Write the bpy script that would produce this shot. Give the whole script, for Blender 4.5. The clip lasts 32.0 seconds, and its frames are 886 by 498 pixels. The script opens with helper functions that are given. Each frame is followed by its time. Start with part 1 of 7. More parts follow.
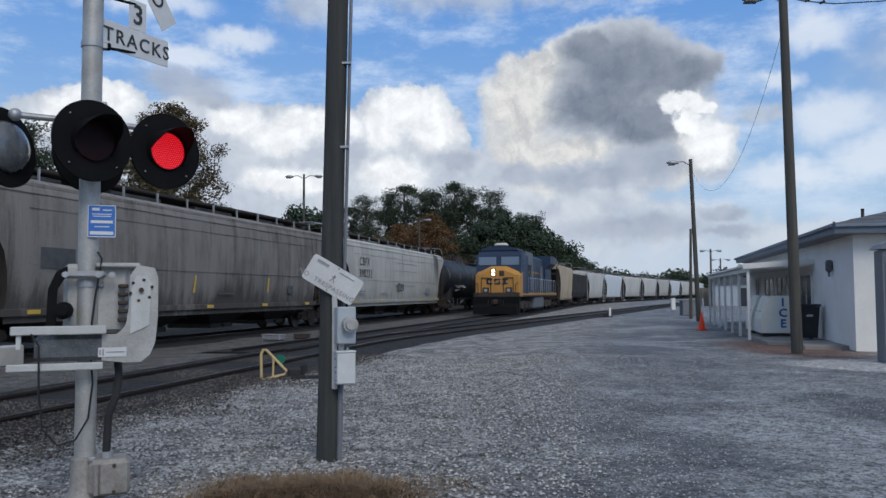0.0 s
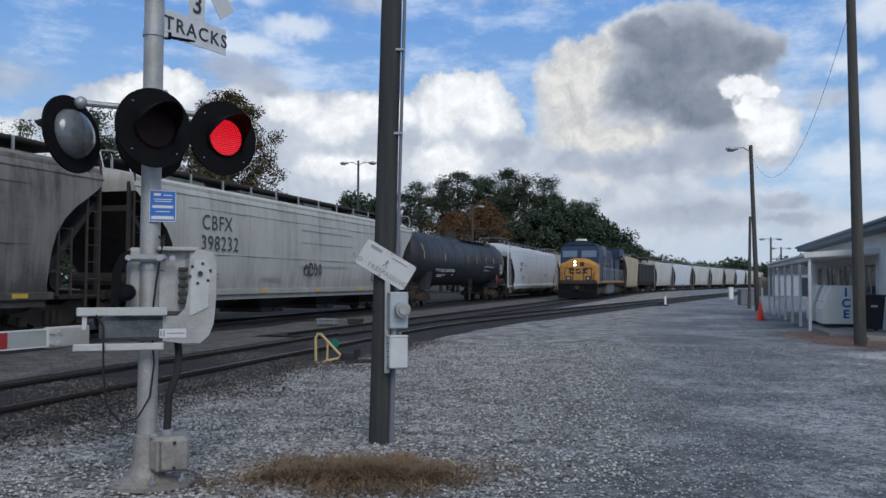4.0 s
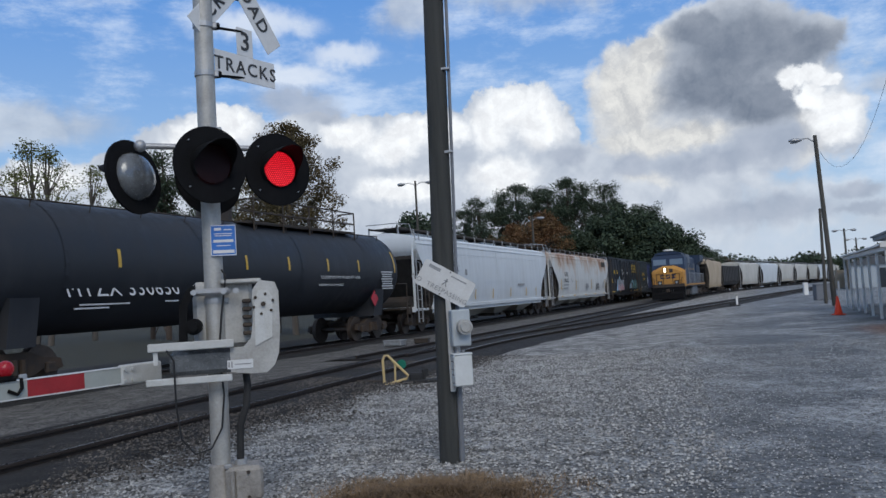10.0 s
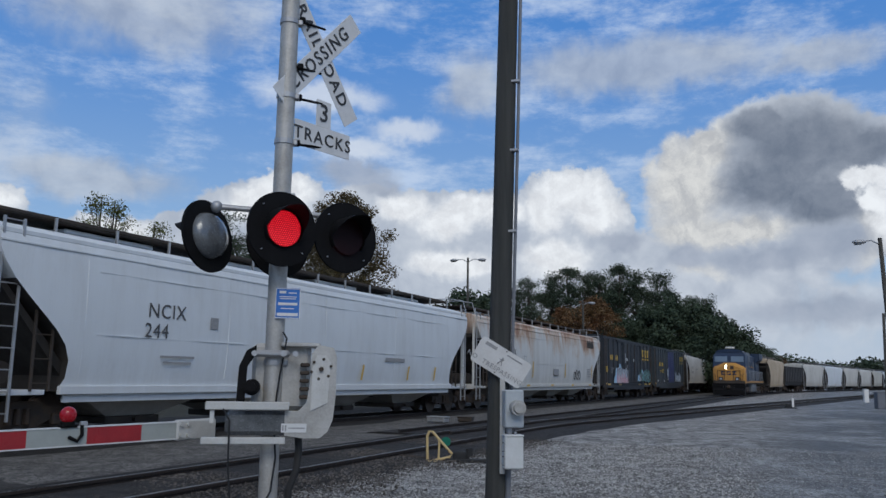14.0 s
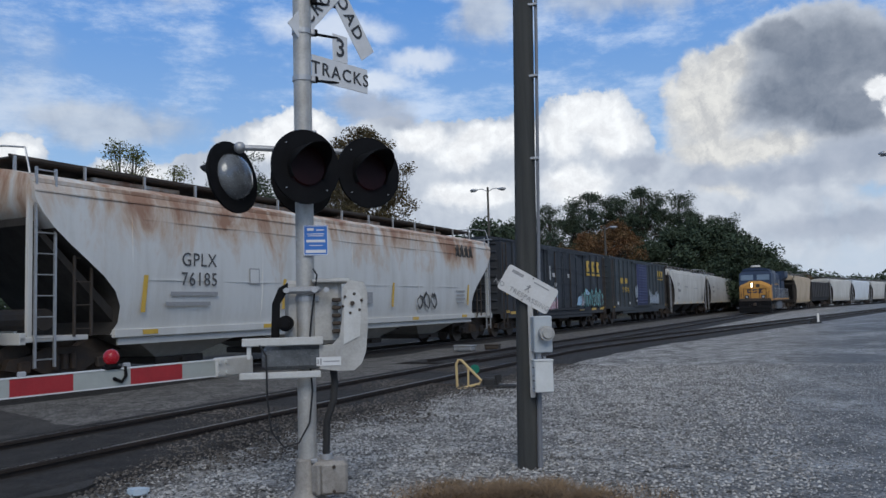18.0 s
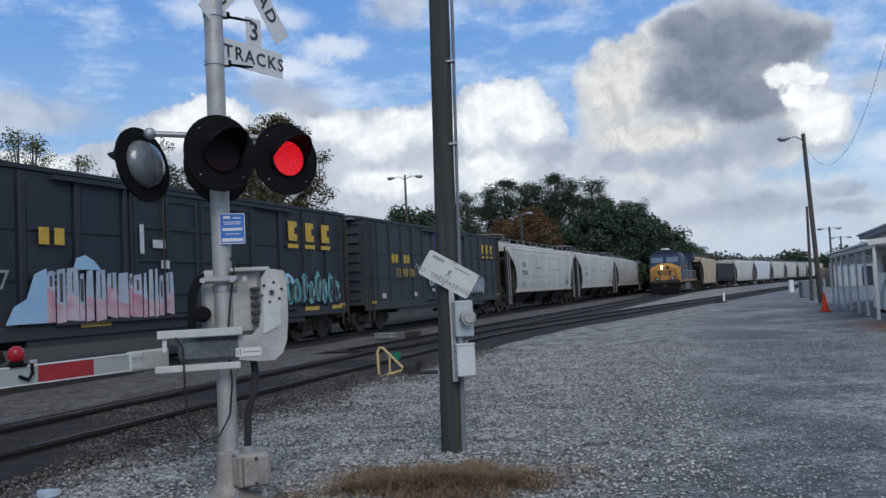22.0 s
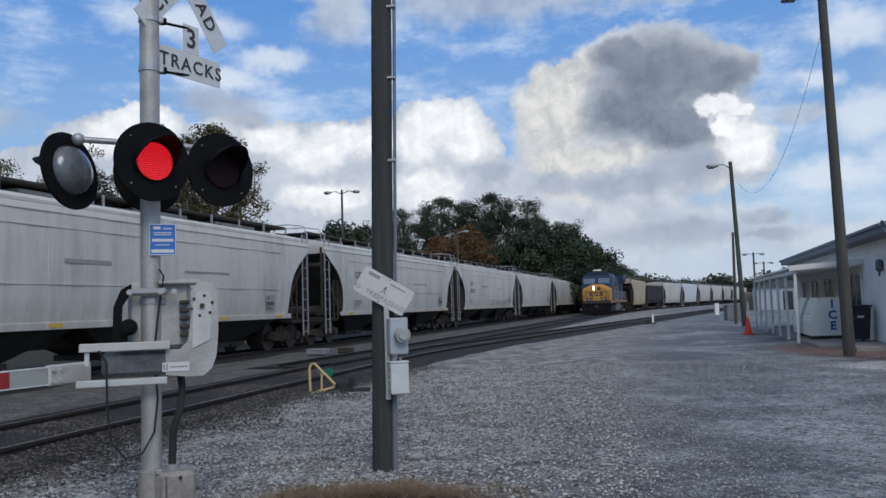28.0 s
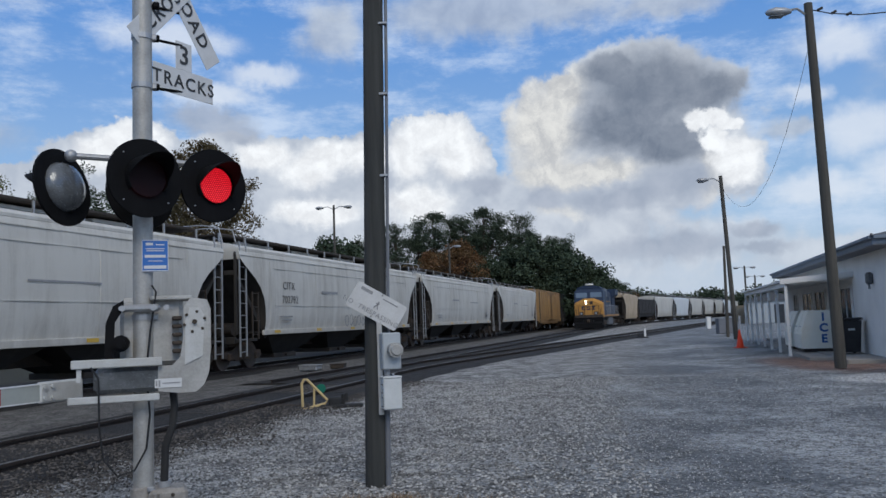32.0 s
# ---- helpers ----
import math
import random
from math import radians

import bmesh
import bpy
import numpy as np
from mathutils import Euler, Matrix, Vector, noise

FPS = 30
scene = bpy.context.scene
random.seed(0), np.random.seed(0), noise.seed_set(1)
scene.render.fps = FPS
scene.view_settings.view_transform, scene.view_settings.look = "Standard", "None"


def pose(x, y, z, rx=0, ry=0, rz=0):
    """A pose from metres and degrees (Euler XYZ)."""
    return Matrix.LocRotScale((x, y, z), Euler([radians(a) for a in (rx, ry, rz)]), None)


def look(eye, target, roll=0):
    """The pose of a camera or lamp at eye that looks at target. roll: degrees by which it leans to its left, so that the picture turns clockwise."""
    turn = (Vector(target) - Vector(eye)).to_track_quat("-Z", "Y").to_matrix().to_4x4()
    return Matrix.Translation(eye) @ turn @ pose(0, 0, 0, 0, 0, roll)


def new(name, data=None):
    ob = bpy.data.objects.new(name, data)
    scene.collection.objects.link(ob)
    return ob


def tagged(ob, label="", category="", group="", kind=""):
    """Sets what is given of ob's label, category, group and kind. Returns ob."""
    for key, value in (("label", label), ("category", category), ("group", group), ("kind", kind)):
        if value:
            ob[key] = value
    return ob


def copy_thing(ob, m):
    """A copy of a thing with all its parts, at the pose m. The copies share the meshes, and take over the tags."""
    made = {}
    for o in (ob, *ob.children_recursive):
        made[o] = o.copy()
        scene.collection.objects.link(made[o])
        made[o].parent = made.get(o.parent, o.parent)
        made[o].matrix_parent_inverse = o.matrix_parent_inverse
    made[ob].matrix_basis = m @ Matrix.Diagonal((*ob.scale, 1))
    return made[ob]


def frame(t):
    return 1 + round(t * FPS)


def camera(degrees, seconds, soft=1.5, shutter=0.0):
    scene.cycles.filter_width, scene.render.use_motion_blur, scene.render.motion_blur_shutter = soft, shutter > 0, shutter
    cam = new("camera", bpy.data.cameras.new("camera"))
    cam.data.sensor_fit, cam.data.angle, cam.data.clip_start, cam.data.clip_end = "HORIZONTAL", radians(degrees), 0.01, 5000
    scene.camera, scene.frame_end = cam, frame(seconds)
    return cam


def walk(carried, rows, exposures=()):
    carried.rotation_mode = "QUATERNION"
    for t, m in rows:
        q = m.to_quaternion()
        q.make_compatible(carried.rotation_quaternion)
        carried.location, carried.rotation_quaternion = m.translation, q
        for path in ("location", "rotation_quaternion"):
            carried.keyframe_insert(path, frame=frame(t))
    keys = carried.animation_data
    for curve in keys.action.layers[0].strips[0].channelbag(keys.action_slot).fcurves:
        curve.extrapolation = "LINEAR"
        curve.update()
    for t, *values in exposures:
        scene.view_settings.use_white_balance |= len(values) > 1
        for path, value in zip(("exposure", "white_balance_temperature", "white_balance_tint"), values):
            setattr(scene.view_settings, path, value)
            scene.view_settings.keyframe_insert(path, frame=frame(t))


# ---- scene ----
cam = camera(57.5, 32.0)
PATH = [
    (0, (0.427, -0.094, 1.517), (0.352, 1.901, 1.628), -0.3),
    (0.5, (0.42, -0.097, 1.522), (0.325, 1.898, 1.624), 0.1),
    (1, (0.419, -0.065, 1.519), (0.343, 1.933, 1.588), 0.2),
    (1.5, (0.433, -0.079, 1.514), (0.356, 1.919, 1.562), -0.1),
    (2, (0.449, -0.09, 1.515), (0.34, 1.907, 1.566), -0.8),
    (2.5, (0.441, -0.112, 1.517), (0.279, 1.88, 1.578), -0.6),
    (3, (0.433, -0.111, 1.511), (0.231, 1.878, 1.593), -0.2),
    (3.5, (0.437, -0.112, 1.509), (0.23, 1.876, 1.592), 0.2),
    (5.5, (0.426, -0.12, 1.51), (0.22, 1.869, 1.561), 0.2),
    (6, (0.42, -0.112, 1.507), (0.198, 1.875, 1.558), -0.1),
    (6.5, (0.429, -0.107, 1.511), (0.202, 1.879, 1.562), -0.3),
    (7, (0.432, -0.114, 1.514), (0.203, 1.872, 1.572), -0.8),
    (7.5, (0.438, -0.104, 1.511), (0.214, 1.882, 1.574), -1.2),
    (8, (0.436, -0.105, 1.517), (0.18, 1.878, 1.581), -2.1),
    (8.5, (0.442, -0.07, 1.516), (0.137, 1.906, 1.577), -2.5),
    (9, (0.464, -0.052, 1.497), (0.166, 1.924, 1.563), -1.5),
    (9.5, (0.465, -0.071, 1.513), (0.148, 1.901, 1.621), -1.6),
    (10, (0.477, -0.102, 1.515), (0.12, 1.863, 1.637), -3.4),
    (10.5, (0.48, -0.102, 1.516), (0.062, 1.851, 1.62), -3.6),
    (11, (0.471, -0.072, 1.498), (0.026, 1.876, 1.579), -1.6),
    (11.5, (0.456, -0.081, 1.49), (0.044, 1.876, 1.529), -0.3),
    (12, (0.429, -0.16, 1.505), (0.028, 1.798, 1.576), -0.5),
    (12.5, (0.389, -0.156, 1.502), (-0.027, 1.793, 1.667), -0.6),
    (13, (0.384, -0.147, 1.509), (-0.055, 1.79, 1.748), 0.3),
    (13.5, (0.383, -0.144, 1.513), (-0.077, 1.781, 1.798), 0.8),
    (15.5, (0.39, -0.19, 1.498), (-0.125, 1.712, 1.839), -0.3),
    (16, (0.381, -0.182, 1.499), (-0.157, 1.722, 1.794), -1.4),
    (16.5, (0.375, -0.143, 1.501), (-0.174, 1.769, 1.705), -1.3),
    (17, (0.36, -0.176, 1.487), (-0.169, 1.747, 1.638), -0.1),
    (17.5, (0.36, -0.152, 1.481), (-0.126, 1.783, 1.626), -0.1),
    (18, (0.355, -0.194, 1.506), (-0.167, 1.731, 1.65), -1.5),
    (18.5, (0.344, -0.161, 1.513), (-0.33, 1.713, 1.694), -1.5),
    (19, (0.348, -0.168, 1.501), (-0.338, 1.705, 1.651), -0.2),
    (19.5, (0.343, -0.178, 1.496), (-0.215, 1.739, 1.616), -1.2),
    (20, (0.326, -0.183, 1.488), (-0.116, 1.765, 1.592), -2.5),
    (20.5, (0.319, -0.192, 1.485), (-0.057, 1.77, 1.586), -2.3),
    (21, (0.323, -0.188, 1.488), (-0.004, 1.782, 1.6), -1.9),
    (21.5, (0.332, -0.193, 1.489), (0.007, 1.777, 1.604), -2.2),
    (22, (0.33, -0.183, 1.488), (0.004, 1.788, 1.595), -2.9),
    (22.5, (0.328, -0.18, 1.495), (0.002, 1.789, 1.616), -2.7),
    (23, (0.328, -0.17, 1.498), (0.012, 1.8, 1.639), -1.7),
    (23.5, (0.328, -0.172, 1.489), (0.028, 1.801, 1.623), -1.4),
    (24, (0.334, -0.161, 1.487), (0.057, 1.816, 1.609), -2.1),
    (24.5, (0.331, -0.157, 1.483), (0.086, 1.824, 1.606), -2.7),
    (25, (0.321, -0.17, 1.485), (0.084, 1.81, 1.631), -2.4),
    (25.5, (0.306, -0.158, 1.488), (0.069, 1.821, 1.646), -1.8),
    (27.5, (0.315, -0.16, 1.49), (0.124, 1.826, 1.629), -1.9),
    (28, (0.319, -0.161, 1.493), (0.153, 1.827, 1.635), -1.8),
    (28.5, (0.323, -0.16, 1.487), (0.18, 1.83, 1.623), -1.8),
    (29, (0.331, -0.172, 1.486), (0.203, 1.819, 1.621), -1.9),
    (29.5, (0.328, -0.159, 1.49), (0.204, 1.833, 1.623), -2.0),
    (30, (0.321, -0.158, 1.485), (0.191, 1.833, 1.619), -2.4),
    (30.5, (0.309, -0.18, 1.492), (0.161, 1.809, 1.651), -2.4),
    (31, (0.304, -0.212, 1.491), (0.163, 1.775, 1.669), -2.1),
    (31.5, (0.295, -0.199, 1.497), (0.158, 1.788, 1.684), -1.7),
    (32, (0.318, -0.183, 1.491), (0.173, 1.804, 1.669), -2.1),
]
walk(cam, [(t, look(eye, target, roll)) for t, eye, target, roll in PATH],
     exposures=[(0, 0.05, 6020, 10), (10.5, 0.07, 6020, 10), (12, 0.15, 6010, 10), (13, 0.0, 6000, 10), (15, -0.22, 5850, 10), (16.5, -0.22, 5850, 10), (18.5, 0.08, 6050, 10), (20.5, 0.08, 6000, 10), (32, 0.0, 6000, 10)])

# ---- world, sun ----
def nd(nt, kind, ins=None, operation=None):
    n = nt.nodes.new(kind)
    if operation:
        n.operation = operation
    for k, v in (ins or {}).items():
        if isinstance(v, bpy.types.NodeSocket):
            nt.links.new(v, n.inputs[k])
        else:
            n.inputs[k].default_value = v
    return n


def mth(nt, op, a, b=0.0, c=0.0):
    return nd(nt, "ShaderNodeMath", {0: a, 1: b, 2: c}, operation=op).outputs[0]


def ramp(nt, fac, lo, hi, a=0.0, b=1.0):
    n = nd(nt, "ShaderNodeMapRange", {"Value": fac, "From Min": lo, "From Max": hi, "To Min": a, "To Max": b})
    n.interpolation_type = "SMOOTHSTEP"
    return n.outputs[0]


def mixc(nt, fac, a, b, mode="MIX"):
    n = nd(nt, "ShaderNodeMix")
    n.data_type, n.blend_type = "RGBA", mode
    for k, v in ((0, fac), (6, a), (7, b)):
        if isinstance(v, bpy.types.NodeSocket):
            nt.links.new(v, n.inputs[k])
        else:
            n.inputs[k].default_value = v if k == 0 else (*v[:3], 1)
    return n.outputs[2]


def noise_tex(nt, vec, scale, detail=4.0, rough=0.55, dist=0.0):
    return nd(nt, "ShaderNodeTexNoise", {"Vector": vec, "Scale": scale, "Detail": detail, "Roughness": rough, "Distortion": dist})


SUN_EL, SUN_AZ = 42.0, 158.0     # a veiled sun behind the camera, to the right
world = bpy.data.worlds.new("sky")
scene.world = world
world.use_nodes = True
wt = world.node_tree
wt.nodes.clear()
SKY = 0.11


def cloud(nt, vec, wob, blobs, soft_lo, soft_hi):
    """Density of a group of clouds: the nearest of some ellipses (azimuth, elevation, half sizes), in degrees, roughened."""
    best = None
    for a, e, ra, re in blobs:
        v = nd(nt, "ShaderNodeVectorMath", {0: vec, 1: (1 / ra, 1 / re, 0), 2: (-a / ra, -e / re, 0)}, operation="MULTIPLY_ADD").outputs[0]
        d = nd(nt, "ShaderNodeVectorMath", {0: v}, operation="LENGTH").outputs["Value"]
        best = d if best is None else mth(nt, "SMOOTH_MIN", best, d, 0.25)
    return ramp(nt, mth(nt, "SUBTRACT", wob, best), soft_lo, soft_hi)


tc = nd(wt, "ShaderNodeTexCoord").outputs["Generated"]
sep = nd(wt, "ShaderNodeSeparateXYZ", {0: tc})
az = mth(wt, "MULTIPLY", mth(wt, "ARCTAN2", sep.outputs[0], sep.outputs[1]), 57.296)
el = mth(wt, "MULTIPLY", mth(wt, "ARCSINE", sep.outputs[2]), 57.296)
ae = nd(wt, "ShaderNodeCombineXYZ", {0: az, 1: el}).outputs[0]


def billow(nt, vec):
    """Cauliflower relief of heaped clouds: rounded cells at several sizes, bent by noise."""
    warp = noise_tex(nt, vec, 0.30, 5.0, 0.62).outputs["Color"]
    v = nd(nt, "ShaderNodeVectorMath", {0: warp, 1: (4.2, 3.4, 0), 2: vec}, operation="MULTIPLY_ADD").outputs[0]
    n = nd(nt, "ShaderNodeTexVoronoi", {"Vector": v, "Scale": 0.42, "Detail": 5.0, "Roughness": 0.60, "Lacunarity": 2.1})
    n.feature, n.normalize = "SMOOTH_F1", True
    n.inputs["Smoothness"].default_value = 0.45
    return mth(nt, "SUBTRACT", 1.0, n.outputs["Distance"])


def blend(nt, *terms):
    """Sum of weighted values."""
    out = 0.0
    for w, v in terms:
        out = mth(nt, "MULTIPLY_ADD", v, w, out)
    return out


big = noise_tex(wt, ae, 0.13, 6.0, 0.60).outputs["Fac"]
fine = noise_tex(wt, ae, 0.42, 7.0, 0.54, 0.3).outputs["Fac"]
puff = billow(wt, ae)
ae_up = nd(wt, "ShaderNodeVectorMath", {0: ae, 1: (0.35, 0.55, 0)}, operation="ADD").outputs[0]
relief = ramp(wt, mth(wt, "SUBTRACT", puff, billow(wt, ae_up)), -0.16, 0.16)     # rounded lumps lit from the upper right
wob = blend(wt, (0.55, big), (0.75, fine))
heap = blend(wt, (0.25, big), (0.25, fine), (0.90, puff))
soft = blend(wt, (0.45, big), (0.45, fine), (0.40, puff))
swirl = nd(wt, "ShaderNodeVectorMath", {0: noise_tex(wt, ae, 0.27, 3.0, 0.6).outputs["Color"], 1: (2.6, 2.0, 0), 2: (-1.3, -1.0, 0)}, operation="MULTIPLY_ADD").outputs[0]
frill = nd(wt, "ShaderNodeVectorMath", {0: noise_tex(wt, ae, 0.9, 5.0, 0.60).outputs["Color"], 1: (1.3, 1.2, 0), 2: (-0.65, -0.6, 0)}, operation="MULTIPLY_ADD").outputs[0]
bent = nd(wt, "ShaderNodeVectorMath", {0: ae, 1: swirl}, operation="ADD").outputs[0]
bent = nd(wt, "ShaderNodeVectorMath", {0: bent, 1: frill}, operation="ADD").outputs[0]
sky_node = nd(wt, "ShaderNodeTexSky")
sky_node.sky_type, sky_node.sun_disc, sky_node.sun_elevation, sky_node.sun_rotation = "NISHITA", False, radians(SUN_EL), radians(SUN_AZ)
sky_node.air_density, sky_node.dust_density, sky_node.ozone_density = 1.0, 0.6, 1.6
sky = sky_node.outputs[0]
blue = mixc(wt, ramp(wt, el, 2.0, 26.0), (3.3, 4.7, 6.2), (0.80, 2.45, 6.0))
base = mixc(wt, 0.8, sky, blue)
K = 1 / SKY


def tone(r, g, b):
    return (r * K, g * K, b * K)


# high thin streaks and ripples
streak_v = nd(wt, "ShaderNodeVectorMath", {0: ae, 1: (0.075, 0.20, 0)}, operation="MULTIPLY").outputs[0]
streak = blend(wt, (0.75, noise_tex(wt, streak_v, 1.3, 9.0, 0.68).outputs["Fac"]), (0.25, big))
col = mixc(wt, ramp(wt, streak, 0.45, 0.66, 0.0, 0.72), base, tone(0.70, 0.77, 0.86))
haze = mixc(wt, ramp(wt, el, 0.0, 9.0, 0.85, 0.0), col, tone(0.52, 0.59, 0.67))
VEIL = [(0.5, 21.4, 10.4, 1.9), (12.5, 20.8, 4.4, 1.1), (-11.9, 20.2, 2.4, 2.2), (19.8, 11.6, 2.0, 0.7), (-36, 24, 9, 3), (-60, 15, 16, 6), (35, 14, 9, 4), (50, 10, 12, 5), (75, 20, 14, 8), (-38, 12.5, 6, 1.4)]
TOWER = [(3.6, 12.9, 2.6, 3.5), (4.7, 15.4, 1.7, 1.4), (8.3, 16.4, 2.6, 1.9), (11.0, 16.0, 4.2, 2.2), (14.0, 15.0, 2.9, 1.8), (9.7, 12.3, 6.6, 4.0), (13.7, 10.8, 3.0, 2.4), (16.2, 9.8, 1.9, 1.7), (6.0, 10.2, 4.6, 2.7), (9.8, 8.8, 5.6, 2.2)]
MASS = [(-4.4, 12.3, 2.9, 2.2), (-6.4, 10.6, 3.0, 2.7), (-2.2, 10.7, 1.7, 2.0), (-11.7, 10.7, 2.7, 2.1), (-13.7, 10.3, 3.1, 2.2), (-9.7, 11.1, 2.3, 1.9), (-16.0, 11.5, 3.0, 1.6), (-19.1, 10.9, 3.4, 2.2), (-25.3, 12.2, 2.5, 1.7), (-27.4, 10.8, 3.2, 2.2), (-31.1, 9.3, 2.2, 1.6), (-12, 6.5, 20, 3.8),
        (-48.2, 11.2, 2.4, 1.7), (-44, 10.2, 2.2, 1.1), (-36.5, 8.6, 4.0, 1.4)]
BASE = [(6.5, 5.0, 8.5, 3.0), (14.5, 4.6, 5.0, 1.8), (1.0, 6.5, 4.5, 2.6), (21.5, 3.5, 6.0, 1.2)]
LIT = [(-4.3, 13.0, 2.6, 1.7), (-2.8, 11.7, 1.8, 1.6), (-6.4, 11.8, 1.5, 1.8), (-11.7, 11.7, 2.4, 1.2), (-13.5, 10.9, 1.8, 1.2), (-9.2, 12.0, 1.6, 1.0), (-25.3, 12.8, 2.2, 1.4), (-27.1, 11.8, 1.9, 1.4), (-12.9, 8.0, 2.8, 1.0), (-5.7, 8.4, 2.4, 1.4), (-16.4, 12.0, 2.0, 1.0),
       (-48.2, 11.8, 2.2, 1.3), (-44, 10.4, 2.0, 0.9), (-36.5, 9.2, 2.4, 1.0)]
CREAM = [(3.4, 13.3, 2.3, 3.1), (4.9, 15.7, 1.6, 1.5), (4.0, 10.2, 2.6, 1.1), (6.8, 10.0, 3.0, 0.8), (2.6, 7.0, 2.8, 0.8), (14.6, 9.2, 0.9, 1.5)]
WISP = [(-20.2, 16.0, 3.2, 0.8), (-22.8, 19.3, 4.6, 1.1), (-16.5, 17.2, 2.8, 0.8), (22.9, 16.4, 3.0, 1.4), (23.6, 11.0, 3.4, 1.6), (20.5, 13.6, 1.6, 0.7), (21.3, 7.8, 3.6, 1.2), (26.5, 8.5, 3.0, 1.8)]
DUSK = [(11.0, 15.2, 4.0, 2.5), (8.9, 13.0, 3.1, 1.9), (14.3, 14.7, 2.9, 1.4), (11.9, 11.6, 2.8, 1.5), (8.4, 16.8, 2.0, 1.1)]
SLATE = [(9.0, 8.1, 4.6, 0.9), (12.5, 8.9, 3.1, 1.3), (11.5, 4.4, 4.7, 1.0), (17.0, 5.3, 1.6, 0.6), (17.2, 4.0, 2.1, 0.5), (3.2, 8.5, 1.8, 0.8), (-20.2, 14.3, 2.8, 0.9), (-18.3, 13.5, 1.7, 0.8), (-1.0, 9.2, 1.3, 0.9)]
SPOT = [(14.6, 12.9, 1.3, 0.6), (16.0, 12.4, 0.9, 0.4), (16.2, 9.9, 1.9, 1.6), (15.0, 11.5, 0.8, 0.9)]
grain = ramp(wt, blend(wt, (0.6, fine), (0.4, big)), 0.34, 0.66)
grey_c = mixc(wt, grain, tone(0.46, 0.495, 0.55), tone(0.66, 0.68, 0.70))
white_c = mixc(wt, relief, tone(0.80, 0.785, 0.76), tone(1.0, 0.985, 0.94))
cream_c = mixc(wt, relief, tone(0.55, 0.54, 0.52), tone(0.82, 0.785, 0.71))
dusk_c = mixc(wt, blend(wt, (0.6, grain), (0.4, relief)), tone(0.165, 0.195, 0.245), tone(0.30, 0.325, 0.37))
slate_c = mixc(wt, grain, tone(0.33, 0.37, 0.44), tone(0.43, 0.46, 0.52))
col = mixc(wt, mth(wt, "MULTIPLY", cloud(wt, bent, wob, VEIL, -0.75, 0.20), 0.75), haze, mixc(wt, grain, tone(0.40, 0.43, 0.48), tone(0.58, 0.61, 0.64)))
col = mixc(wt, mth(wt, "MULTIPLY", cloud(wt, bent, wob, WISP, -0.72, 0.35), 0.75), col, tone(0.78, 0.80, 0.82))
low_d = cloud(wt, bent, wob, BASE, -0.65, 0.0)
col = mixc(wt, mth(wt, "MULTIPLY", low_d, 0.85), col, mixc(wt, grain, tone(0.50, 0.54, 0.59), tone(0.68, 0.70, 0.72)))
heap_d = mth(wt, "MULTIPLY", cloud(wt, bent, heap, MASS, -0.42, -0.24), ramp(wt, el, 0.5, 6.0, 0.55, 1.0))
heap_c = mixc(wt, cloud(wt, bent, soft, LIT, -0.66, 0.12), grey_c, white_c)
col = mixc(wt, heap_d, col, heap_c)
tower_c = mixc(wt, cloud(wt, bent, soft, CREAM, -0.85, 0.10), grey_c, cream_c)
tower_c = mixc(wt, cloud(wt, bent, wob, DUSK, -0.85, 0.05), tower_c, dusk_c)
col = mixc(wt, cloud(wt, bent, blend(wt, (0.8, heap), (0.2, wob)), TOWER, -0.48, -0.14), col, tower_c)
col = mixc(wt, mth(wt, "MULTIPLY", cloud(wt, bent, wob, SLATE, -0.75, 0.20), 0.80), col, slate_c)
col = mixc(wt, cloud(wt, bent, wob, SPOT, -0.52, -0.02), col, white_c)
col = mixc(wt, ramp(wt, el, 0.5, 5.5, 0.5, 0.0), col, tone(0.58, 0.61, 0.645))
# the sky closes over with grey above and behind
over = ramp(wt, blend(wt, (1.0, el), (14.0, big)), 36.0, 50.0, 0.0, 0.75)
col = mixc(wt, over, col, mixc(wt, grain, tone(0.32, 0.335, 0.35), tone(0.44, 0.45, 0.46)))
bg = nd(wt, "ShaderNodeBackground", {"Color": col, "Strength": SKY})
wt.links.new(bg.outputs[0], nd(wt, "ShaderNodeOutputWorld").inputs[0])

sun = new("sun", bpy.data.lights.new("sun", "SUN"))
sun.data.energy, sun.data.angle, sun.data.color = 1.5, radians(35), (1.0, 0.91, 0.76)
sun.rotation_euler = Euler((radians(90 - SUN_EL), 0, radians(180 - SUN_AZ)))


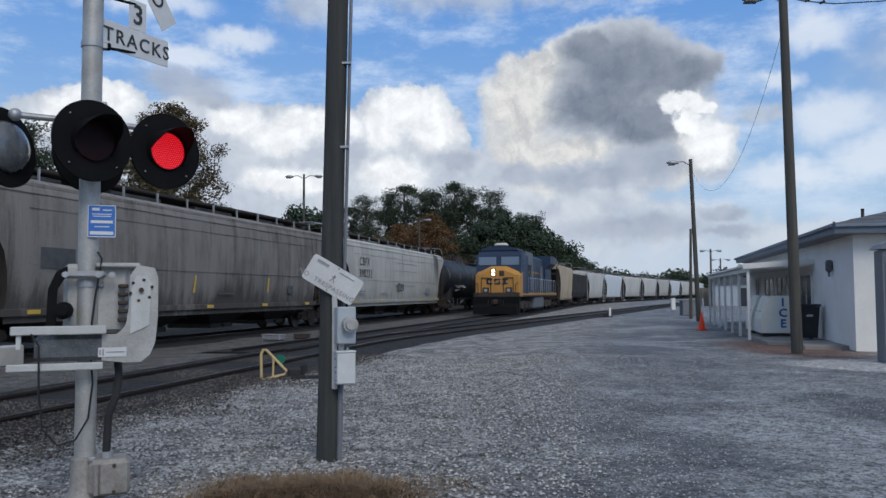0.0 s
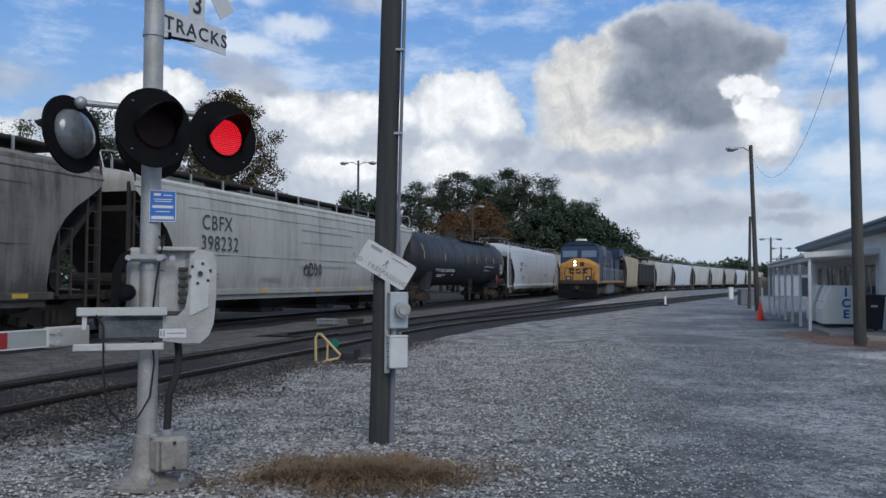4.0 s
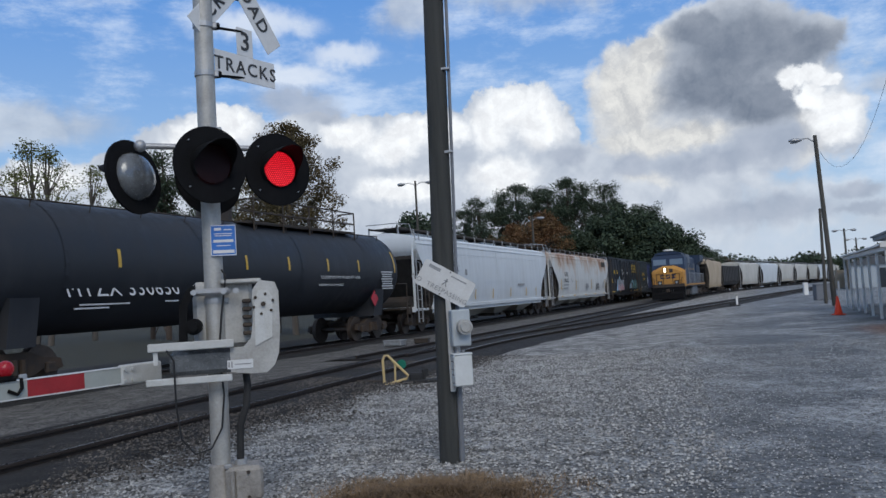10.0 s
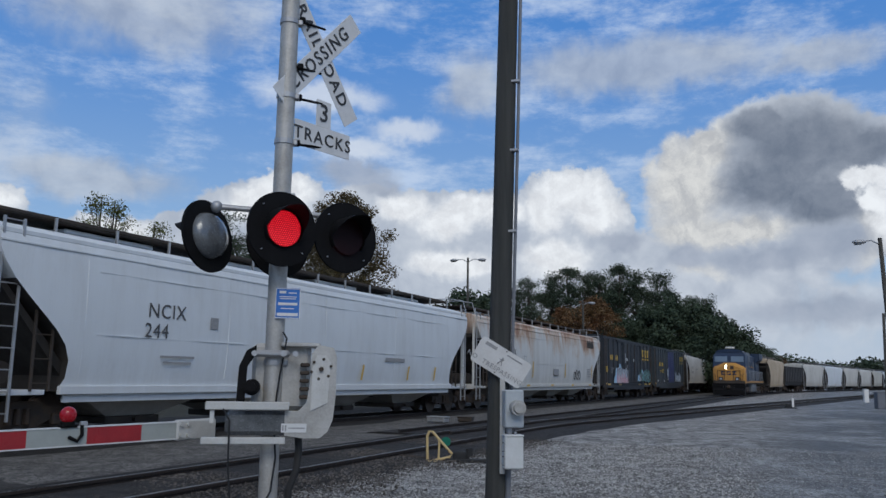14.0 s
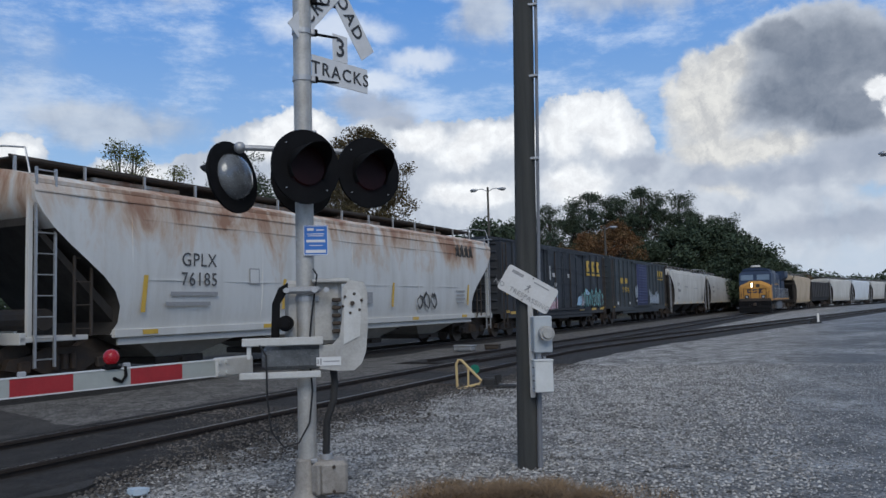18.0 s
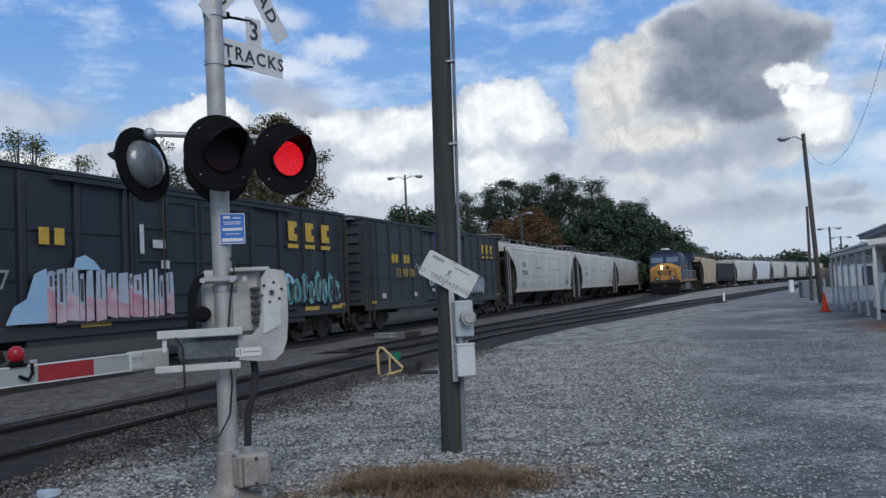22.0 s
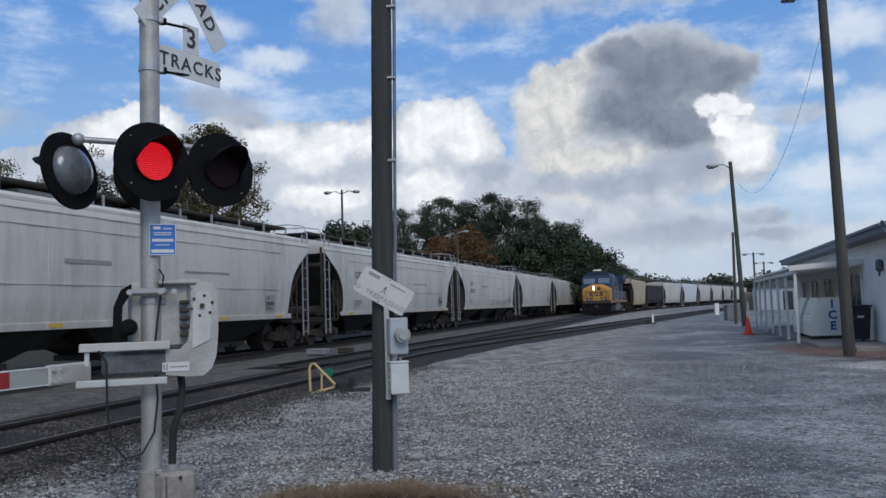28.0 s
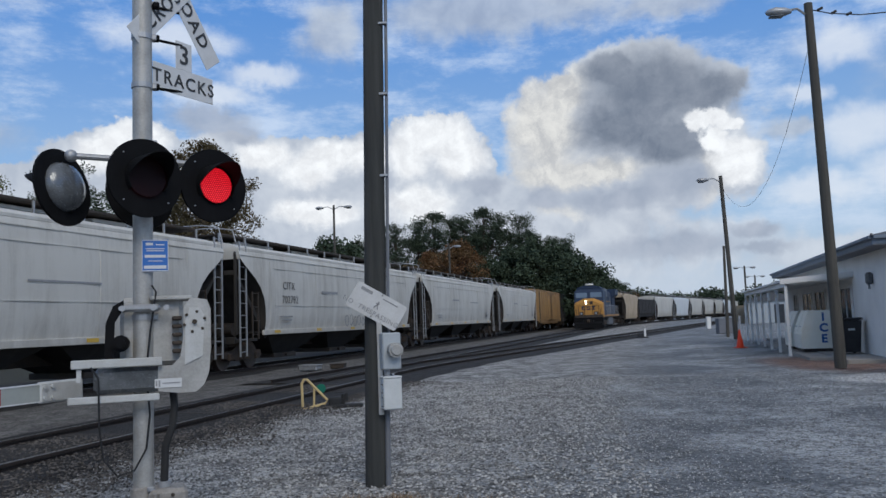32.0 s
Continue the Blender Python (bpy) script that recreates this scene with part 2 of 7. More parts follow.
# ---- materials ----
def mat(name, color, rough=0.7, metal=0.0, color2=None, scale=3.0, amount=0.5, bump=0.0, bump_scale=40.0, stretch=(1, 1, 1), emit=None, spec=0.4, coords="Object", each=0.0):
    """A surface whose colour wanders to color2 in soft patches and grain, with fine relief; each: how far single pieces differ."""
    m = bpy.data.materials.new(name)
    m.use_nodes = True
    nt = m.node_tree
    b = nt.nodes["Principled BSDF"]
    v = nd(nt, "ShaderNodeTexCoord").outputs[coords]
    v = nd(nt, "ShaderNodeMapping", {"Vector": v, "Scale": stretch}).outputs[0]
    c2 = color2 or tuple(x * 0.72 for x in color)
    n1 = noise_tex(nt, v, scale, 5.0, 0.6, 0.3).outputs["Fac"]
    n2 = noise_tex(nt, v, scale * 11, 4.0, 0.65).outputs["Fac"]
    f = mth(nt, "ADD", mth(nt, "MULTIPLY", n1, 0.7), mth(nt, "MULTIPLY", n2, 0.3))
    c = mixc(nt, ramp(nt, f, 0.5 - 0.28, 0.5 + 0.28, 0.5 - amount, 0.5 + amount), color, c2)
    if each:
        r = nd(nt, "ShaderNodeObjectInfo").outputs["Random"]
        c = mixc(nt, 1.0, c, nd(nt, "ShaderNodeCombineColor", {0: ramp(nt, r, 0, 1, 1 - each, 1 + each), 1: ramp(nt, r, 0, 1, 1 - each, 1 + each), 2: ramp(nt, r, 0, 1, 1 - each, 1 + each)}).outputs[0], "MULTIPLY")
    nt.links.new(c, b.inputs["Base Color"])
    nt.links.new(ramp(nt, n2, 0.2, 0.8, max(0.03, rough - 0.12), min(1, rough + 0.12)), b.inputs["Roughness"])
    b.inputs["Metallic"].default_value = metal
    b.inputs["Specular IOR Level"].default_value = spec
    if bump:
        h = noise_tex(nt, v, bump_scale, 4.0, 0.6).outputs["Fac"]
        nt.links.new(nd(nt, "ShaderNodeBump", {"Strength": bump, "Distance": 0.02, "Height": h}).outputs[0], b.inputs["Normal"])
    if emit:
        b.inputs["Emission Color"].default_value = (*emit[:3], 1)
        b.inputs["Emission Strength"].default_value = emit[3]
    return m


def car_paint(name, color, dirt=(0.10, 0.085, 0.07), dirt_amt=0.5, rust=0.0, rough=0.5, seed=0.0, rust_col=(0.22, 0.075, 0.025), soot=None):
    """Weathered car paint: vertical grime streaks, road dust near the sill, and rust that runs down from the roof line."""
    m = bpy.data.materials.new(name)
    m.use_nodes = True
    nt = m.node_tree
    b = nt.nodes["Principled BSDF"]
    v = nd(nt, "ShaderNodeVectorMath", {0: nd(nt, "ShaderNodeTexCoord").outputs["Object"], 1: (seed, seed * 0.7, 0)}, operation="ADD").outputs[0]
    z = nd(nt, "ShaderNodeSeparateXYZ", {0: v}).outputs[2]
    sv = nd(nt, "ShaderNodeMapping", {"Vector": v, "Scale": (1.5, 1.5, 0.16)}).outputs[0]
    streaks = noise_tex(nt, sv, 1.7, 6.0, 0.68, 0.2).outputs["Fac"]
    blot = noise_tex(nt, v, 0.42, 4.0, 0.6).outputs["Fac"]
    grain = noise_tex(nt, v, 17.0, 4.0, 0.7).outputs["Fac"]
    low = ramp(nt, z, 0.9, 1.9, 0.18, 0.0)
    f = mth(nt, "ADD", mth(nt, "ADD", mth(nt, "MULTIPLY", streaks, 0.6), mth(nt, "MULTIPLY", blot, 0.45)), low)
    f = mth(nt, "ADD", f, mth(nt, "MULTIPLY", grain, 0.12))
    c = mixc(nt, ramp(nt, f, 0.5, 0.80, 0.05, dirt_amt), color, dirt)
    if rust:
        run = mth(nt, "ADD", mth(nt, "MULTIPLY", noise_tex(nt, nd(nt, "ShaderNodeMapping", {"Vector": v, "Scale": (1, 1, 0.42)}).outputs[0], 0.95, 7.0, 0.66, 0.5).outputs["Fac"], 1.0), ramp(nt, z, 2.0, 4.1, -0.13, 0.19))
        c = mixc(nt, ramp(nt, run, 0.50, 0.70, 0.0, rust * 0.8), c, (0.47, 0.31, 0.19))
        c = mixc(nt, ramp(nt, run, 0.64, 0.80, 0.0, rust * 0.8), c, rust_col)
    if soot:
        # a soot stain that has run down one place of the side
        xs = nd(nt, "ShaderNodeSeparateXYZ", {0: v}).outputs[0]
        dx = mth(nt, "ABSOLUTE", mth(nt, "SUBTRACT", xs, soot + seed))
        near = mth(nt, "ADD", ramp(nt, dx, 0.0, 1.5, 1.0, 0.0), mth(nt, "MULTIPLY", mth(nt, "SUBTRACT", streaks, 0.5), 1.6))
        c = mixc(nt, mth(nt, "MULTIPLY", ramp(nt, near, 0.35, 0.85, 0.0, 0.85), ramp(nt, z, 1.5, 3.4)), c, (0.05, 0.048, 0.045))
    nt.links.new(c, b.inputs["Base Color"])
    nt.links.new(ramp(nt, f, 0.3, 0.8, rough - 0.1, min(0.95, rough + 0.3)), b.inputs["Roughness"])
    b.inputs["Specular IOR Level"].default_value = 0.35
    h = noise_tex(nt, v, 0.9, 3.0, 0.5).outputs["Fac"]
    nt.links.new(nd(nt, "ShaderNodeBump", {"Strength": 0.25, "Distance": 0.05, "Height": h}).outputs[0], b.inputs["Normal"])
    return m


M = {}
M["steel_dark"] = mat("dark_steel", (0.035, 0.032, 0.03), 0.7, 0.2, (0.075, 0.055, 0.04), 2.0, 0.5, 0.2)
M["truck"] = mat("truck_steel", (0.03, 0.027, 0.025), 0.75, 0.1, (0.08, 0.05, 0.03), 3.0, 0.5, 0.3)
M["wheel"] = mat("wheel_steel", (0.06, 0.05, 0.045), 0.6, 0.5, (0.12, 0.09, 0.07), 5.0, 0.5)
M["rail"] = mat("rail_steel", (0.22, 0.21, 0.21), 0.26, 0.9, (0.10, 0.085, 0.075), 3.0, 0.5)
M["rail_rust"] = mat("rusty_rail", (0.022, 0.018, 0.016), 0.8, 0.1, (0.040, 0.028, 0.022), 6.0, 0.5, 0.3)
M["tie"] = mat("old_tie_wood", (0.020, 0.017, 0.015), 0.9, 0, (0.032, 0.027, 0.023), 4.0, 0.5, 0.5, 60, (1, 8, 8), each=0.25)
M["alu"] = mat("cast_aluminium", (0.50, 0.49, 0.465), 0.5, 0.35, (0.33, 0.318, 0.295), 5.0, 0.6, 0.2, 120)
M["galv"] = mat("galvanised_steel", (0.46, 0.47, 0.48), 0.5, 0.6, (0.33, 0.33, 0.34), 9.0, 0.5, 0.1, 90)
M["box_grey"] = mat("grey_enamel", (0.47, 0.50, 0.52), 0.45, 0.1, (0.38, 0.41, 0.43), 7.0, 0.4, 0.08)
M["box_white"] = mat("pale_enamel", (0.66, 0.68, 0.68), 0.45, 0.0, (0.52, 0.53, 0.52), 7.0, 0.4, 0.08)
M["board"] = mat("painted_board", (0.55, 0.55, 0.53), 0.8, 0, (0.40, 0.38, 0.35), 8.0, 0.5, 0.3, 50, (6, 6, 1))
M["black"] = mat("black_plastic", (0.006, 0.006, 0.0065), 0.7, 0, (0.010, 0.010, 0.011), 8.0, 0.5, spec=0.10)
M["black_rubber"] = mat("black_rubber", (0.016, 0.016, 0.017), 0.75, 0, (0.03, 0.03, 0.03), 12, 0.5, 0.2)
M["lens_back"] = mat("grey_plastic_back", (0.20, 0.21, 0.22), 0.22, 0.35, (0.08, 0.085, 0.09), 4, 0.8)
M["led"] = mat("lit_red_led", (0.2, 0.006, 0.006), 0.6, 0, None, 3, 0.1, emit=(1.0, 0.002, 0.012, 0.40))
M["led_dot"] = mat("lit_led_point", (0.4, 0.03, 0.03), 0.6, 0, None, 3, 0.1, emit=(1.0, 0.02, 0.04, 0.8))
M["led_off"] = mat("dark_red_lens", (0.016, 0.003, 0.004), 0.5, 0, (0.010, 0.003, 0.004), 9, 0.5, spec=0.15)
M["headlight"] = mat("lit_headlight", (0.9, 0.8, 0.6), 0.4, 0, None, 3, 0.1, emit=(1.0, 0.72, 0.42, 6.0))
M["white_sign"] = mat("reflective_white", (0.70, 0.70, 0.70), 0.45, 0, (0.58, 0.58, 0.57), 5, 0.5)
M["sign_faded"] = mat("faded_white_sign", (0.66, 0.66, 0.65), 0.5, 0, (0.52, 0.51, 0.49), 4, 0.5)
M["sign_black"] = mat("sign_black", (0.03, 0.03, 0.032), 0.5, 0, (0.05, 0.05, 0.05), 9, 0.4)
M["sign_grey"] = mat("faded_sign_ink", (0.22, 0.22, 0.225), 0.6, 0, (0.35, 0.35, 0.35), 14, 0.5)
M["sign_blue"] = mat("sign_blue", (0.035, 0.14, 0.46), 0.4, 0, (0.05, 0.17, 0.5), 9, 0.4)
M["red_stripe"] = mat("reflective_red", (0.34, 0.025, 0.03), 0.35, 0, (0.26, 0.02, 0.025), 12, 0.5)
M["pale_stripe"] = mat("reflective_pale", (0.36, 0.38, 0.36), 0.35, 0, (0.30, 0.32, 0.30), 12, 0.5)
M["arm_white"] = mat("white_fibreglass", (0.68, 0.69, 0.69), 0.4, 0, (0.58, 0.58, 0.57), 8, 0.4)
M["pole_wood"] = mat("creosoted_pine", (0.036, 0.038, 0.037), 0.85, 0, (0.072, 0.072, 0.066), 2.2, 0.6, 0.7, 24, (7, 7, 0.35))
M["pole_brown"] = mat("weathered_pine", (0.105, 0.096, 0.080), 0.85, 0, (0.062, 0.058, 0.050), 2.2, 0.6, 0.6, 24, (7, 7, 0.35))
M["stand_yellow"] = mat("faded_yellow_paint", (0.62, 0.46, 0.20), 0.55, 0, (0.48, 0.36, 0.18), 9, 0.5)
M["green"] = mat("green_target", (0.01, 0.17, 0.11), 0.45, 0, (0.01, 0.12, 0.08), 9, 0.4)
M["stucco"] = mat("white_stucco", (0.85, 0.82, 0.77), 0.85, 0, (0.74, 0.71, 0.66), 1.1, 0.55, 0.3, 70)
M["trim_white"] = mat("white_trim_paint", (0.82, 0.80, 0.76), 0.6, 0, (0.70, 0.68, 0.64), 4, 0.5, 0.1)
M["fascia"] = mat("blue_grey_fascia", (0.20, 0.24, 0.29), 0.6, 0, (0.15, 0.18, 0.22), 3, 0.5, 0.1)
M["shingle"] = mat("asphalt_shingle", (0.085, 0.09, 0.10), 0.9, 0, (0.13, 0.135, 0.145), 3, 0.5, 0.5, 60, each=0.12)
M["soffit"] = mat("dark_soffit", (0.25, 0.26, 0.27), 0.8, 0, (0.18, 0.18, 0.19), 3, 0.5)
M["concrete"] = mat("old_concrete", (0.33, 0.315, 0.29), 0.9, 0, (0.24, 0.22, 0.195), 1.8, 0.55, 0.4, 50)
M["asphalt"] = mat("old_asphalt", (0.055, 0.051, 0.047), 0.88, 0, (0.026, 0.024, 0.023), 1.3, 0.9, 0.6, 90)
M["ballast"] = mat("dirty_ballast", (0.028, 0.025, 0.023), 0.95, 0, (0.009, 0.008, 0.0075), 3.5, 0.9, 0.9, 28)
M["ice_white"] = mat("white_freezer_enamel", (0.84, 0.82, 0.73), 0.4, 0, (0.74, 0.71, 0.60), 2, 0.5, 0.05)
M["ice_blue"] = mat("blue_letter_vinyl", (0.03, 0.12, 0.36), 0.4, 0, None, 8, 0.3)
M["orange"] = mat("orange_pvc", (0.85, 0.07, 0.02), 0.5, 0, (0.72, 0.06, 0.02), 6, 0.4)
M["bin"] = mat("black_bin_plastic", (0.018, 0.019, 0.021), 0.5, 0, (0.03, 0.03, 0.033), 5, 0.5)
M["dark_glass"] = mat("dark_window_glass", (0.03, 0.035, 0.04), 0.12, 0, (0.045, 0.05, 0.06), 2, 0.5, spec=0.6)
M["cable"] = mat("cable_sheath", (0.02, 0.02, 0.021), 0.6, 0, None, 9, 0.4)
M["mark_black"] = mat("stencil_black", (0.045, 0.045, 0.05), 0.6, 0, (0.10, 0.10, 0.10), 6, 0.6)
M["mark_white"] = mat("stencil_white", (0.62, 0.63, 0.64), 0.6, 0, (0.42, 0.42, 0.42), 6, 0.6)
M["mark_yellow"] = mat("stencil_yellow", (0.66, 0.42, 0.03), 0.55, 0, (0.48, 0.31, 0.05), 6, 0.6)
M["reflector"] = mat("yellow_reflector", (0.62, 0.40, 0.05), 0.4, 0, (0.5, 0.32, 0.06), 6, 0.5)
M["red_diamond"] = mat("red_placard", (0.5, 0.03, 0.05), 0.5, 0, None, 6, 0.3)
M["tag_pink"] = mat("pink_spray_paint", (0.50, 0.20, 0.26), 0.6, 0, (0.60, 0.55, 0.58), 2.2, 0.6)
M["tag_teal"] = mat("teal_spray_paint", (0.10, 0.36, 0.36), 0.6, 0, (0.28, 0.52, 0.52), 2.2, 0.6)
M["tag_pale"] = mat("pale_spray_paint", (0.50, 0.54, 0.58), 0.6, 0, (0.30, 0.36, 0.46), 2.2, 0.6)
M["tag_sky"] = mat("pale_blue_spray_paint", (0.28, 0.48, 0.66), 0.6, 0, (0.40, 0.56, 0.70), 2.2, 0.6)
# far-track ballast, near black: the shade below the train is in its colour
M["ballast_black"] = mat("shaded_ballast", (0.024, 0.022, 0.020), 0.95, 0, (0.012, 0.011, 0.010), 3.5, 0.9, 0.9, 28)
M["tag_dark"] = mat("dark_spray_paint", (0.05, 0.05, 0.055), 0.6, 0, (0.10, 0.10, 0.10), 3, 0.6)
M["hop_grime"] = car_paint("grey_grimy_paint", (0.24, 0.22, 0.195), (0.055, 0.048, 0.042), 0.9, 0.0, 0.65, 3.0)
M["hop_cream"] = car_paint("pale_grey_paint", (0.52, 0.505, 0.45), (0.22, 0.205, 0.18), 0.62, 0.0, 0.55, 11.0, soot=8.2)
M["hop_white"] = car_paint("clean_white_paint", (0.66, 0.69, 0.71), (0.45, 0.45, 0.44), 0.4, 0.0, 0.45, 17.0)
M["hop_rust"] = car_paint("rusting_white_paint", (0.62, 0.62, 0.60), (0.38, 0.36, 0.32), 0.45, 0.85, 0.55, 23.0)
M["hop_light"] = car_paint("light_grey_paint", (0.60, 0.58, 0.53), (0.29, 0.265, 0.23), 0.6, 0.0, 0.5, 31.0)
M["hop_tan"] = car_paint("tan_paint", (0.50, 0.40, 0.28), (0.30, 0.24, 0.17), 0.6, 0.0, 0.6, 37.0)
# underside grime, darkened further: the deep shade under the cars is in the colour
M["bay"] = car_paint("shaded_grimy_underside", (0.045, 0.040, 0.036), (0.02, 0.018, 0.016), 0.7, 0.0, 0.8, 71.0)
M["tank"] = car_paint("black_tank_paint", (0.020, 0.023, 0.029), (0.055, 0.055, 0.06), 0.55, 0.0, 0.42, 5.0)
M["box_dark"] = car_paint("dark_blue_black_paint", (0.022, 0.028, 0.038), (0.06, 0.058, 0.058), 0.6, 0.0, 0.5, 7.0)
M["box_dark2"] = car_paint("dark_slate_paint", (0.030, 0.042, 0.052), (0.075, 0.075, 0.075), 0.6, 0.0, 0.5, 9.0)
M["door_blue"] = car_paint("navy_door_paint", (0.045, 0.055, 0.14), (0.08, 0.085, 0.12), 0.5, 0.0, 0.5, 13.0)
M["box_brown"] = car_paint("brown_tan_paint", (0.36, 0.22, 0.09), (0.18, 0.12, 0.07), 0.6, 0.2, 0.6, 41.0)
M["gondola"] = car_paint("black_gondola_paint", (0.030, 0.030, 0.033), (0.08, 0.075, 0.07), 0.5, 0.0, 0.6, 43.0)
M["loco_yellow"] = car_paint("locomotive_yellow", (0.50, 0.25, 0.05), (0.27, 0.14, 0.055), 0.6, 0.0, 0.45, 47.0)
M["loco_blue"] = car_paint("locomotive_blue", (0.016, 0.034, 0.075), (0.04, 0.045, 0.055), 0.5, 0.0, 0.45, 53.0)
M["loco_grey"] = car_paint("locomotive_grey", (0.13, 0.15, 0.18), (0.12, 0.12, 0.12), 0.6, 0.0, 0.5, 59.0)
M["bark"] = mat("pine_bark", (0.085, 0.062, 0.048), 0.9, 0, (0.05, 0.038, 0.03), 2, 0.5, 0.6, 12, (3, 3, 0.6))
M["bark_grey"] = mat("grey_bark", (0.12, 0.105, 0.09), 0.9, 0, (0.07, 0.06, 0.05), 2, 0.5, 0.6, 12, (3, 3, 0.6))


def leafy(name, c1, c2, lo=0.7, hi=1.3):
    m = mat(name, c1, 0.75, 0, c2, 0.35, 0.6, spec=0.2)
    nt = m.node_tree
    b = nt.nodes["Principled BSDF"]
    old = b.inputs["Base Color"].links[0].from_socket
    r = nd(nt, "ShaderNodeNewGeometry").outputs["Random Per Island"]
    k = ramp(nt, r, 0, 1, lo, hi)
    nt.links.new(mixc(nt, 1.0, old, nd(nt, "ShaderNodeCombineColor", {0: k, 1: k, 2: k}).outputs[0], "MULTIPLY"), b.inputs["Base Color"])
    return m


M["pine"] = leafy("pine_needles", (0.040, 0.058, 0.040), (0.062, 0.080, 0.048))
M["broad"] = leafy("olive_leaves", (0.070, 0.062, 0.030), (0.10, 0.070, 0.032))
M["autumn"] = leafy("autumn_leaves", (0.17, 0.075, 0.035), (0.11, 0.08, 0.036))
M["sparse"] = leafy("yellowing_leaves", (0.14, 0.14, 0.05), (0.10, 0.12, 0.045))
M["far_wood"] = leafy("far_tree_leaves", (0.036, 0.055, 0.036), (0.056, 0.074, 0.042))
M["dry_grass"] = leafy("dry_grass", (0.26, 0.175, 0.095), (0.16, 0.105, 0.06), 0.35, 1.5)
M["stone"] = leafy("gravel_stone", (0.40, 0.39, 0.372), (0.26, 0.252, 0.24), 0.3, 1.5)
M["stone_dark"] = leafy("dark_stone", (0.105, 0.094, 0.083), (0.060, 0.053, 0.047), 0.4, 1.7)


def ground_mat():
    m = bpy.data.materials.new("gravel_ground")
    m.use_nodes = True
    nt = m.node_tree
    b = nt.nodes["Principled BSDF"]
    p = nd(nt, "ShaderNodeNewGeometry").outputs["Position"]
    xyz = nd(nt, "ShaderNodeSeparateXYZ", {0: p})
    x, y = xyz.outputs[0], xyz.outputs[1]
    broad = noise_tex(nt, p, 0.35, 5.0, 0.6, 0.4).outputs["Fac"]
    mid = noise_tex(nt, p, 1.6, 5.0, 0.65, 0.3).outputs["Fac"]
    grit = noise_tex(nt, p, 26.0, 4.0, 0.75).outputs["Fac"]
    vor = nd(nt, "ShaderNodeTexVoronoi", {"Vector": p, "Scale": 24.0, "Randomness": 1.0})
    cell = nd(nt, "ShaderNodeSeparateColor", {0: vor.outputs["Color"]}).outputs[0]
    # coarse pale stone beside the tracks, finer worn grey drive to the right of it
    edge = mth(nt, "SUBTRACT", x, mth(nt, "MULTIPLY_ADD", y, 0.20, -1.0))
    drive = ramp(nt, mth(nt, "ADD", edge, mth(nt, "MULTIPLY_ADD", mid, 3.0, mth(nt, "MULTIPLY", broad, 1.5))), 0.4, 4.0)
    pale = mixc(nt, ramp(nt, mid, 0.34, 0.66), (0.13, 0.124, 0.116), (0.33, 0.322, 0.305))
    worn = mixc(nt, ramp(nt, mth(nt, "ADD", mth(nt, "MULTIPLY", broad, 0.75), mth(nt, "MULTIPLY", mid, 0.25)), 0.40, 0.62), (0.075, 0.078, 0.080), (0.27, 0.278, 0.282))
    c = mixc(nt, drive, pale, worn)
    rail_side = mth(nt, "SUBTRACT", x, mth(nt, "MULTIPLY_ADD", y, 0.173, -7.41))
    dirt = mth(nt, "MULTIPLY", mth(nt, "SUBTRACT", mid, 0.5), 2.0)
    c = mixc(nt, ramp(nt, mth(nt, "ADD", rail_side, dirt), -1.5, 0.5, 0.75, 0.0), c, (0.055, 0.050, 0.045))
    c = mixc(nt, ramp(nt, mth(nt, "ADD", mth(nt, "ABSOLUTE", rail_side), dirt), 0.9, 2.3, 0.85, 0.0), c, (0.045, 0.040, 0.036))
    # red clay round the foot of the lamp pole and along the porch
    dx = mth(nt, "SUBTRACT", x, 8.9)
    dy = mth(nt, "SUBTRACT", y, 22.2)
    r2 = mth(nt, "ADD", mth(nt, "MULTIPLY", dx, dx), mth(nt, "MULTIPLY", mth(nt, "MULTIPLY", dy, dy), 0.16))
    c = mixc(nt, ramp(nt, mth(nt, "ADD", r2, mth(nt, "MULTIPLY", mid, 2.0)), 1.6, 4.4, 0.85, 0.0), c, (0.16, 0.085, 0.055))
    # pale heap of fresh stone in front of the building
    ex = mth(nt, "SUBTRACT", x, 8.9)
    ey = mth(nt, "SUBTRACT", y, 17.2)
    e2 = mth(nt, "ADD", mth(nt, "MULTIPLY", mth(nt, "MULTIPLY", ex, ex), 0.7), mth(nt, "MULTIPLY", mth(nt, "MULTIPLY", ey, ey), 0.9))
    c = mixc(nt, ramp(nt, mth(nt, "ADD", e2, mth(nt, "MULTIPLY", mid, 1.5)), 2.0, 3.6, 0.9, 0.0), c, (0.46, 0.45, 0.44))
    # stone by stone brightness
    small = nd(nt, "ShaderNodeTexVoronoi", {"Vector": p, "Scale": 55.0, "Randomness": 1.0})
    speck = nd(nt, "ShaderNodeSeparateColor", {0: small.outputs["Color"]}).outputs[0]
    coarse = nd(nt, "ShaderNodeSeparateColor", {0: nd(nt, "ShaderNodeTexVoronoi", {"Vector": p, "Scale": 7.0, "Randomness": 1.0}).outputs["Color"]}).outputs[0]
    k = ramp(nt, blend(nt, (0.42, cell), (0.40, speck), (0.20, coarse), (0.25, grit)), 0.22, 1.02, 0.25, 1.9)
    # dark scrub soil on the far side of the tracks
    beyond = mth(nt, "SUBTRACT", x, mth(nt, "MULTIPLY_ADD", y, 0.2016, -18.6))
    c = mixc(nt, ramp(nt, mth(nt, "ADD", beyond, mth(nt, "MULTIPLY", mid, 2.0)), -2.0, 1.5, 0.95, 0.0), c, (0.030, 0.030, 0.020))
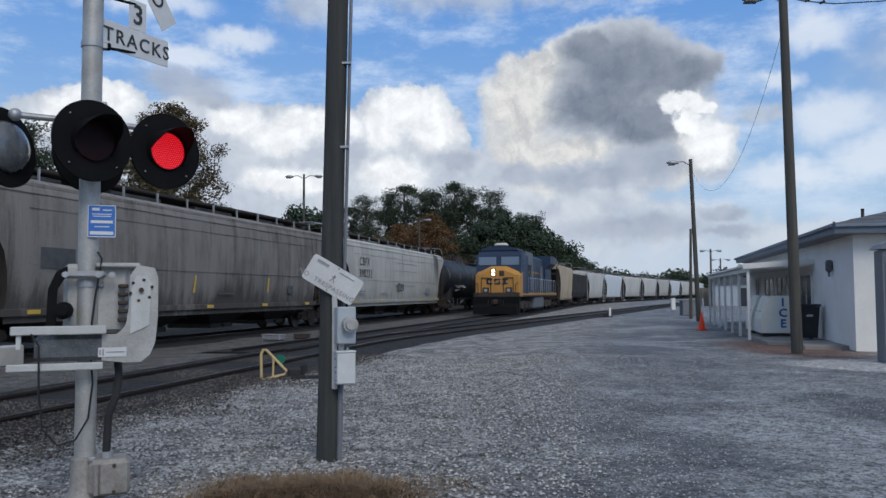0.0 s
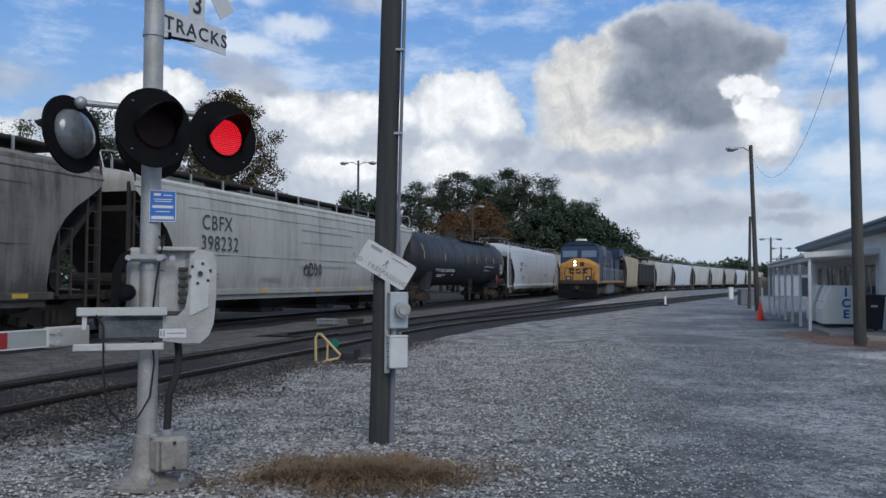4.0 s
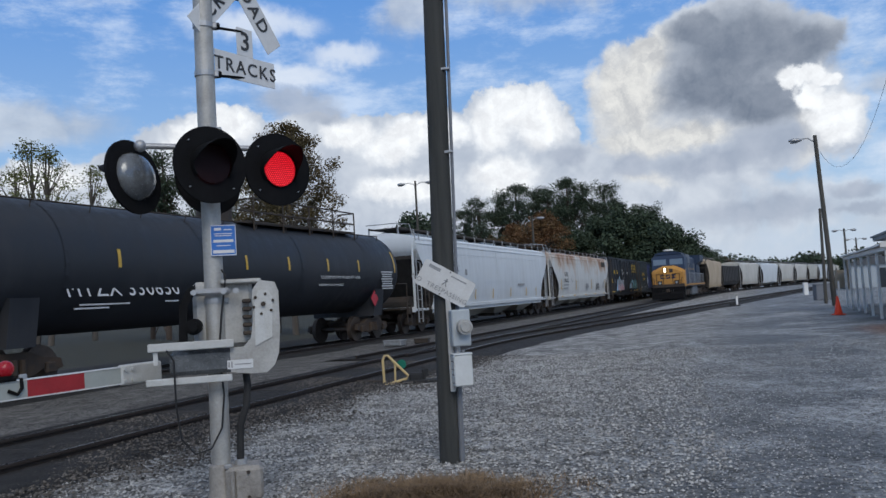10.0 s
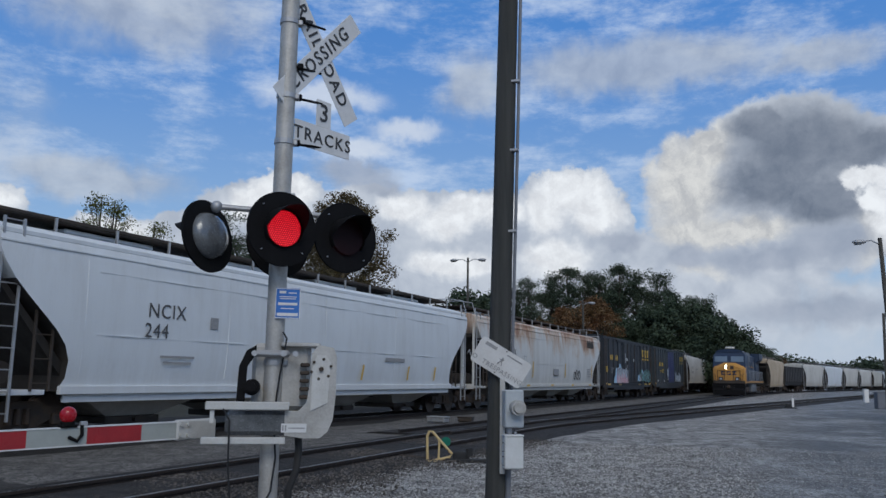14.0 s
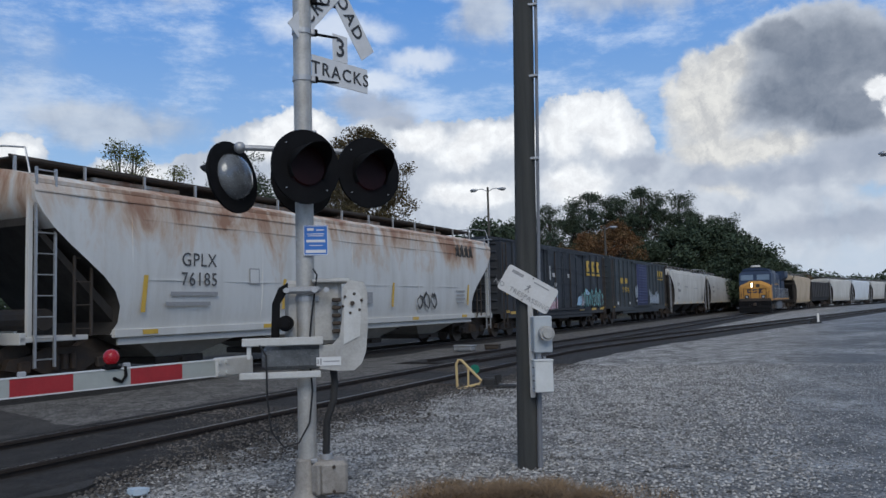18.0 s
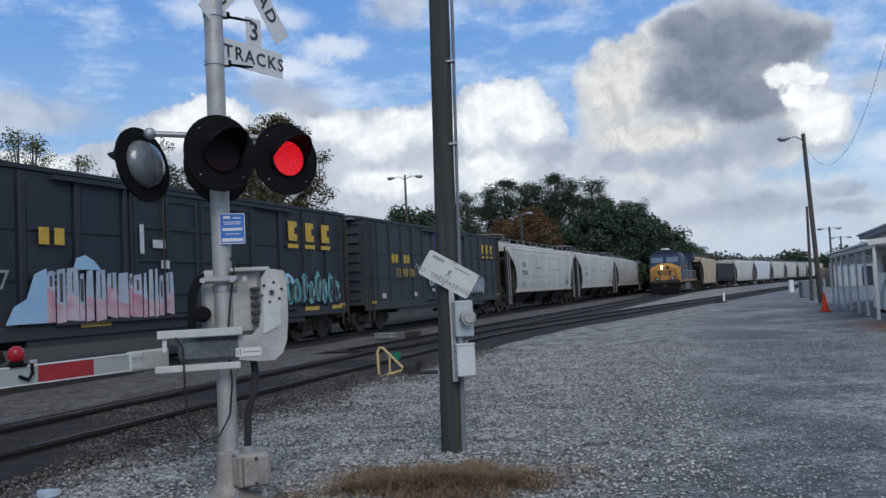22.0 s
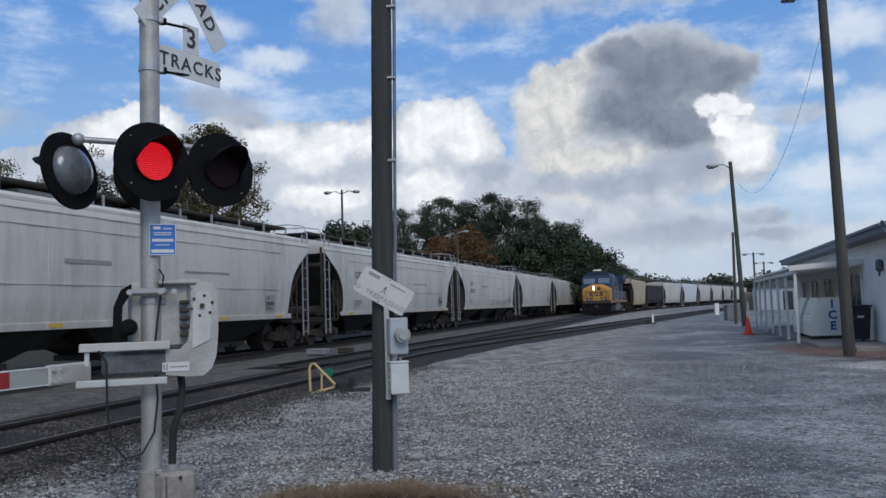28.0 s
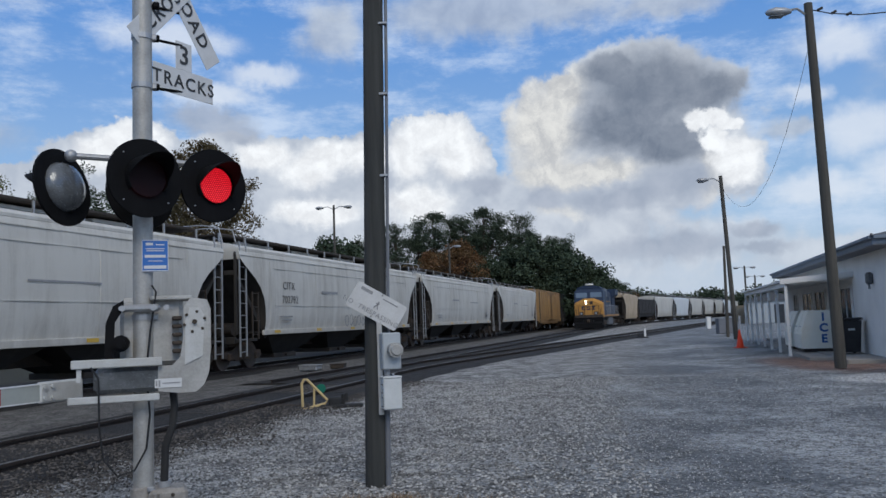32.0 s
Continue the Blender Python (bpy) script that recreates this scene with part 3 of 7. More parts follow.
    c = mixc(nt, 1.0, c, nd(nt, "ShaderNodeCombineColor", {0: k, 1: k, 2: k}).outputs[0], "MULTIPLY")
    nt.links.new(c, b.inputs["Base Color"])
    # the worn drive is damp where it is dark
    nt.links.new(mth(nt, "SUBTRACT", 0.88, mth(nt, "MULTIPLY", drive, ramp(nt, broad, 0.38, 0.62, 0.36, 0.12))), b.inputs["Roughness"])
    b.inputs["Specular IOR Level"].default_value = 0.4
    h = mth(nt, "ADD", mth(nt, "MULTIPLY", vor.outputs["Distance"], -1.0), mth(nt, "MULTIPLY", grit, 0.7))
    nt.links.new(nd(nt, "ShaderNodeBump", {"Strength": 0.8, "Distance": 0.03, "Height": h}).outputs[0], b.inputs["Normal"])
    return m


M["ground"] = ground_mat()


# ---- building blocks ----
def bm_of(*makers):
    bm = bmesh.new()
    for f in makers:
        f(bm)
    return bm


def add_box(bm, c, s, m=None, bevel=0.0):
    r = bmesh.ops.create_cube(bm, size=1.0)
    vs = r["verts"]
    for v in vs:
        v.co = Vector((v.co.x * s[0], v.co.y * s[1], v.co.z * s[2]))
    if bevel:
        es = list({e for v in vs for e in v.link_edges})
        out = bmesh.ops.bevel(bm, geom=es, offset=bevel, segments=1, affect="EDGES", profile=0.5)
        vs = list({v for f in out["faces"] for v in f.verts} | {v for v in vs if v.is_valid})
    t = Matrix.Translation(c) @ (m or Matrix())
    for v in vs:
        v.co = t @ v.co
    return vs


def add_cyl(bm, a, b, r1, r2=None, n=12, caps=True):
    a, b = Vector(a), Vector(b)
    d = b - a
    q = d.to_track_quat("Z", "Y").to_matrix().to_4x4()
    out = bmesh.ops.create_cone(bm, cap_ends=caps, segments=n, radius1=r1, radius2=r1 if r2 is None else r2, depth=d.length)
    t = Matrix.Translation((a + b) / 2) @ q
    for v in out["verts"]:
        v.co = t @ v.co
    return out["verts"]


def add_tube(bm, pts, r, n=6):
    """A pipe through points."""
    pts = [Vector(p) for p in pts]
    rings = []
    for i, p in enumerate(pts):
        d = (pts[min(i + 1, len(pts) - 1)] - pts[max(i - 1, 0)]).normalized()
        u = d.orthogonal().normalized() if not rings else (last - d * last.dot(d)).normalized()
        last = u
        w = d.cross(u)
        rings.append([bm.verts.new(p + (u * math.cos(k * 2 * math.pi / n) + w * math.sin(k * 2 * math.pi / n)) * r) for k in range(n)])
    for a, b in zip(rings, rings[1:]):
        for k in range(n):
            bm.faces.new((a[k], a[(k + 1) % n], b[(k + 1) % n], b[k]))
    bm.faces.new(rings[0][::-1])
    bm.faces.new(rings[-1])


def add_prism(bm, poly, axis, lo, hi):
    """A polygon (list of 2-vectors) pushed from lo to hi along x, y or z."""
    def at(p, h):
        return {"x": (h, p[0], p[1]), "y": (p[0], h, p[1]), "z": (p[0], p[1], h)}[axis]
    a = [bm.verts.new(at(p, lo)) for p in poly]
    b = [bm.verts.new(at(p, hi)) for p in poly]
    n = len(poly)
    fs = [bm.faces.new(a), bm.faces.new(b[::-1])] + [bm.faces.new((a[i], b[i], b[(i + 1) % n], a[(i + 1) % n])) for i in range(n)]
    bmesh.ops.recalc_face_normals(bm, faces=fs)


def add_loft(bm, rings, caps=True):
    vs = [[bm.verts.new(p) for p in r] for r in rings]
    fs = []
    for a, b in zip(vs, vs[1:]):
        n = len(a)
        for k in range(n):
            fs.append(bm.faces.new((a[k], a[(k + 1) % n], b[(k + 1) % n], b[k])))
    if caps:
        fs += [bm.faces.new(vs[0][::-1]), bm.faces.new(vs[-1])]
    bmesh.ops.recalc_face_normals(bm, faces=fs)


def mesh_of(name, bm, material, smooth=False):
    me = bpy.data.meshes.new(name)
    bm.to_mesh(me)
    bm.free()
    me.materials.append(material)
    if smooth:
        me.polygons.foreach_set("use_smooth", [True] * len(me.polygons))
        me.set_sharp_from_angle(angle=radians(40))
    return me


def part(name, bm, material, parent=None, label="", smooth=False, m=None):
    me = bm if isinstance(bm, bpy.types.Mesh) else mesh_of(name, bm, material, smooth)
    ob = new(name, me)
    if parent:
        ob.parent = parent
    if m is not None:
        ob.matrix_basis = m
    return tagged(ob, label)


def thing(name, m, label, category, group="", kind=""):
    ob = new(name)
    ob.empty_display_size = 0.2
    ob.matrix_basis = m
    return tagged(ob, label, category, group, kind)


def raw_mesh(name, verts, faces, material, smooth=False):
    me = bpy.data.meshes.new(name)
    me.from_pydata(verts, [], faces)
    me.materials.append(material)
    if smooth:
        me.polygons.foreach_set("use_smooth", [True] * len(me.polygons))
    return me


TEXTS = {}


def lettering(words, size, material, spacing=1.0, bold=0.0):
    """Flat letters of the built-in font as a mesh in the xz plane, facing -y, centred."""
    key = (words, size, material.name, spacing, bold)
    if key not in TEXTS:
        cu = bpy.data.curves.new("letters", "FONT")
        cu.body, cu.size, cu.align_x, cu.align_y, cu.space_character, cu.offset = words, size, "CENTER", "CENTER", spacing, bold
        cu.resolution_u, cu.extrude = 3, 0.002
        ob = bpy.data.objects.new("letters", cu)
        me = bpy.data.meshes.new_from_object(ob)
        me.transform(Matrix.Rotation(radians(90), 4, "X"))
        me.materials.clear()
        me.materials.append(material)
        bpy.data.objects.remove(ob)
        bpy.data.curves.remove(cu)
        TEXTS[key] = me
    return TEXTS[key]

# ---- the plan: three tracks that run ahead and bear right ----
RAIL = 0.12                                   # top of rail over the ground
TH_M = radians(11.4)                          # heading of the far track, to the right of straight ahead
M0 = Vector((-11.46 - 1.55 * math.cos(TH_M), 10.0 + 1.55 * math.sin(TH_M)))


def far_track(s):
    return Vector((M0.x + s * math.sin(TH_M), M0.y + s * math.cos(TH_M))), TH_M


def bend(x, y, th0, s_bend, th1, length):
    """A track: straight, an arc over some length, straight again. Returns the function from distance to place and heading."""
    def f(s):
        if s <= s_bend:
            return Vector((x + s * math.sin(th0), y + s * math.cos(th0))), th0
        p = Vector((x + s_bend * math.sin(th0), y + s_bend * math.cos(th0)))
        k = (th1 - th0) / length
        u = min(s - s_bend, length)
        th = th0 + k * u
        p += Vector(((math.cos(th0) - math.cos(th)) / k, (math.sin(th) - math.sin(th0)) / k))
        if s - s_bend > length:
            p += (s - s_bend - length) * Vector((math.sin(th1), math.cos(th1)))
        return p, th
    return f


mid_track = bend(1.88, 53.0, radians(12.3), 36.0, radians(21.8), 60.0)
near_track = bend(-5.30, 12.2, radians(9.8), 10.5, radians(20.2), 6.0)


def on_track(f, s, z=RAIL):
    p, th = f(s)
    return pose(p.x, p.y, z, 0, 0, 90 - math.degrees(th))


# ---- ground, track beds, rails, road ----
def ground():
    xs = [-2500, -400, -120, -60, -30, -12] + [x * 0.5 for x in range(-20, 29)] + [16, 20, 30, 60, 120, 400, 2500]
    ys = [-2500, -300, -40, -10, -2] + [y * 0.5 for y in range(0, 60)] + [32, 36, 42, 50, 60, 80, 120, 200, 400, 1000, 2500]
    vs, fs = [], []
    for j, y in enumerate(ys):
        for i, x in enumerate(xs):
            near = 1.0 if -11 < x < 15 and 0 < y < 31 else 0.0
            vs.append((x, y, -0.012 + near * 0.035 * (noise.noise((x * 0.45, y * 0.45, 0.3)))))
    w = len(xs)
    for j in range(len(ys) - 1):
        for i in range(w - 1):
            a = j * w + i
            fs.append((a, a + 1, a + w + 1, a + w))
    ob = new("ground", raw_mesh("ground", vs, fs, M["ground"], True))
    tagged(ob, "grey gravel yard ground with worn drive", "ground", kind="structure")


def strip(f, s0, s1, step, prof):
    """Sections of a profile (offset to the right, height) along a track."""
    rings = []
    n = int((s1 - s0) / step)
    for i in range(n + 1):
        p, th = f(s0 + (s1 - s0) * i / n)
        rings.append([(p.x + o * math.cos(th), p.y - o * math.sin(th), z) for o, z in prof])
    return rings


def tracks():
    railp = [(-0.07, -0.06), (-0.07, -0.045), (-0.012, -0.03), (-0.012, 0.075), (-0.036, 0.085), (-0.036, 0.115), (-0.03, RAIL), (0.03, RAIL), (0.036, 0.115), (0.036, 0.085), (0.012, 0.075), (0.012, -0.03), (0.07, -0.045), (0.07, -0.06)]
    headp = [(-0.031, RAIL - 0.004), (-0.031, RAIL + 0.002), (0.031, RAIL + 0.002), (0.031, RAIL - 0.004)]
    tie_me = mesh_of("tie", bm_of(lambda bm: add_box(bm, (0, 0, 0), (0.23, 2.55, 0.14), bevel=0.012)), M["tie"])
    for name, f, s0, s1, near in (("track_far", far_track, -60, 140, 150), ("track_middle", mid_track, -33, 330, 0), ("track_near", near_track, -45, 300, 150)):
        top = thing(name, Matrix(), "railway track with rusty sides and bright running rails", "railway track", kind="structure")
        bm = bmesh.new()
        # the far bed is wider, a dark sheet for the shade under the train
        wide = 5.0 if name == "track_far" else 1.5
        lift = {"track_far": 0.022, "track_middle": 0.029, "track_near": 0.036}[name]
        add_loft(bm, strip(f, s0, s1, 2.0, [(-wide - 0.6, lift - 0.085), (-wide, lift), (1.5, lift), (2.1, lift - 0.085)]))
        part("ballast_bed", bm, M["ballast_black" if name == "track_far" else "ballast"], top, "dark dirty ballast, with under-train shade painted in on the far track")
        for side in (-0.753, 0.753):
            bm = bmesh.new()
            add_loft(bm, strip(f, s0, s1, 1.0, [(o + side, z) for o, z in railp]))
            r = part("rail", bm, M["rail_rust"], top)
            bm = bmesh.new()
            add_loft(bm, strip(f, s0, s1, 1.0, [(o + side, z) for o, z in headp]))
            part("rail_head", bm, M["rail"], r, "bright worn rail head")
        k, s = 0, (-3.6 if name == "track_near" else 0.0)
        while k < near:
            p, th = f(s)
            part("tie", tie_me, None, top, m=pose(p.x, p.y, -0.042 + 0.014 * math.sin(k * 2.7), 0, 0, 90 - math.degrees(th)))
            k, s = k + 1, s + 0.53
        bm = bmesh.new()
        while s < min(s1, 110):
            p, th = f(s)
            add_box(bm, (0, 0, 0), (0.23, 2.55, 0.14), pose(p.x, p.y, -0.022, 0, 0, 90 - math.degrees(th)))
            s += 0.53
        if near:
            tagged(part("far_ties", bm, M["tie"], top), kind="stuff")


def road():
    """The asphalt of the street where it meets the tracks."""
    bm = bmesh.new()
    edge = [(-7.0, 8.3), (-6.3, 7.9), (-5.6, 7.45), (-4.95, 7.0), (-4.6, 6.5), (-4.5, 5.9), (-4.75, 5.1), (-4.4, 3.5), (-3.6, 1.5), (-3.0, -4), (-20, -4), (-24, 8), (-17.5, 13.2), (-14.0, 13.0), (-11.5, 11.5), (-8.2, 9.6), (-6.2, 8.6)]
    ragged = []
    for p, q in zip(edge, edge[1:] + edge[:1]):
        n = max(1, int(math.hypot(q[0] - p[0], q[1] - p[1]) / 0.22)) if p[0] > -9 and q[0] > -9 else 1
        for k in range(n):
            x, y = p[0] + (q[0] - p[0]) * k / n, p[1] + (q[1] - p[1]) * k / n
            ragged.append((x + 0.30 * noise.noise((x * 2.3, y * 2.3, 3)), y + 0.30 * noise.noise((x * 2.3, y * 2.3, 8))))
    add_prism(bm, ragged, "z", -0.05, 0.026)
    part("road", bm, M["asphalt"])
    tagged(bpy.data.objects["road"], "worn dark asphalt street at the crossing", "road", kind="structure")


# ---- rolling stock: x along the car, the camera sees the -y side, z from the rail ----
def truck_parts():
    side = bmesh.new()
    prof = [(-1.25, 0.42), (-1.18, 0.62), (-0.75, 0.66), (-0.42, 0.80), (0.42, 0.80), (0.75, 0.66), (1.18, 0.62), (1.25, 0.42), (1.0, 0.36), (0.72, 0.42), (0.45, 0.30), (-0.45, 0.30), (-0.72, 0.42), (-1.0, 0.36)]
    add_prism(side, prof, "y", -0.07, 0.07)
    for x in (-0.2, 0, 0.2):
        add_cyl(side, (x, -0.09, 0.36), (x, -0.09, 0.66), 0.075, n=8)
    for x in (-0.88, 0.88):
        add_box(side, (x, -0.09, 0.44), (0.24, 0.12, 0.24), bevel=0.03)
    wheel = bmesh.new()
    for y in (-0.753, 0.753):
        sg = -1 if y < 0 else 1
        add_cyl(wheel, (0, y - 0.06 * sg, 0), (0, y + 0.07 * sg, 0), 0.457, n=24)
        add_cyl(wheel, (0, y - 0.09 * sg, 0), (0, y - 0.06 * sg, 0), 0.488, n=24)
        add_cyl(wheel, (0, y + 0.07 * sg, 0), (0, y + 0.10 * sg, 0), 0.13, n=10)
    add_cyl(wheel, (0, -1.0, 0), (0, 1.0, 0), 0.075, n=10)
    bol = bmesh.new()
    add_box(bol, (0, 0, 0.62), (0.45, 1.9, 0.30), bevel=0.04)
    return mesh_of("side_frame", side, M["truck"]), mesh_of("wheelset", wheel, M["wheel"]), mesh_of("bolster", bol, M["truck"])


def add_truck(car, x):
    tr = part("truck", TRUCK[2], None, car, "dark steel four-wheel truck", m=pose(x, 0, 0))
    for y, r in ((-1.0, 0), (1.0, 180)):
        part("side_frame", TRUCK[0], None, tr, m=pose(0, y, 0, 0, 0, r))
    for dx in (-0.88, 0.88):
        part("wheelset", TRUCK[1], None, tr, m=pose(dx, 0, 0.457))


def add_ladder(car, x, z0, z1, y=-1.5, w=0.4, flip=0, material="steel_dark"):
    bm = bmesh.new()
    for dx in (-w / 2, w / 2):
        add_box(bm, (x + dx, y, (z0 + z1) / 2), (0.045, 0.045, z1 - z0))
    n = max(2, int((z1 - z0) / 0.38))
    for i in range(n):
        z = z0 + 0.15 + i * (z1 - z0 - 0.2) / (n - 1)
        add_cyl(bm, (x - w / 2, y, z), (x + w / 2, y, z), 0.014, n=5)
    part("ladder", bm, M[material], car)


def couplers(car, half):
    for sg in (-1, 1):
        bm = bmesh.new()
        add_box(bm, (sg * (half - 0.35), 0, 0.85), (0.9, 0.22, 0.26), bevel=0.03)
        add_box(bm, (sg * (half - 0.02), 0.08 * sg, 0.85), (0.32, 0.30, 0.30), bevel=0.06)
        part("coupler", bm, M["truck"], car)


def mark(car, words, x, z, size, material, y, name="car_number", bold=0.0):
    part(name, lettering(words, size, M[material], 1.1, bold), None, car, m=pose(x, y, z))


def bars(car, rows, material, y, name="stencil_print", depth=0.004):
    """Writing too small to read: plain bars (x, z, width, height)."""
    bm = bmesh.new()
    for x, z, w, h in rows:
        add_box(bm, (x, y, z), (w, depth, h))
    return tagged(part(name, bm, M[material], car), kind="stuff")


def hopper_car(name, L, paint, label, bays=3, rail_gap=1.7, cut=1.7, bell=True, reflect=True, zs=0.98):
    """A covered hopper: bulged side sheets, sloping end sheets, outlet bays, roof walk on posts, end cages, trucks."""
    car = thing(name, Matrix(), label, "hopper car", "cars of the passing freight train")
    h = L / 2 - 0.55                        # half length of the body at the roof
    zt, zr = 4.02, 4.32                     # top of the side sheet, crown of the roof; zs: the sill
    bulge = 0.07
    # how far the side sheet draws back at its ends: a bell-shaped gap between cars, or a slanting one
    gap = ((zs + 0.02, 0.96), (1.25, 1.0), (1.6, 1.0), (2.0, 0.97), (2.4, 0.90), (2.75, 0.76), (3.05, 0.56), (3.3, 0.33), (3.5, 0.15), (3.66, 0.03)) if bell else ((zs + 0.02, 0.90), (1.25, 0.99), (1.6, 1.0), (1.9, 0.93), (2.2, 0.78), (2.5, 0.58), (2.8, 0.38), (3.1, 0.20), (3.4, 0.07), (3.66, 0.0))
    secs = [(z, 1.50 + min(0.05, (z - zs) * 0.1) + bulge * math.sin(math.pi * min(1, max(0, (z - 1.3) / 2.7))), cut * g) for z, g in gap] + [(zt - 0.12, 1.545, 0.0), (zt, 1.48, 0.0), (4.13, 1.30, 0.02), (4.24, 0.9, 0.04), (zr, 0.45, 0.05), (zr + 0.015, 0.0, 0.05)]
    # side sheet: rows of heights, columns along the car, with shallow seams
    n = 22
    vs, fs = [], []
    for sg in (-1, 1):
        base = len(vs)
        for z, y, c in secs:
            for i in range(n + 1):
                u = i / n * 2 - 1
                x = u * (h - c)
                dent = 0.012 * math.sin(i * 1.9 + z * 1.3 + L) if 1.3 < z < 3.7 else 0
                vs.append((x, sg * (y + dent), z))
        for r in range(len(secs) - 1):
            for i in range(n):
                a = base + r * (n + 1) + i
                q = (a, a + 1, a + n + 2, a + n + 1)
                fs.append(q if sg < 0 else q[::-1])
    m1 = len(secs) * (n + 1)
    for r in range(len(secs) - 1):
        for e in (0, n):
            a, b = r * (n + 1) + e, (r + 1) * (n + 1) + e
            q = (a, b, b + m1, a + m1)
            fs.append(q if e == 0 else q[::-1])
    me = raw_mesh("body", vs, fs, M[paint], True)
    me.set_sharp_from_angle(angle=radians(35))
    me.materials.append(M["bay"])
    # lower end faces go dark: shade of the end opening painted on
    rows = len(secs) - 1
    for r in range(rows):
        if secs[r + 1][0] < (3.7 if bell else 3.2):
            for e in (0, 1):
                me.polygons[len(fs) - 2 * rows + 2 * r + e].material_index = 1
    body = part("body", me, None, car)
    for i in range(5):
        x = (i / 4 * 2 - 1) * (h - cut - 0.3)
        bm = bmesh.new()
        pts = [(x, -(y - 0.004), z) for z, y, c in secs[1:10]]
        for a, b in zip(pts, pts[1:]):
            add_cyl(bm, a, b, 0.012, n=4)
        part("weld_seam", bm, M[paint], body)
    for z in (2.15, 3.45):
        yy = max(y for zz, y, c in secs if abs(zz - z) < 0.3)
        part("panel_seam", bm_of(lambda bm: add_box(bm, (0, -yy + 0.006, z), (2 * (h - cut) - 1.2, 0.03, 0.022))), M[paint], body)
    # roof-line strakes and the side sill
    for z, y, hgt in ((zt - 0.02, 1.50, 0.09), (zt - 0.22, 1.56, 0.05)):
        for sg in (-1, 1):
            bm = bmesh.new()
            add_box(bm, (0, sg * y, z), (2 * h, 0.05, hgt), bevel=0.008)
            part("roof_strake", bm, M[paint], body)
    for sg in (-1, 1):
        bm = bmesh.new()
        add_box(bm, (0, sg * 1.54, zs + 0.04), (2 * (h - cut) + 0.3, 0.10, 0.17), bevel=0.01)
        if zs < 1:
            add_box(bm, (0, sg * 1.48, 0.86), (2 * (h - cut), 0.05, 0.16))
        part("side_sill", bm, M[paint], car)
    bm = bmesh.new()
    add_box(bm, (0, 0, 0.80), (2 * h + 0.5, 0.5, 0.34), bevel=0.02)
    part("centre_sill", bm, M["steel_dark"], car)
    # outlet bays
    usable = 2 * (h - cut) - 0.6
    w = usable / bays
    for i in range(bays):
        xc = -usable / 2 + w * (i + 0.5)
        bm = bmesh.new()
        add_loft(bm, [[(xc - w * 0.49, -1.42, zs + 0.02), (xc + w * 0.49, -1.42, zs + 0.02), (xc + w * 0.49, 1.42, zs + 0.02), (xc - w * 0.49, 1.42, zs + 0.02)],
                      [(xc - w * 0.16, -0.75, 0.42), (xc + w * 0.16, -0.75, 0.42), (xc + w * 0.16, 0.75, 0.42), (xc - w * 0.16, 0.75, 0.42)]])
        # dark bays carry grime and the painted shade under the car
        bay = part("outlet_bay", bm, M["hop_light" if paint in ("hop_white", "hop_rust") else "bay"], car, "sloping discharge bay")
        bm = bmesh.new()
        add_box(bm, (xc, 0, 0.34), (w * 0.36, 1.7, 0.16), bevel=0.02)
        add_cyl(bm, (xc, -0.95, 0.34), (xc, 0.95, 0.34), 0.05, n=8)
        part("gate", bm, M["steel_dark"], bay)
    # roof walk on posts, with hatches
    bm = bmesh.new()
    add_box(bm, (0, 0, 4.53), (2 * h - 0.2, 1.25, 0.035))
    walkway = part("roof_walk", bm, M["steel_dark"], car, "grated roof walk")
    m = int(2 * h / rail_gap)
    for sg in (-1, 1):
        bm = bmesh.new()
        add_box(bm, (0, sg * 0.66, 4.57), (2 * h - 0.2, 0.03, 0.06))
        part("walk_edge", bm, M["steel_dark"], walkway)
        post_me = mesh_of("walk_post", bm_of(lambda b: add_box(b, (0, 0, 0), (0.05, 0.05, 0.34))), M["galv"])
        for i in range(m + 1):
            part("walk_post", post_me, None, walkway, m=pose((i / m * 2 - 1) * (h - 0.2), sg * 0.70, 4.40))
    for i in range(4):
        bm = bmesh.new()
        add_box(bm, (((i + 0.5) / 2 - 1) * (h - 1.2), 0, 4.40), (2.6, 0.8, 0.12), bevel=0.03)
        part("hatch", bm, M[paint], car)
    # ends: slope sheet, posts, platform, ladders, steps
    for sg in (-1, 1):
        bm = bmesh.new()
        x0, x1 = sg * (h - 0.05), sg * (h - cut - 0.25)
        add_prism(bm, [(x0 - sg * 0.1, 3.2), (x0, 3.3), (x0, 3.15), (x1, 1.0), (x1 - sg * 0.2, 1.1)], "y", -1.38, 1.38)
        # painted dark, as the sheet lies in the shade between cars
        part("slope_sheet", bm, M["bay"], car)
        bm = bmesh.new()
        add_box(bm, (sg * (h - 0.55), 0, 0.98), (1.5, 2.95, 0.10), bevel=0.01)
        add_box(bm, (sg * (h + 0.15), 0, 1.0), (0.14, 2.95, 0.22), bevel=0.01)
        # bell cars: platform and corner posts coloured as if in shade
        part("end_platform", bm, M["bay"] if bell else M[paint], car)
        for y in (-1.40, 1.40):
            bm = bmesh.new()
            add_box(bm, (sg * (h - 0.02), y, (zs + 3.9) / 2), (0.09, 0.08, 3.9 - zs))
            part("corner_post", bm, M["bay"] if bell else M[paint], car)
        add_ladder(car, sg * (h - 0.28), 0.45, 4.25, -1.52, 0.42, material="galv" if paint in ("hop_light", "hop_white", "hop_rust") else "steel_dark")
        add_ladder(car, sg * (h - 1.15), 1.0, 2.6, -1.49, 0.40, material="steel_dark")
        bm = bmesh.new()
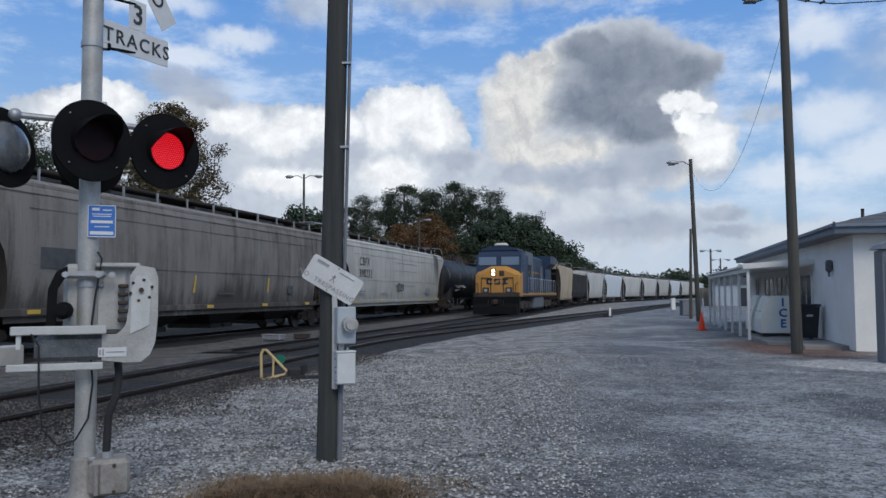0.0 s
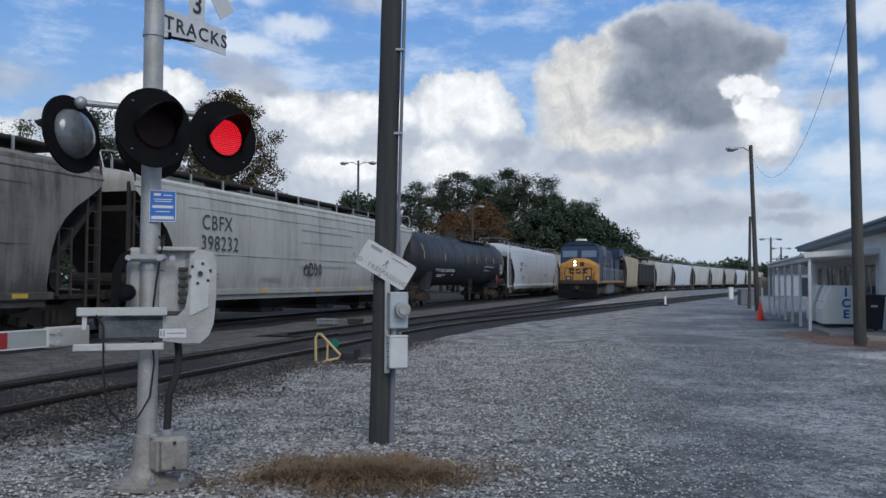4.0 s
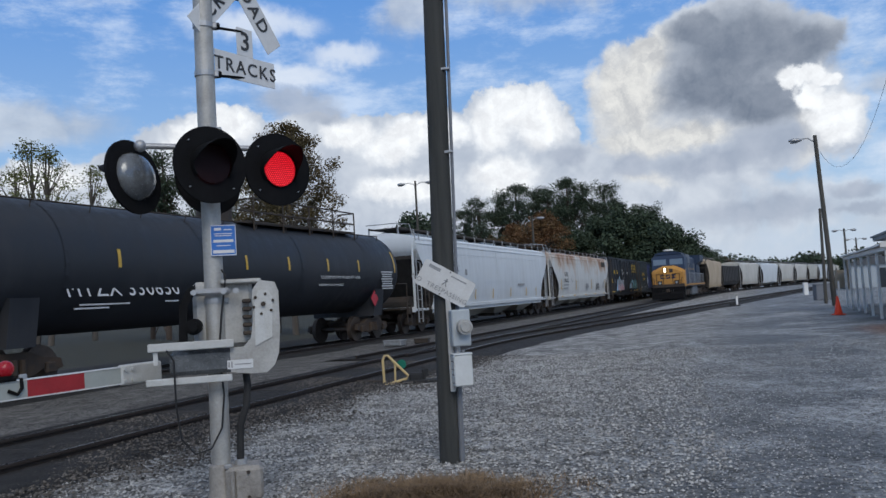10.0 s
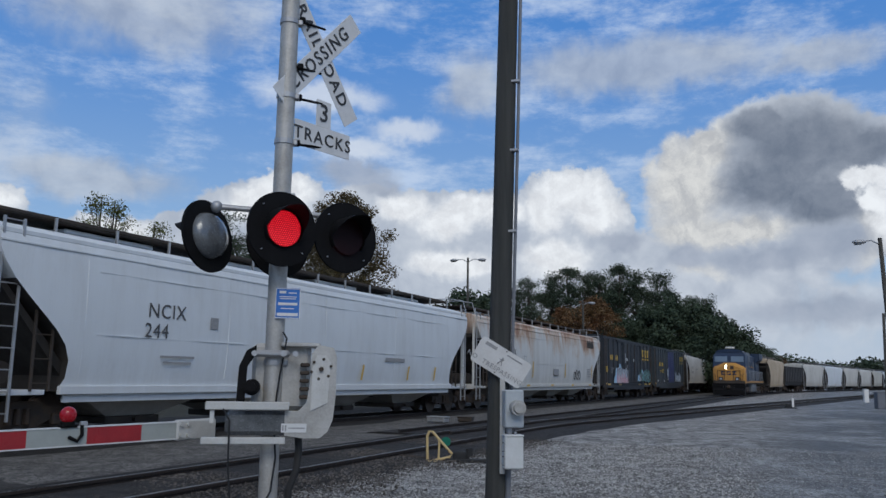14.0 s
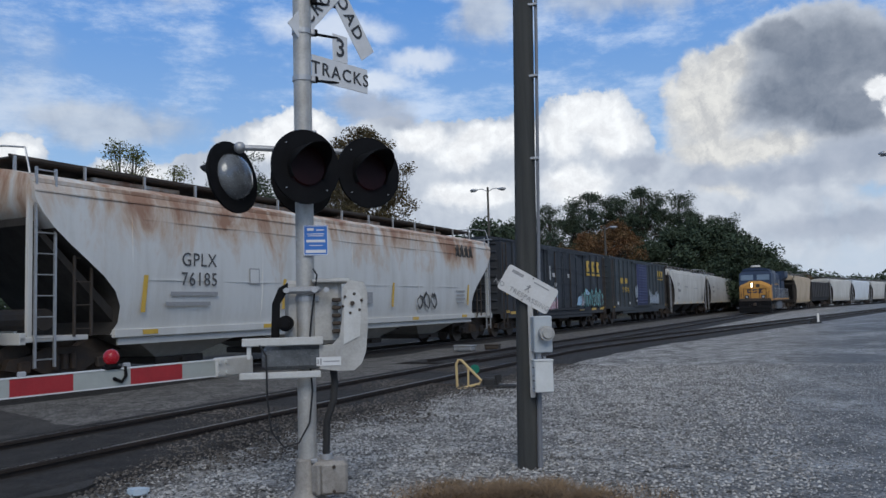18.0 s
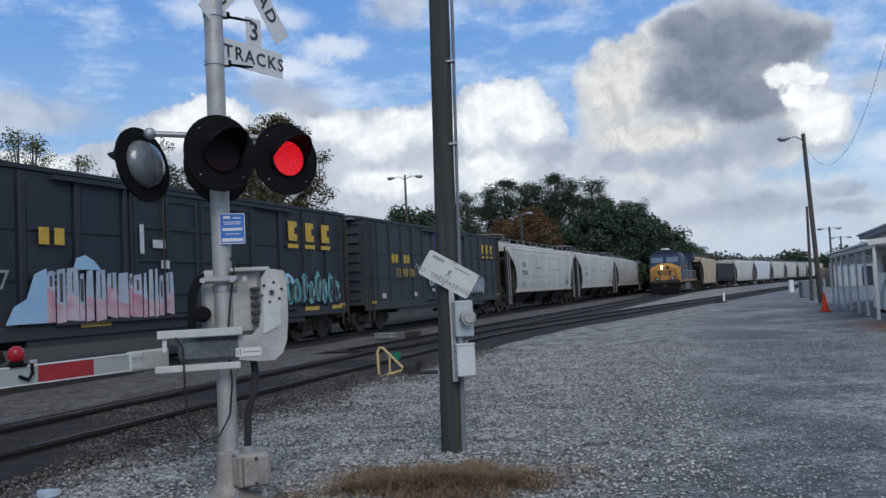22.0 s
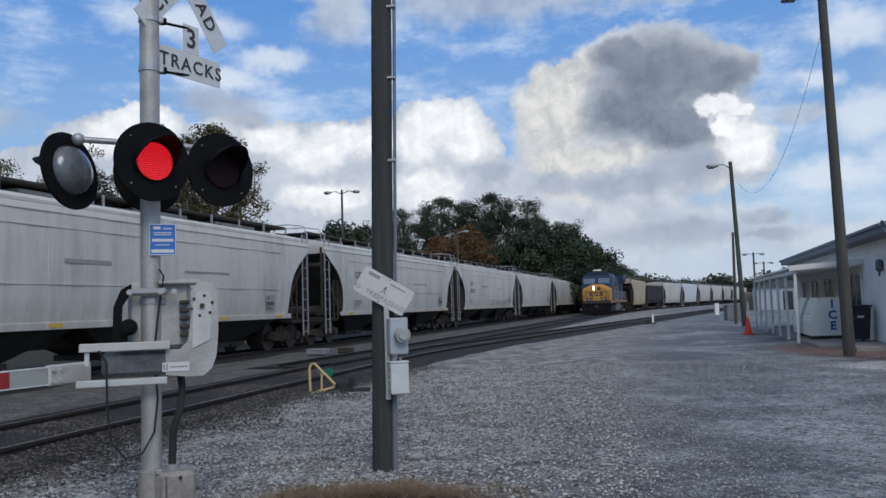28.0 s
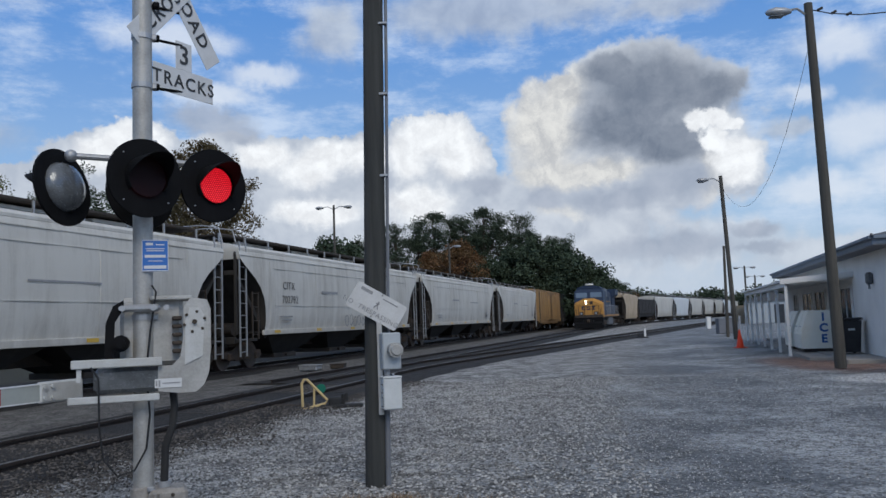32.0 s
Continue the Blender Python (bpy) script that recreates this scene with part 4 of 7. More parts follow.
        add_tube(bm, [(sg * (h + 0.05), -1.5, 4.1), (sg * (h + 0.05), -1.35, 4.62), (sg * (h + 0.05), -0.7, 4.72), (sg * (h + 0.05), 0.7, 4.72)], 0.02, 5)
        part("grab_rail", bm, M["galv"], car)
        bm = bmesh.new()
        add_cyl(bm, (sg * (h - 0.75), -0.9, 1.35), (sg * (h - 0.75), 0.9, 1.35), 0.22, n=12)
        part("brake_reservoir", bm, M["steel_dark"], car)
        add_truck(car, sg * (h - 1.05))
    couplers(car, L / 2)
    if reflect:
        for i in range(5):
            bm = bmesh.new()
            add_box(bm, ((i / 4 * 2 - 1) * (h - cut - 0.8), -1.596, zs + 0.05), (0.42, 0.012, 0.10))
            part("reflector", bm, M["reflector"], car)
    return car


def slanted_marks(car, xs, z, y, h=0.55, w=0.10, lean=0.06):
    for x in xs:
        bm = bmesh.new()
        add_prism(bm, [(x - w / 2 - lean, z - h / 2), (x + w / 2 - lean, z - h / 2), (x + w / 2 + lean, z + h / 2), (x - w / 2 + lean, z + h / 2)], "y", y - 0.006, y)
        part("yellow_strip", bm, M["reflector"], car)


def scrawl(car, name, material, x0, x1, z0, z1, y, n, seed, r=0.035, label=""):
    """Sprayed strokes: loops and bars, no letters."""
    rnd = random.Random(seed)
    bm = bmesh.new()
    for i in range(n):
        cx = x0 + (x1 - x0) * (i + 0.5) / n
        hgt = (z1 - z0) * rnd.uniform(0.6, 1.0)
        w = (x1 - x0) / n * rnd.uniform(0.5, 0.9)
        pts = []
        a0, turns = rnd.uniform(0, 6), rnd.uniform(0.6, 1.4)
        for k in range(9):
            a = a0 + k / 8 * 6.28 * turns
            pts.append((cx + math.cos(a) * w * 0.5 + rnd.uniform(-0.05, 0.05), y, z0 + hgt * (0.5 + 0.45 * math.sin(a)) + rnd.uniform(-0.04, 0.04)))
        for p, q in zip(pts, pts[1:]):
            d = Vector(q) - Vector(p)
            ang = math.degrees(math.atan2(d.z, d.x))
            add_box(bm, ((p[0] + q[0]) / 2, y, (p[2] + q[2]) / 2), (d.length + r, 0.004, r * rnd.uniform(1.4, 3.2)), pose(0, 0, 0, 0, -ang, 0))
    tagged(part(name, bm, M[material], car, label), kind="stuff")


def panel_tag(car, x0, x1, z0, z1, y, seed):
    """A sprayed panel: upright strokes in pale, pink and sky blue with dark gaps, no letters."""
    rnd = random.Random(seed)
    bm = bmesh.new()
    add_prism(bm, [(x0, z0), (x0 + 0.2, z0 + 0.35), (x0 + 0.5, z0 + 0.5), (x0 + 0.7, z1 - 0.1), (x0 + 1.0, z1 + 0.02), (x0 + 1.1, z0)], "y", y, y + 0.004)
    add_prism(bm, [(x0 + 1.7, z1), (x0 + 1.8, z1 + 0.25), (x0 + 2.05, z1 + 0.32), (x0 + 2.3, z1 + 0.2), (x0 + 2.5, z1)], "y", y, y + 0.004)
    tagged(part("graffiti", bm, M["tag_sky"], car, "pale blue sprayed fill"), kind="stuff")
    fills = {"tag_pink": bmesh.new(), "tag_pale": bmesh.new(), "tag_dark": bmesh.new()}
    x = x0 + 1.0
    while x < x1:
        w = rnd.uniform(0.10, 0.34)
        top = z1 + rnd.uniform(-0.12, 0.06)
        split = z0 + (z1 - z0) * rnd.uniform(0.25, 0.6)
        add_prism(fills["tag_pink"], [(x, z0 + rnd.uniform(-0.08, 0.1)), (x + w, z0), (x + w, split), (x, split + 0.1)], "y", y - 0.002, y + 0.002)
        add_prism(fills["tag_pale"], [(x, split + 0.1), (x + w, split), (x + w - 0.02, top), (x + 0.03, top - 0.03)], "y", y - 0.003, y + 0.002)
        if rnd.random() < 0.7:
            add_box(fills["tag_dark"], (x + w * 0.5, y - 0.005, (split + top) / 2), (rnd.uniform(0.03, 0.09), 0.003, (top - split) * rnd.uniform(0.4, 0.9)))
        x += w + rnd.uniform(0.01, 0.06)
    for key, bm in fills.items():
        tagged(part("graffiti", bm, M[key], car, "sprayed strokes"), kind="stuff")


def tank_car(L):
    car = thing("tank_car", Matrix(), "black cylindrical pressure tank car with yellow side strips", "tank car", "cars of the passing freight train")
    h, R, zc = L / 2 - 0.62, 1.53, 2.62
    rings = []
    cap = [(0.78 * (1 - math.sin(a)), R * math.cos(a)) for a in [math.pi / 2 * (1 - k / 9) for k in range(1, 10)]]
    for x, r in [(-h, 0.04)] + [(-h + d, r) for d, r in cap] + [(-h + 0.78 + i * (2 * h - 1.56) / 8, R) for i in range(1, 8)] + [(h - d, r) for d, r in cap[::-1]] + [(h, 0.04)]:
        rings.append([(x, r * math.cos(k * math.pi / 20), zc + r * math.sin(k * math.pi / 20)) for k in range(40)])
    bm = bmesh.new()
    add_loft(bm, rings)
    part("tank", bm, M["tank"], car, smooth=True)
    for x in (-h + 0.85, -h + 3.2, -2.4, 2.4, h - 3.2, h - 0.85):
        bm = bmesh.new()
        add_loft(bm, [[(x + dx, (R + 0.012) * math.cos(k * math.pi / 18), zc + (R + 0.012) * math.sin(k * math.pi / 18)) for k in range(36)] for dx in (-0.05, 0.05)], False)
        part("weld_band", bm, M["tank"], car)
    for x in (-h + 2.2, h - 2.2):
        bm = bmesh.new()
        add_prism(bm, [(-1.3, 0.9), (1.3, 0.9), (1.45, 1.9), (-1.45, 1.9)], "x", x - 0.35, x + 0.35)
        part("saddle", bm, M["tank"], car)
        add_truck(car, x)
    for sg in (-1, 1):
        bm = bmesh.new()
        add_box(bm, (sg * (h - 0.6), 0, 0.86), (3.4, 0.5, 0.32), bevel=0.02)
        add_box(bm, (sg * (h + 0.55), 0, 0.98), (0.2, 2.9, 0.26), bevel=0.02)
        add_box(bm, (sg * (h + 0.15), 0, 1.06), (0.9, 2.8, 0.06))
        part("stub_sill", bm, M["steel_dark"], car)
        add_ladder(car, sg * (h + 0.45), 0.4, 1.3, -1.45, 0.4)
        bm = bmesh.new()
        for y in (-1.35, 1.35):
            add_tube(bm, [(sg * (h + 0.5), y, 1.1), (sg * (h + 0.5), y, 2.1), (sg * (h - 0.4), y, 2.1)], 0.022, 5)
        add_tube(bm, [(sg * (h + 0.5), -1.35, 2.1), (sg * (h + 0.5), 1.35, 2.1)], 0.022, 5)
        part("hand_rail", bm, M["steel_dark"], car)
    # platform, valve bonnet and railing on top
    bm = bmesh.new()
    add_cyl(bm, (0, 0, zc + R - 0.05), (0, 0, zc + R + 0.42), 0.52, n=20)
    add_cyl(bm, (0, 0, zc + R + 0.42), (0, 0, zc + R + 0.47), 0.56, n=20)
    part("valve_bonnet", bm, M["steel_dark"], car)
    bm = bmesh.new()
    add_box(bm, (3.6, -0.72, zc + R - 0.10), (6.8, 0.50, 0.05))
    add_box(bm, (3.6, 0.72, zc + R - 0.10), (6.8, 0.50, 0.05))
    part("top_platform", bm, M["steel_dark"], car)
    for y, xa, xb in ((-1.0, 0.6, 7.0), (1.0, 0.6, 7.0)):
        bm = bmesh.new()
        top = zc + R + 0.62
        n = 4
        for k in range(n + 1):
            x = xa + (xb - xa) * k / n
            add_cyl(bm, (x, y, zc + R - 0.36), (x, y, top), 0.03, n=6)
        for z in (top, top - 0.42):
            add_tube(bm, [(xa, y, z), (xb, y, z)], 0.026, 6)
        for x in (xa, xb):
            add_tube(bm, [(x, y, top), (x, y * 0.3, top)], 0.026, 6)
        part("railing", bm, M["steel_dark"], car)
    add_ladder(car, 0.0, 0.5, 1.5, -1.5, 0.45)
    bm = bmesh.new()
    add_tube(bm, [(-h + 1.2, -0.95, zc + 1.38), (h - 1.2, -0.95, zc + 1.38)], 0.02, 5)
    for i in range(12):
        x = (i / 11 * 2 - 1) * (h - 1.2)
        add_cyl(bm, (x, -0.9, zc + 1.2), (x, -0.95, zc + 1.38), 0.016, n=4)
    part("safety_rail", bm, M["steel_dark"], car)
    for i, x in enumerate((-h + 0.95, -h + 4.7, -0.6, 1.6, 4.0, 6.2, h - 0.95)):
        tall = 0.85 if i in (0, 6) else 0.42
        bm = bmesh.new()
        rr = R + 0.006
        ps = [(x, -rr * math.cos(a), zc + rr * math.sin(a)) for a in [(-0.05 + tall / R * (k / 5)) for k in range(6)]]
        for p, q in zip(ps, ps[1:]):
            v = [bm.verts.new((p[0] + dx, p[1] - 0.004, p[2])) for dx in (-0.05, 0.05)] + [bm.verts.new((q[0] + dx, q[1] - 0.004, q[2])) for dx in (0.05, -0.05)]
            bm.faces.new(v)
        part("yellow_strip", bm, M["reflector"], car)
    tilt = 11
    for words, x, z, sz, m in (("MTZX 330650", -h + 5.0, 2.05, 0.55, "mark_white"), ("LIQUEFIED PETROLEUM GAS", 4.9, 2.35, 0.20, "mark_white"), ("NON-ODORIZED", 4.3, 2.10, 0.20, "mark_white")):
        y = -math.sqrt(R * R - (z - zc) ** 2) - 0.012
        part("car_number" if sz > 0.3 else "stencil", lettering(words, sz, M[m], 1.1), None, car, m=pose(x, y, z, 0 + math.degrees(math.asin((z - zc) / R)), 0, 0))
    bm = bmesh.new()
    y = -math.sqrt(R * R - 0.95 ** 2) - 0.02
    add_prism(bm, [(h - 2.6, 1.25), (h - 2.3, 1.55), (h - 2.6, 1.85), (h - 2.9, 1.55)], "y", -1.42, -1.40)
    part("placard", bm, M["red_diamond"], car, "red diamond placard")
    bars(car, [(h - 1.7, 2.55 - i * 0.09, 1.0 - 0.1 * (i % 3), 0.045) for i in range(8)], "mark_white", -R - 0.012)
    bars(car, [(-h + 4.4, 1.72, 1.5, 0.035), (-h + 6.6, 1.74, 0.5, 0.035), (-h + 4.0, 1.64, 1.0, 0.035)], "mark_white", -1.36)
    couplers(car, L / 2)
    return car


def box_car(name, L, paint, door_paint, label, door_w, panels, double_door=False, corrugated=False):
    car = thing(name, Matrix(), label, "box car", "cars of the passing freight train")
    h, W, z0, z1 = L / 2 - 0.75, 1.45, 1.02, 4.30
    bm = bmesh.new()
    add_box(bm, (0, 0, (z0 + z1) / 2), (2 * h, 2 * W, z1 - z0), bevel=0.02)
    body = part("body", bm, M[paint], car)
    bm = bmesh.new()
    add_prism(bm, [(-W - 0.04, z1), (-W - 0.04, z1 + 0.10), (-0.9, z1 + 0.20), (0.9, z1 + 0.20), (W + 0.04, z1 + 0.10), (W + 0.04, z1)], "x", -h - 0.05, h + 0.05)
    part("roof", bm, M[paint], car)
    dw = door_w / 2
    for sg in (-1, 1):
        n = panels
        for i in range(n + 1):
            for y in (-1, 1):
                x = sg * (dw + 0.12 + (h - dw - 0.16) * i / n)
                bm = bmesh.new()
                add_box(bm, (x, y * (W + 0.045), (z0 + z1) / 2 + 0.02), (0.15, 0.09, z1 - z0 - 0.14), bevel=0.015)
                part("side_post", bm, M[paint], body)
        step = (h - dw - 0.16) / n
        for i in range(n):
            xc = sg * (dw + 0.12 + step * (i + 0.5))
            for zc, hh in ((1.52, 0.86), (2.50, 0.98), (3.56, 1.02)):
                part("side_panel", bm_of(lambda bm: add_box(bm, (xc, -W - 0.008, zc), (step - 0.26, 0.03, hh), bevel=0.012)), M[paint], body)
        for k in range(9):
            bm = bmesh.new()
            add_box(bm, (sg * (h + 0.03), 0, z0 + 0.25 + k * 0.36), (0.06, 2.6, 0.10), bevel=0.02)
            part("end_rib", bm, M[paint], body)
        bm = bmesh.new()
        add_box(bm, (sg * (h + 0.10), 0, z1 + 0.02), (0.4, 2.3, 0.04))
        part("crossover_platform", bm, M["galv"], car)
        add_ladder(car, sg * (h - 0.30), 0.45, 4.2, -W - 0.10, 0.42)
        add_truck(car, sg * (h - 1.6))
        bars(car, [(sg * (h - 0.55), 1.12, 0.35, 0.10)], "reflector", -W - 0.10, "reflector", 0.01)
    for y in (-1, 1):
        bm = bmesh.new()
        add_box(bm, (0, y * (W + 0.01), z0 - 0.06), (2 * h, 0.12, 0.30), bevel=0.02)
        add_box(bm, (0, y * (W - 0.02), z0 - 0.26), (2 * h - 6.0, 0.10, 0.20))
        part("side_sill", bm, M[paint], car)
        for z, hz in ((z1 - 0.10, 0.10), (z0 + 0.10, 0.08)):
            part("door_rail", bm_of(lambda bm: add_box(bm, (0, y * (W + 0.10), z), (door_w * 1.9, 0.11, hz))), M[paint], car)
        for j in ((-0.5, 0.5) if double_door else (0,)):
            wd = door_w / (2 if double_door else 1)
            xc = j * wd
            bm = bmesh.new()
            add_box(bm, (xc, y * (W + 0.07), (z0 + z1) / 2 + 0.02), (wd - 0.04, 0.08, z1 - z0 - 0.28), bevel=0.015)
            d = part("door", bm, M[door_paint], car, "sliding plug door")
            if corrugated:
                for k in range(15):
                    bm = bmesh.new()
                    add_box(bm, (xc, y * (W + 0.125), z0 + 0.32 + k * 0.195), (wd - 0.30, 0.06, 0.11), bevel=0.025)
                    part("door_rib", bm, M[door_paint], d)
            else:
                for gx in (-0.45, 0.0, 0.45):
                    bm = bmesh.new()
                    add_box(bm, (xc + gx * wd, y * (W + 0.13), (z0 + z1) / 2), (0.10, 0.05, z1 - z0 - 0.4))
                    part("door_post", bm, M[door_paint], d)
                for gz in (1.7, 2.5, 3.3, 4.0):
                    bm = bmesh.new()
                    add_box(bm, (xc, y * (W + 0.13), gz), (wd - 0.1, 0.04, 0.07))
                    part("door_bar", bm, M[door_paint], d)
                bm = bmesh.new()
                add_cyl(bm, (xc - 0.2, y * (W + 0.19), z0 + 0.2), (xc - 0.2, y * (W + 0.19), z1 - 0.2), 0.025, n=6)
                part("lock_rod", bm, M["steel_dark"], d)
    bm = bmesh.new()
    add_box(bm, (0, 0, 0.78), (2 * h + 0.4, 0.6, 0.36))
    add_box(bm, (2.2, -0.5, 0.62), (1.6, 0.7, 0.35), bevel=0.04)
    part("centre_sill", bm, M["steel_dark"], car)
    couplers(car, L / 2)
    return car


def locomotive():
    """A wide-nosed six-axle diesel; its nose points to -x."""
    car = thing("locomotive", Matrix(), "yellow-nosed dark blue wide-cab diesel locomotive with lit headlight", "locomotive")
    bm = bmesh.new()
    add_box(bm, (11.1, 0, 1.32), (21.4, 3.0, 0.30), bevel=0.03)
    part("frame", bm, M["steel_dark"], car)
    bm = bmesh.new()
    add_prism(bm, [(-1.5, 0.10), (-1.35, 0.05), (1.35, 0.05), (1.5, 0.10), (1.55, 1.20), (-1.55, 1.20)], "x", 0.05, 0.55)
    add_prism(bm, [(0.05, 0.10), (-0.45, 0.08), (-0.40, 0.55), (0.05, 0.75)], "y", -1.45, 1.45)
    part("snow_plough", bm, M["black"], car)
    bm = bmesh.new()
    add_loft(bm, [[(0.55, y, z) for y, z in ((-1.45, 1.2), (1.45, 1.2), (1.45, 2.45), (1.25, 2.62), (0.45, 2.95), (-0.45, 2.95), (-1.25, 2.62), (-1.45, 2.45))],
                  [(0.85, y, z) for y, z in ((-1.54, 1.2), (1.54, 1.2), (1.54, 2.62), (1.38, 2.80), (0.50, 3.20), (-0.50, 3.20), (-1.38, 2.80), (-1.54, 2.62))],
                  [(1.7, y, z) for y, z in ((-1.54, 1.2), (1.54, 1.2), (1.54, 2.85), (1.45, 3.0), (0.55, 3.30), (-0.55, 3.30), (-1.45, 3.0), (-1.54, 2.85))]])
    nose = part("nose", bm, M["loco_yellow"], car, "yellow nose")
    for y in (-0.75, 0.75):
        bm = bmesh.new()
        add_tube(bm, [(0.50, y - 0.32, 1.35), (0.50, y - 0.32, 2.45), (0.50, y + 0.32, 2.45), (0.50, y + 0.32, 1.35)], 0.03, 5)
        part("grab_iron", bm, M["steel_dark"], nose)
    bm = bmesh.new()
    add_loft(bm, [[(x, y, z) for x, y, z in ((1.02, w0, 2.7), (1.22, w0, 3.95), (1.55, w1, 4.42), (4.3, w1, 4.42), (4.3, w0, 3.95), (4.3, w0, 1.4), (1.5, w0, 1.4))] for w0, w1 in ((-1.52, -1.12), (1.52, 1.12))])
    cab = part("cab", bm, M["loco_blue"], car, "dark blue cab with pale windscreens")
    bm = bmesh.new()
    add_prism(bm, [(-1.30, 4.30), (-1.12, 4.46), (-0.5, 4.60), (0.5, 4.60), (1.12, 4.46), (1.30, 4.30)], "x", 1.38, 4.4)
    part("cab_roof", bm, M["loco_blue"], car)
    bm = bmesh.new()
    add_cyl(bm, (2.2, 0, 4.68), (2.2, 0, 4.84), 0.5, 0.4, n=14)
    part("antenna_dome", bm, M["hop_light"], car)
    for y in (-0.77, 0.77):
        bm = bmesh.new()
        add_box(bm, (1.155, y, 3.58), (0.05, 1.20, 0.56), pose(0, 0, 0, 0, 9, 0), bevel=0.01)
        part("windscreen", bm, M["screen"], cab, "pale reflecting windscreen")
        bm = bmesh.new()
        add_box(bm, (0.52, y, 1.62), (0.06, 0.42, 0.38), bevel=0.02)
        part("ditch_light_box", bm, M["steel_dark"], nose)
        bm = bmesh.new()
        add_cyl(bm, (0.46, y, 1.62), (0.50, y, 1.62), 0.11, n=12)
        part("ditch_light", bm, M["lamp_dim"], nose)
        bm = bmesh.new()
        add_box(bm, (0.60, y * 1.45, 2.50), (0.05, 0.58, 0.20), pose(0, 0, 0, 0, 12, 0))
        part("number_board", bm, M["sign_black"], nose)
    bm = bmesh.new()
    add_box(bm, (0.62, 0.26, 2.80), (0.2, 0.34, 0.50), bevel=0.02)
    add_box(bm, (0.62, -0.30, 2.74), (0.2, 0.34, 0.34), bevel=0.02)
    part("headlight_box", bm, M["steel_dark"], nose)
    for z in (2.69, 2.92):
        bm = bmesh.new()
        add_cyl(bm, (0.48, 0.26, z), (0.53, 0.26, z), 0.10, n=14)
        part("headlight", bm, M["headlight"], nose, "lit headlight")
    # emblem on the nose as plain dark shapes
    bars_nose = bmesh.new()
    for y in (-0.52, 0.0, 0.52):
        for z, w in ((2.06, 0.40), (2.34, 0.40)):
            add_box(bars_nose, (0.54, y, z), (0.04, w, 0.10))
    for y, z, hh in ((0.66, 2.2, 0.36), (0.14, 2.27, 0.16), (-0.14, 2.13, 0.16), (-0.52, 2.2, 0.30)):
        add_box(bars_nose, (0.54, y, z), (0.04, 0.11, hh))
    tagged(part("emblem", bars_nose, M["loco_blue"], nose, "dark block emblem"), kind="stuff")
    bm = bmesh.new()
    add_box(bm, (0.50, 0, 1.12), (0.06, 2.9, 0.10))
    part("nose_stripe", bm, M["steel_dark"], nose)
    # engine hood and radiator
    bm = bmesh.new()
    add_prism(bm, [(-0.95, 1.45), (0.95, 1.45), (0.95, 4.15), (0.7, 4.35), (-0.7, 4.35), (-0.95, 4.15)], "x", 4.3, 17.0)
    hood = part("engine_hood", bm, M["loco_blue"], car)
    bm = bmesh.new()
    add_prism(bm, [(-1.1, 1.45), (1.1, 1.45), (1.1, 3.5), (1.55, 3.95), (1.55, 4.6), (-1.55, 4.6), (-1.55, 3.95), (-1.1, 3.5)], "x", 17.0, 21.0)
    part("radiator", bm, M["loco_blue"], car)
    bm = bmesh.new()
    add_box(bm, (6.2, 0, 3.9), (3.4, 2.7, 0.95), bevel=0.05)
    part("blower_housing", bm, M["loco_grey"], car)
    for i in range(9):
        bm = bmesh.new()
        add_box(bm, (5.0 + i * 1.3, -0.97, 2.6), (1.1, 0.05, 2.0), bevel=0.01)
        part("hood_door", bm, M["loco_grey"] if i % 4 == 0 else M["loco_blue"], hood)
    bm = bmesh.new()
    add_box(bm, (11.0, -0.98, 3.0), (9.0, 0.03, 0.20))
    part("side_stripe", bm, M["loco_yellow"], hood, "yellow side stripe")
    for y in (-1.48, 1.48):
        bm = bmesh.new()
        for i in range(14):
            x = 4.6 + i * 1.25
            add_cyl(bm, (x, y, 1.45), (x, y, 2.5), 0.022, n=5)
        add_tube(bm, [(4.5, y, 2.5), (21.0, y, 2.5)], 0.022, 5)
        part("walkway_rail", bm, M["galv"], car)
        bm = bmesh.new()
        add_box(bm, (11, y * 1.01, 1.36), (21.0, 0.04, 0.16))
        part("frame_stripe", bm, M["loco_yellow"], car)
    bm = bmesh.new()
    add_box(bm, (10.9, 0, 0.72), (5.2, 2.8, 0.95), bevel=0.12)
    part("fuel_tank", bm, M["loco_grey"], car)
    for xc in (4.6, 17.4):
        bm = bmesh.new()
        for y in (-1.12, 1.12):
            add_prism(bm, [(xc - 2.6, 0.45), (xc - 2.5, 0.85), (xc + 2.5, 0.85), (xc + 2.6, 0.45), (xc + 2.2, 0.35), (xc - 2.2, 0.35)], "y", y - 0.08, y + 0.08)
            for dx in (-2.0, 0, 2.0):
                add_box(bm, (xc + dx, y * 1.05, 0.52), (0.34, 0.18, 0.34), bevel=0.03)
        tr = part("truck", bm, M["truck"], car, "six-wheel truck frame")
        for dx in (-2.0, 0, 2.0):
            part("wheelset", TRUCK[1], None, tr, m=pose(xc + dx, 0, 0.5))
    for y in (-1.25, 1.25):
        bm = bmesh.new()
        add_tube(bm, [(0.35, y, 1.1), (0.25, y, 2.0), (0.55, y * 1.1, 2.1)], 0.025, 5)
        for k in range(4):
            add_box(bm, (0.35, y, 0.35 + k * 0.26), (0.25, 0.45, 0.03))
        part("steps", bm, M["steel_dark"], car)
    bm = bmesh.new()
    add_box(bm, (-0.1, 0, 0.85), (0.7, 0.3, 0.32), bevel=0.05)
    part("coupler", bm, M["truck"], car)
    bm = bmesh.new()
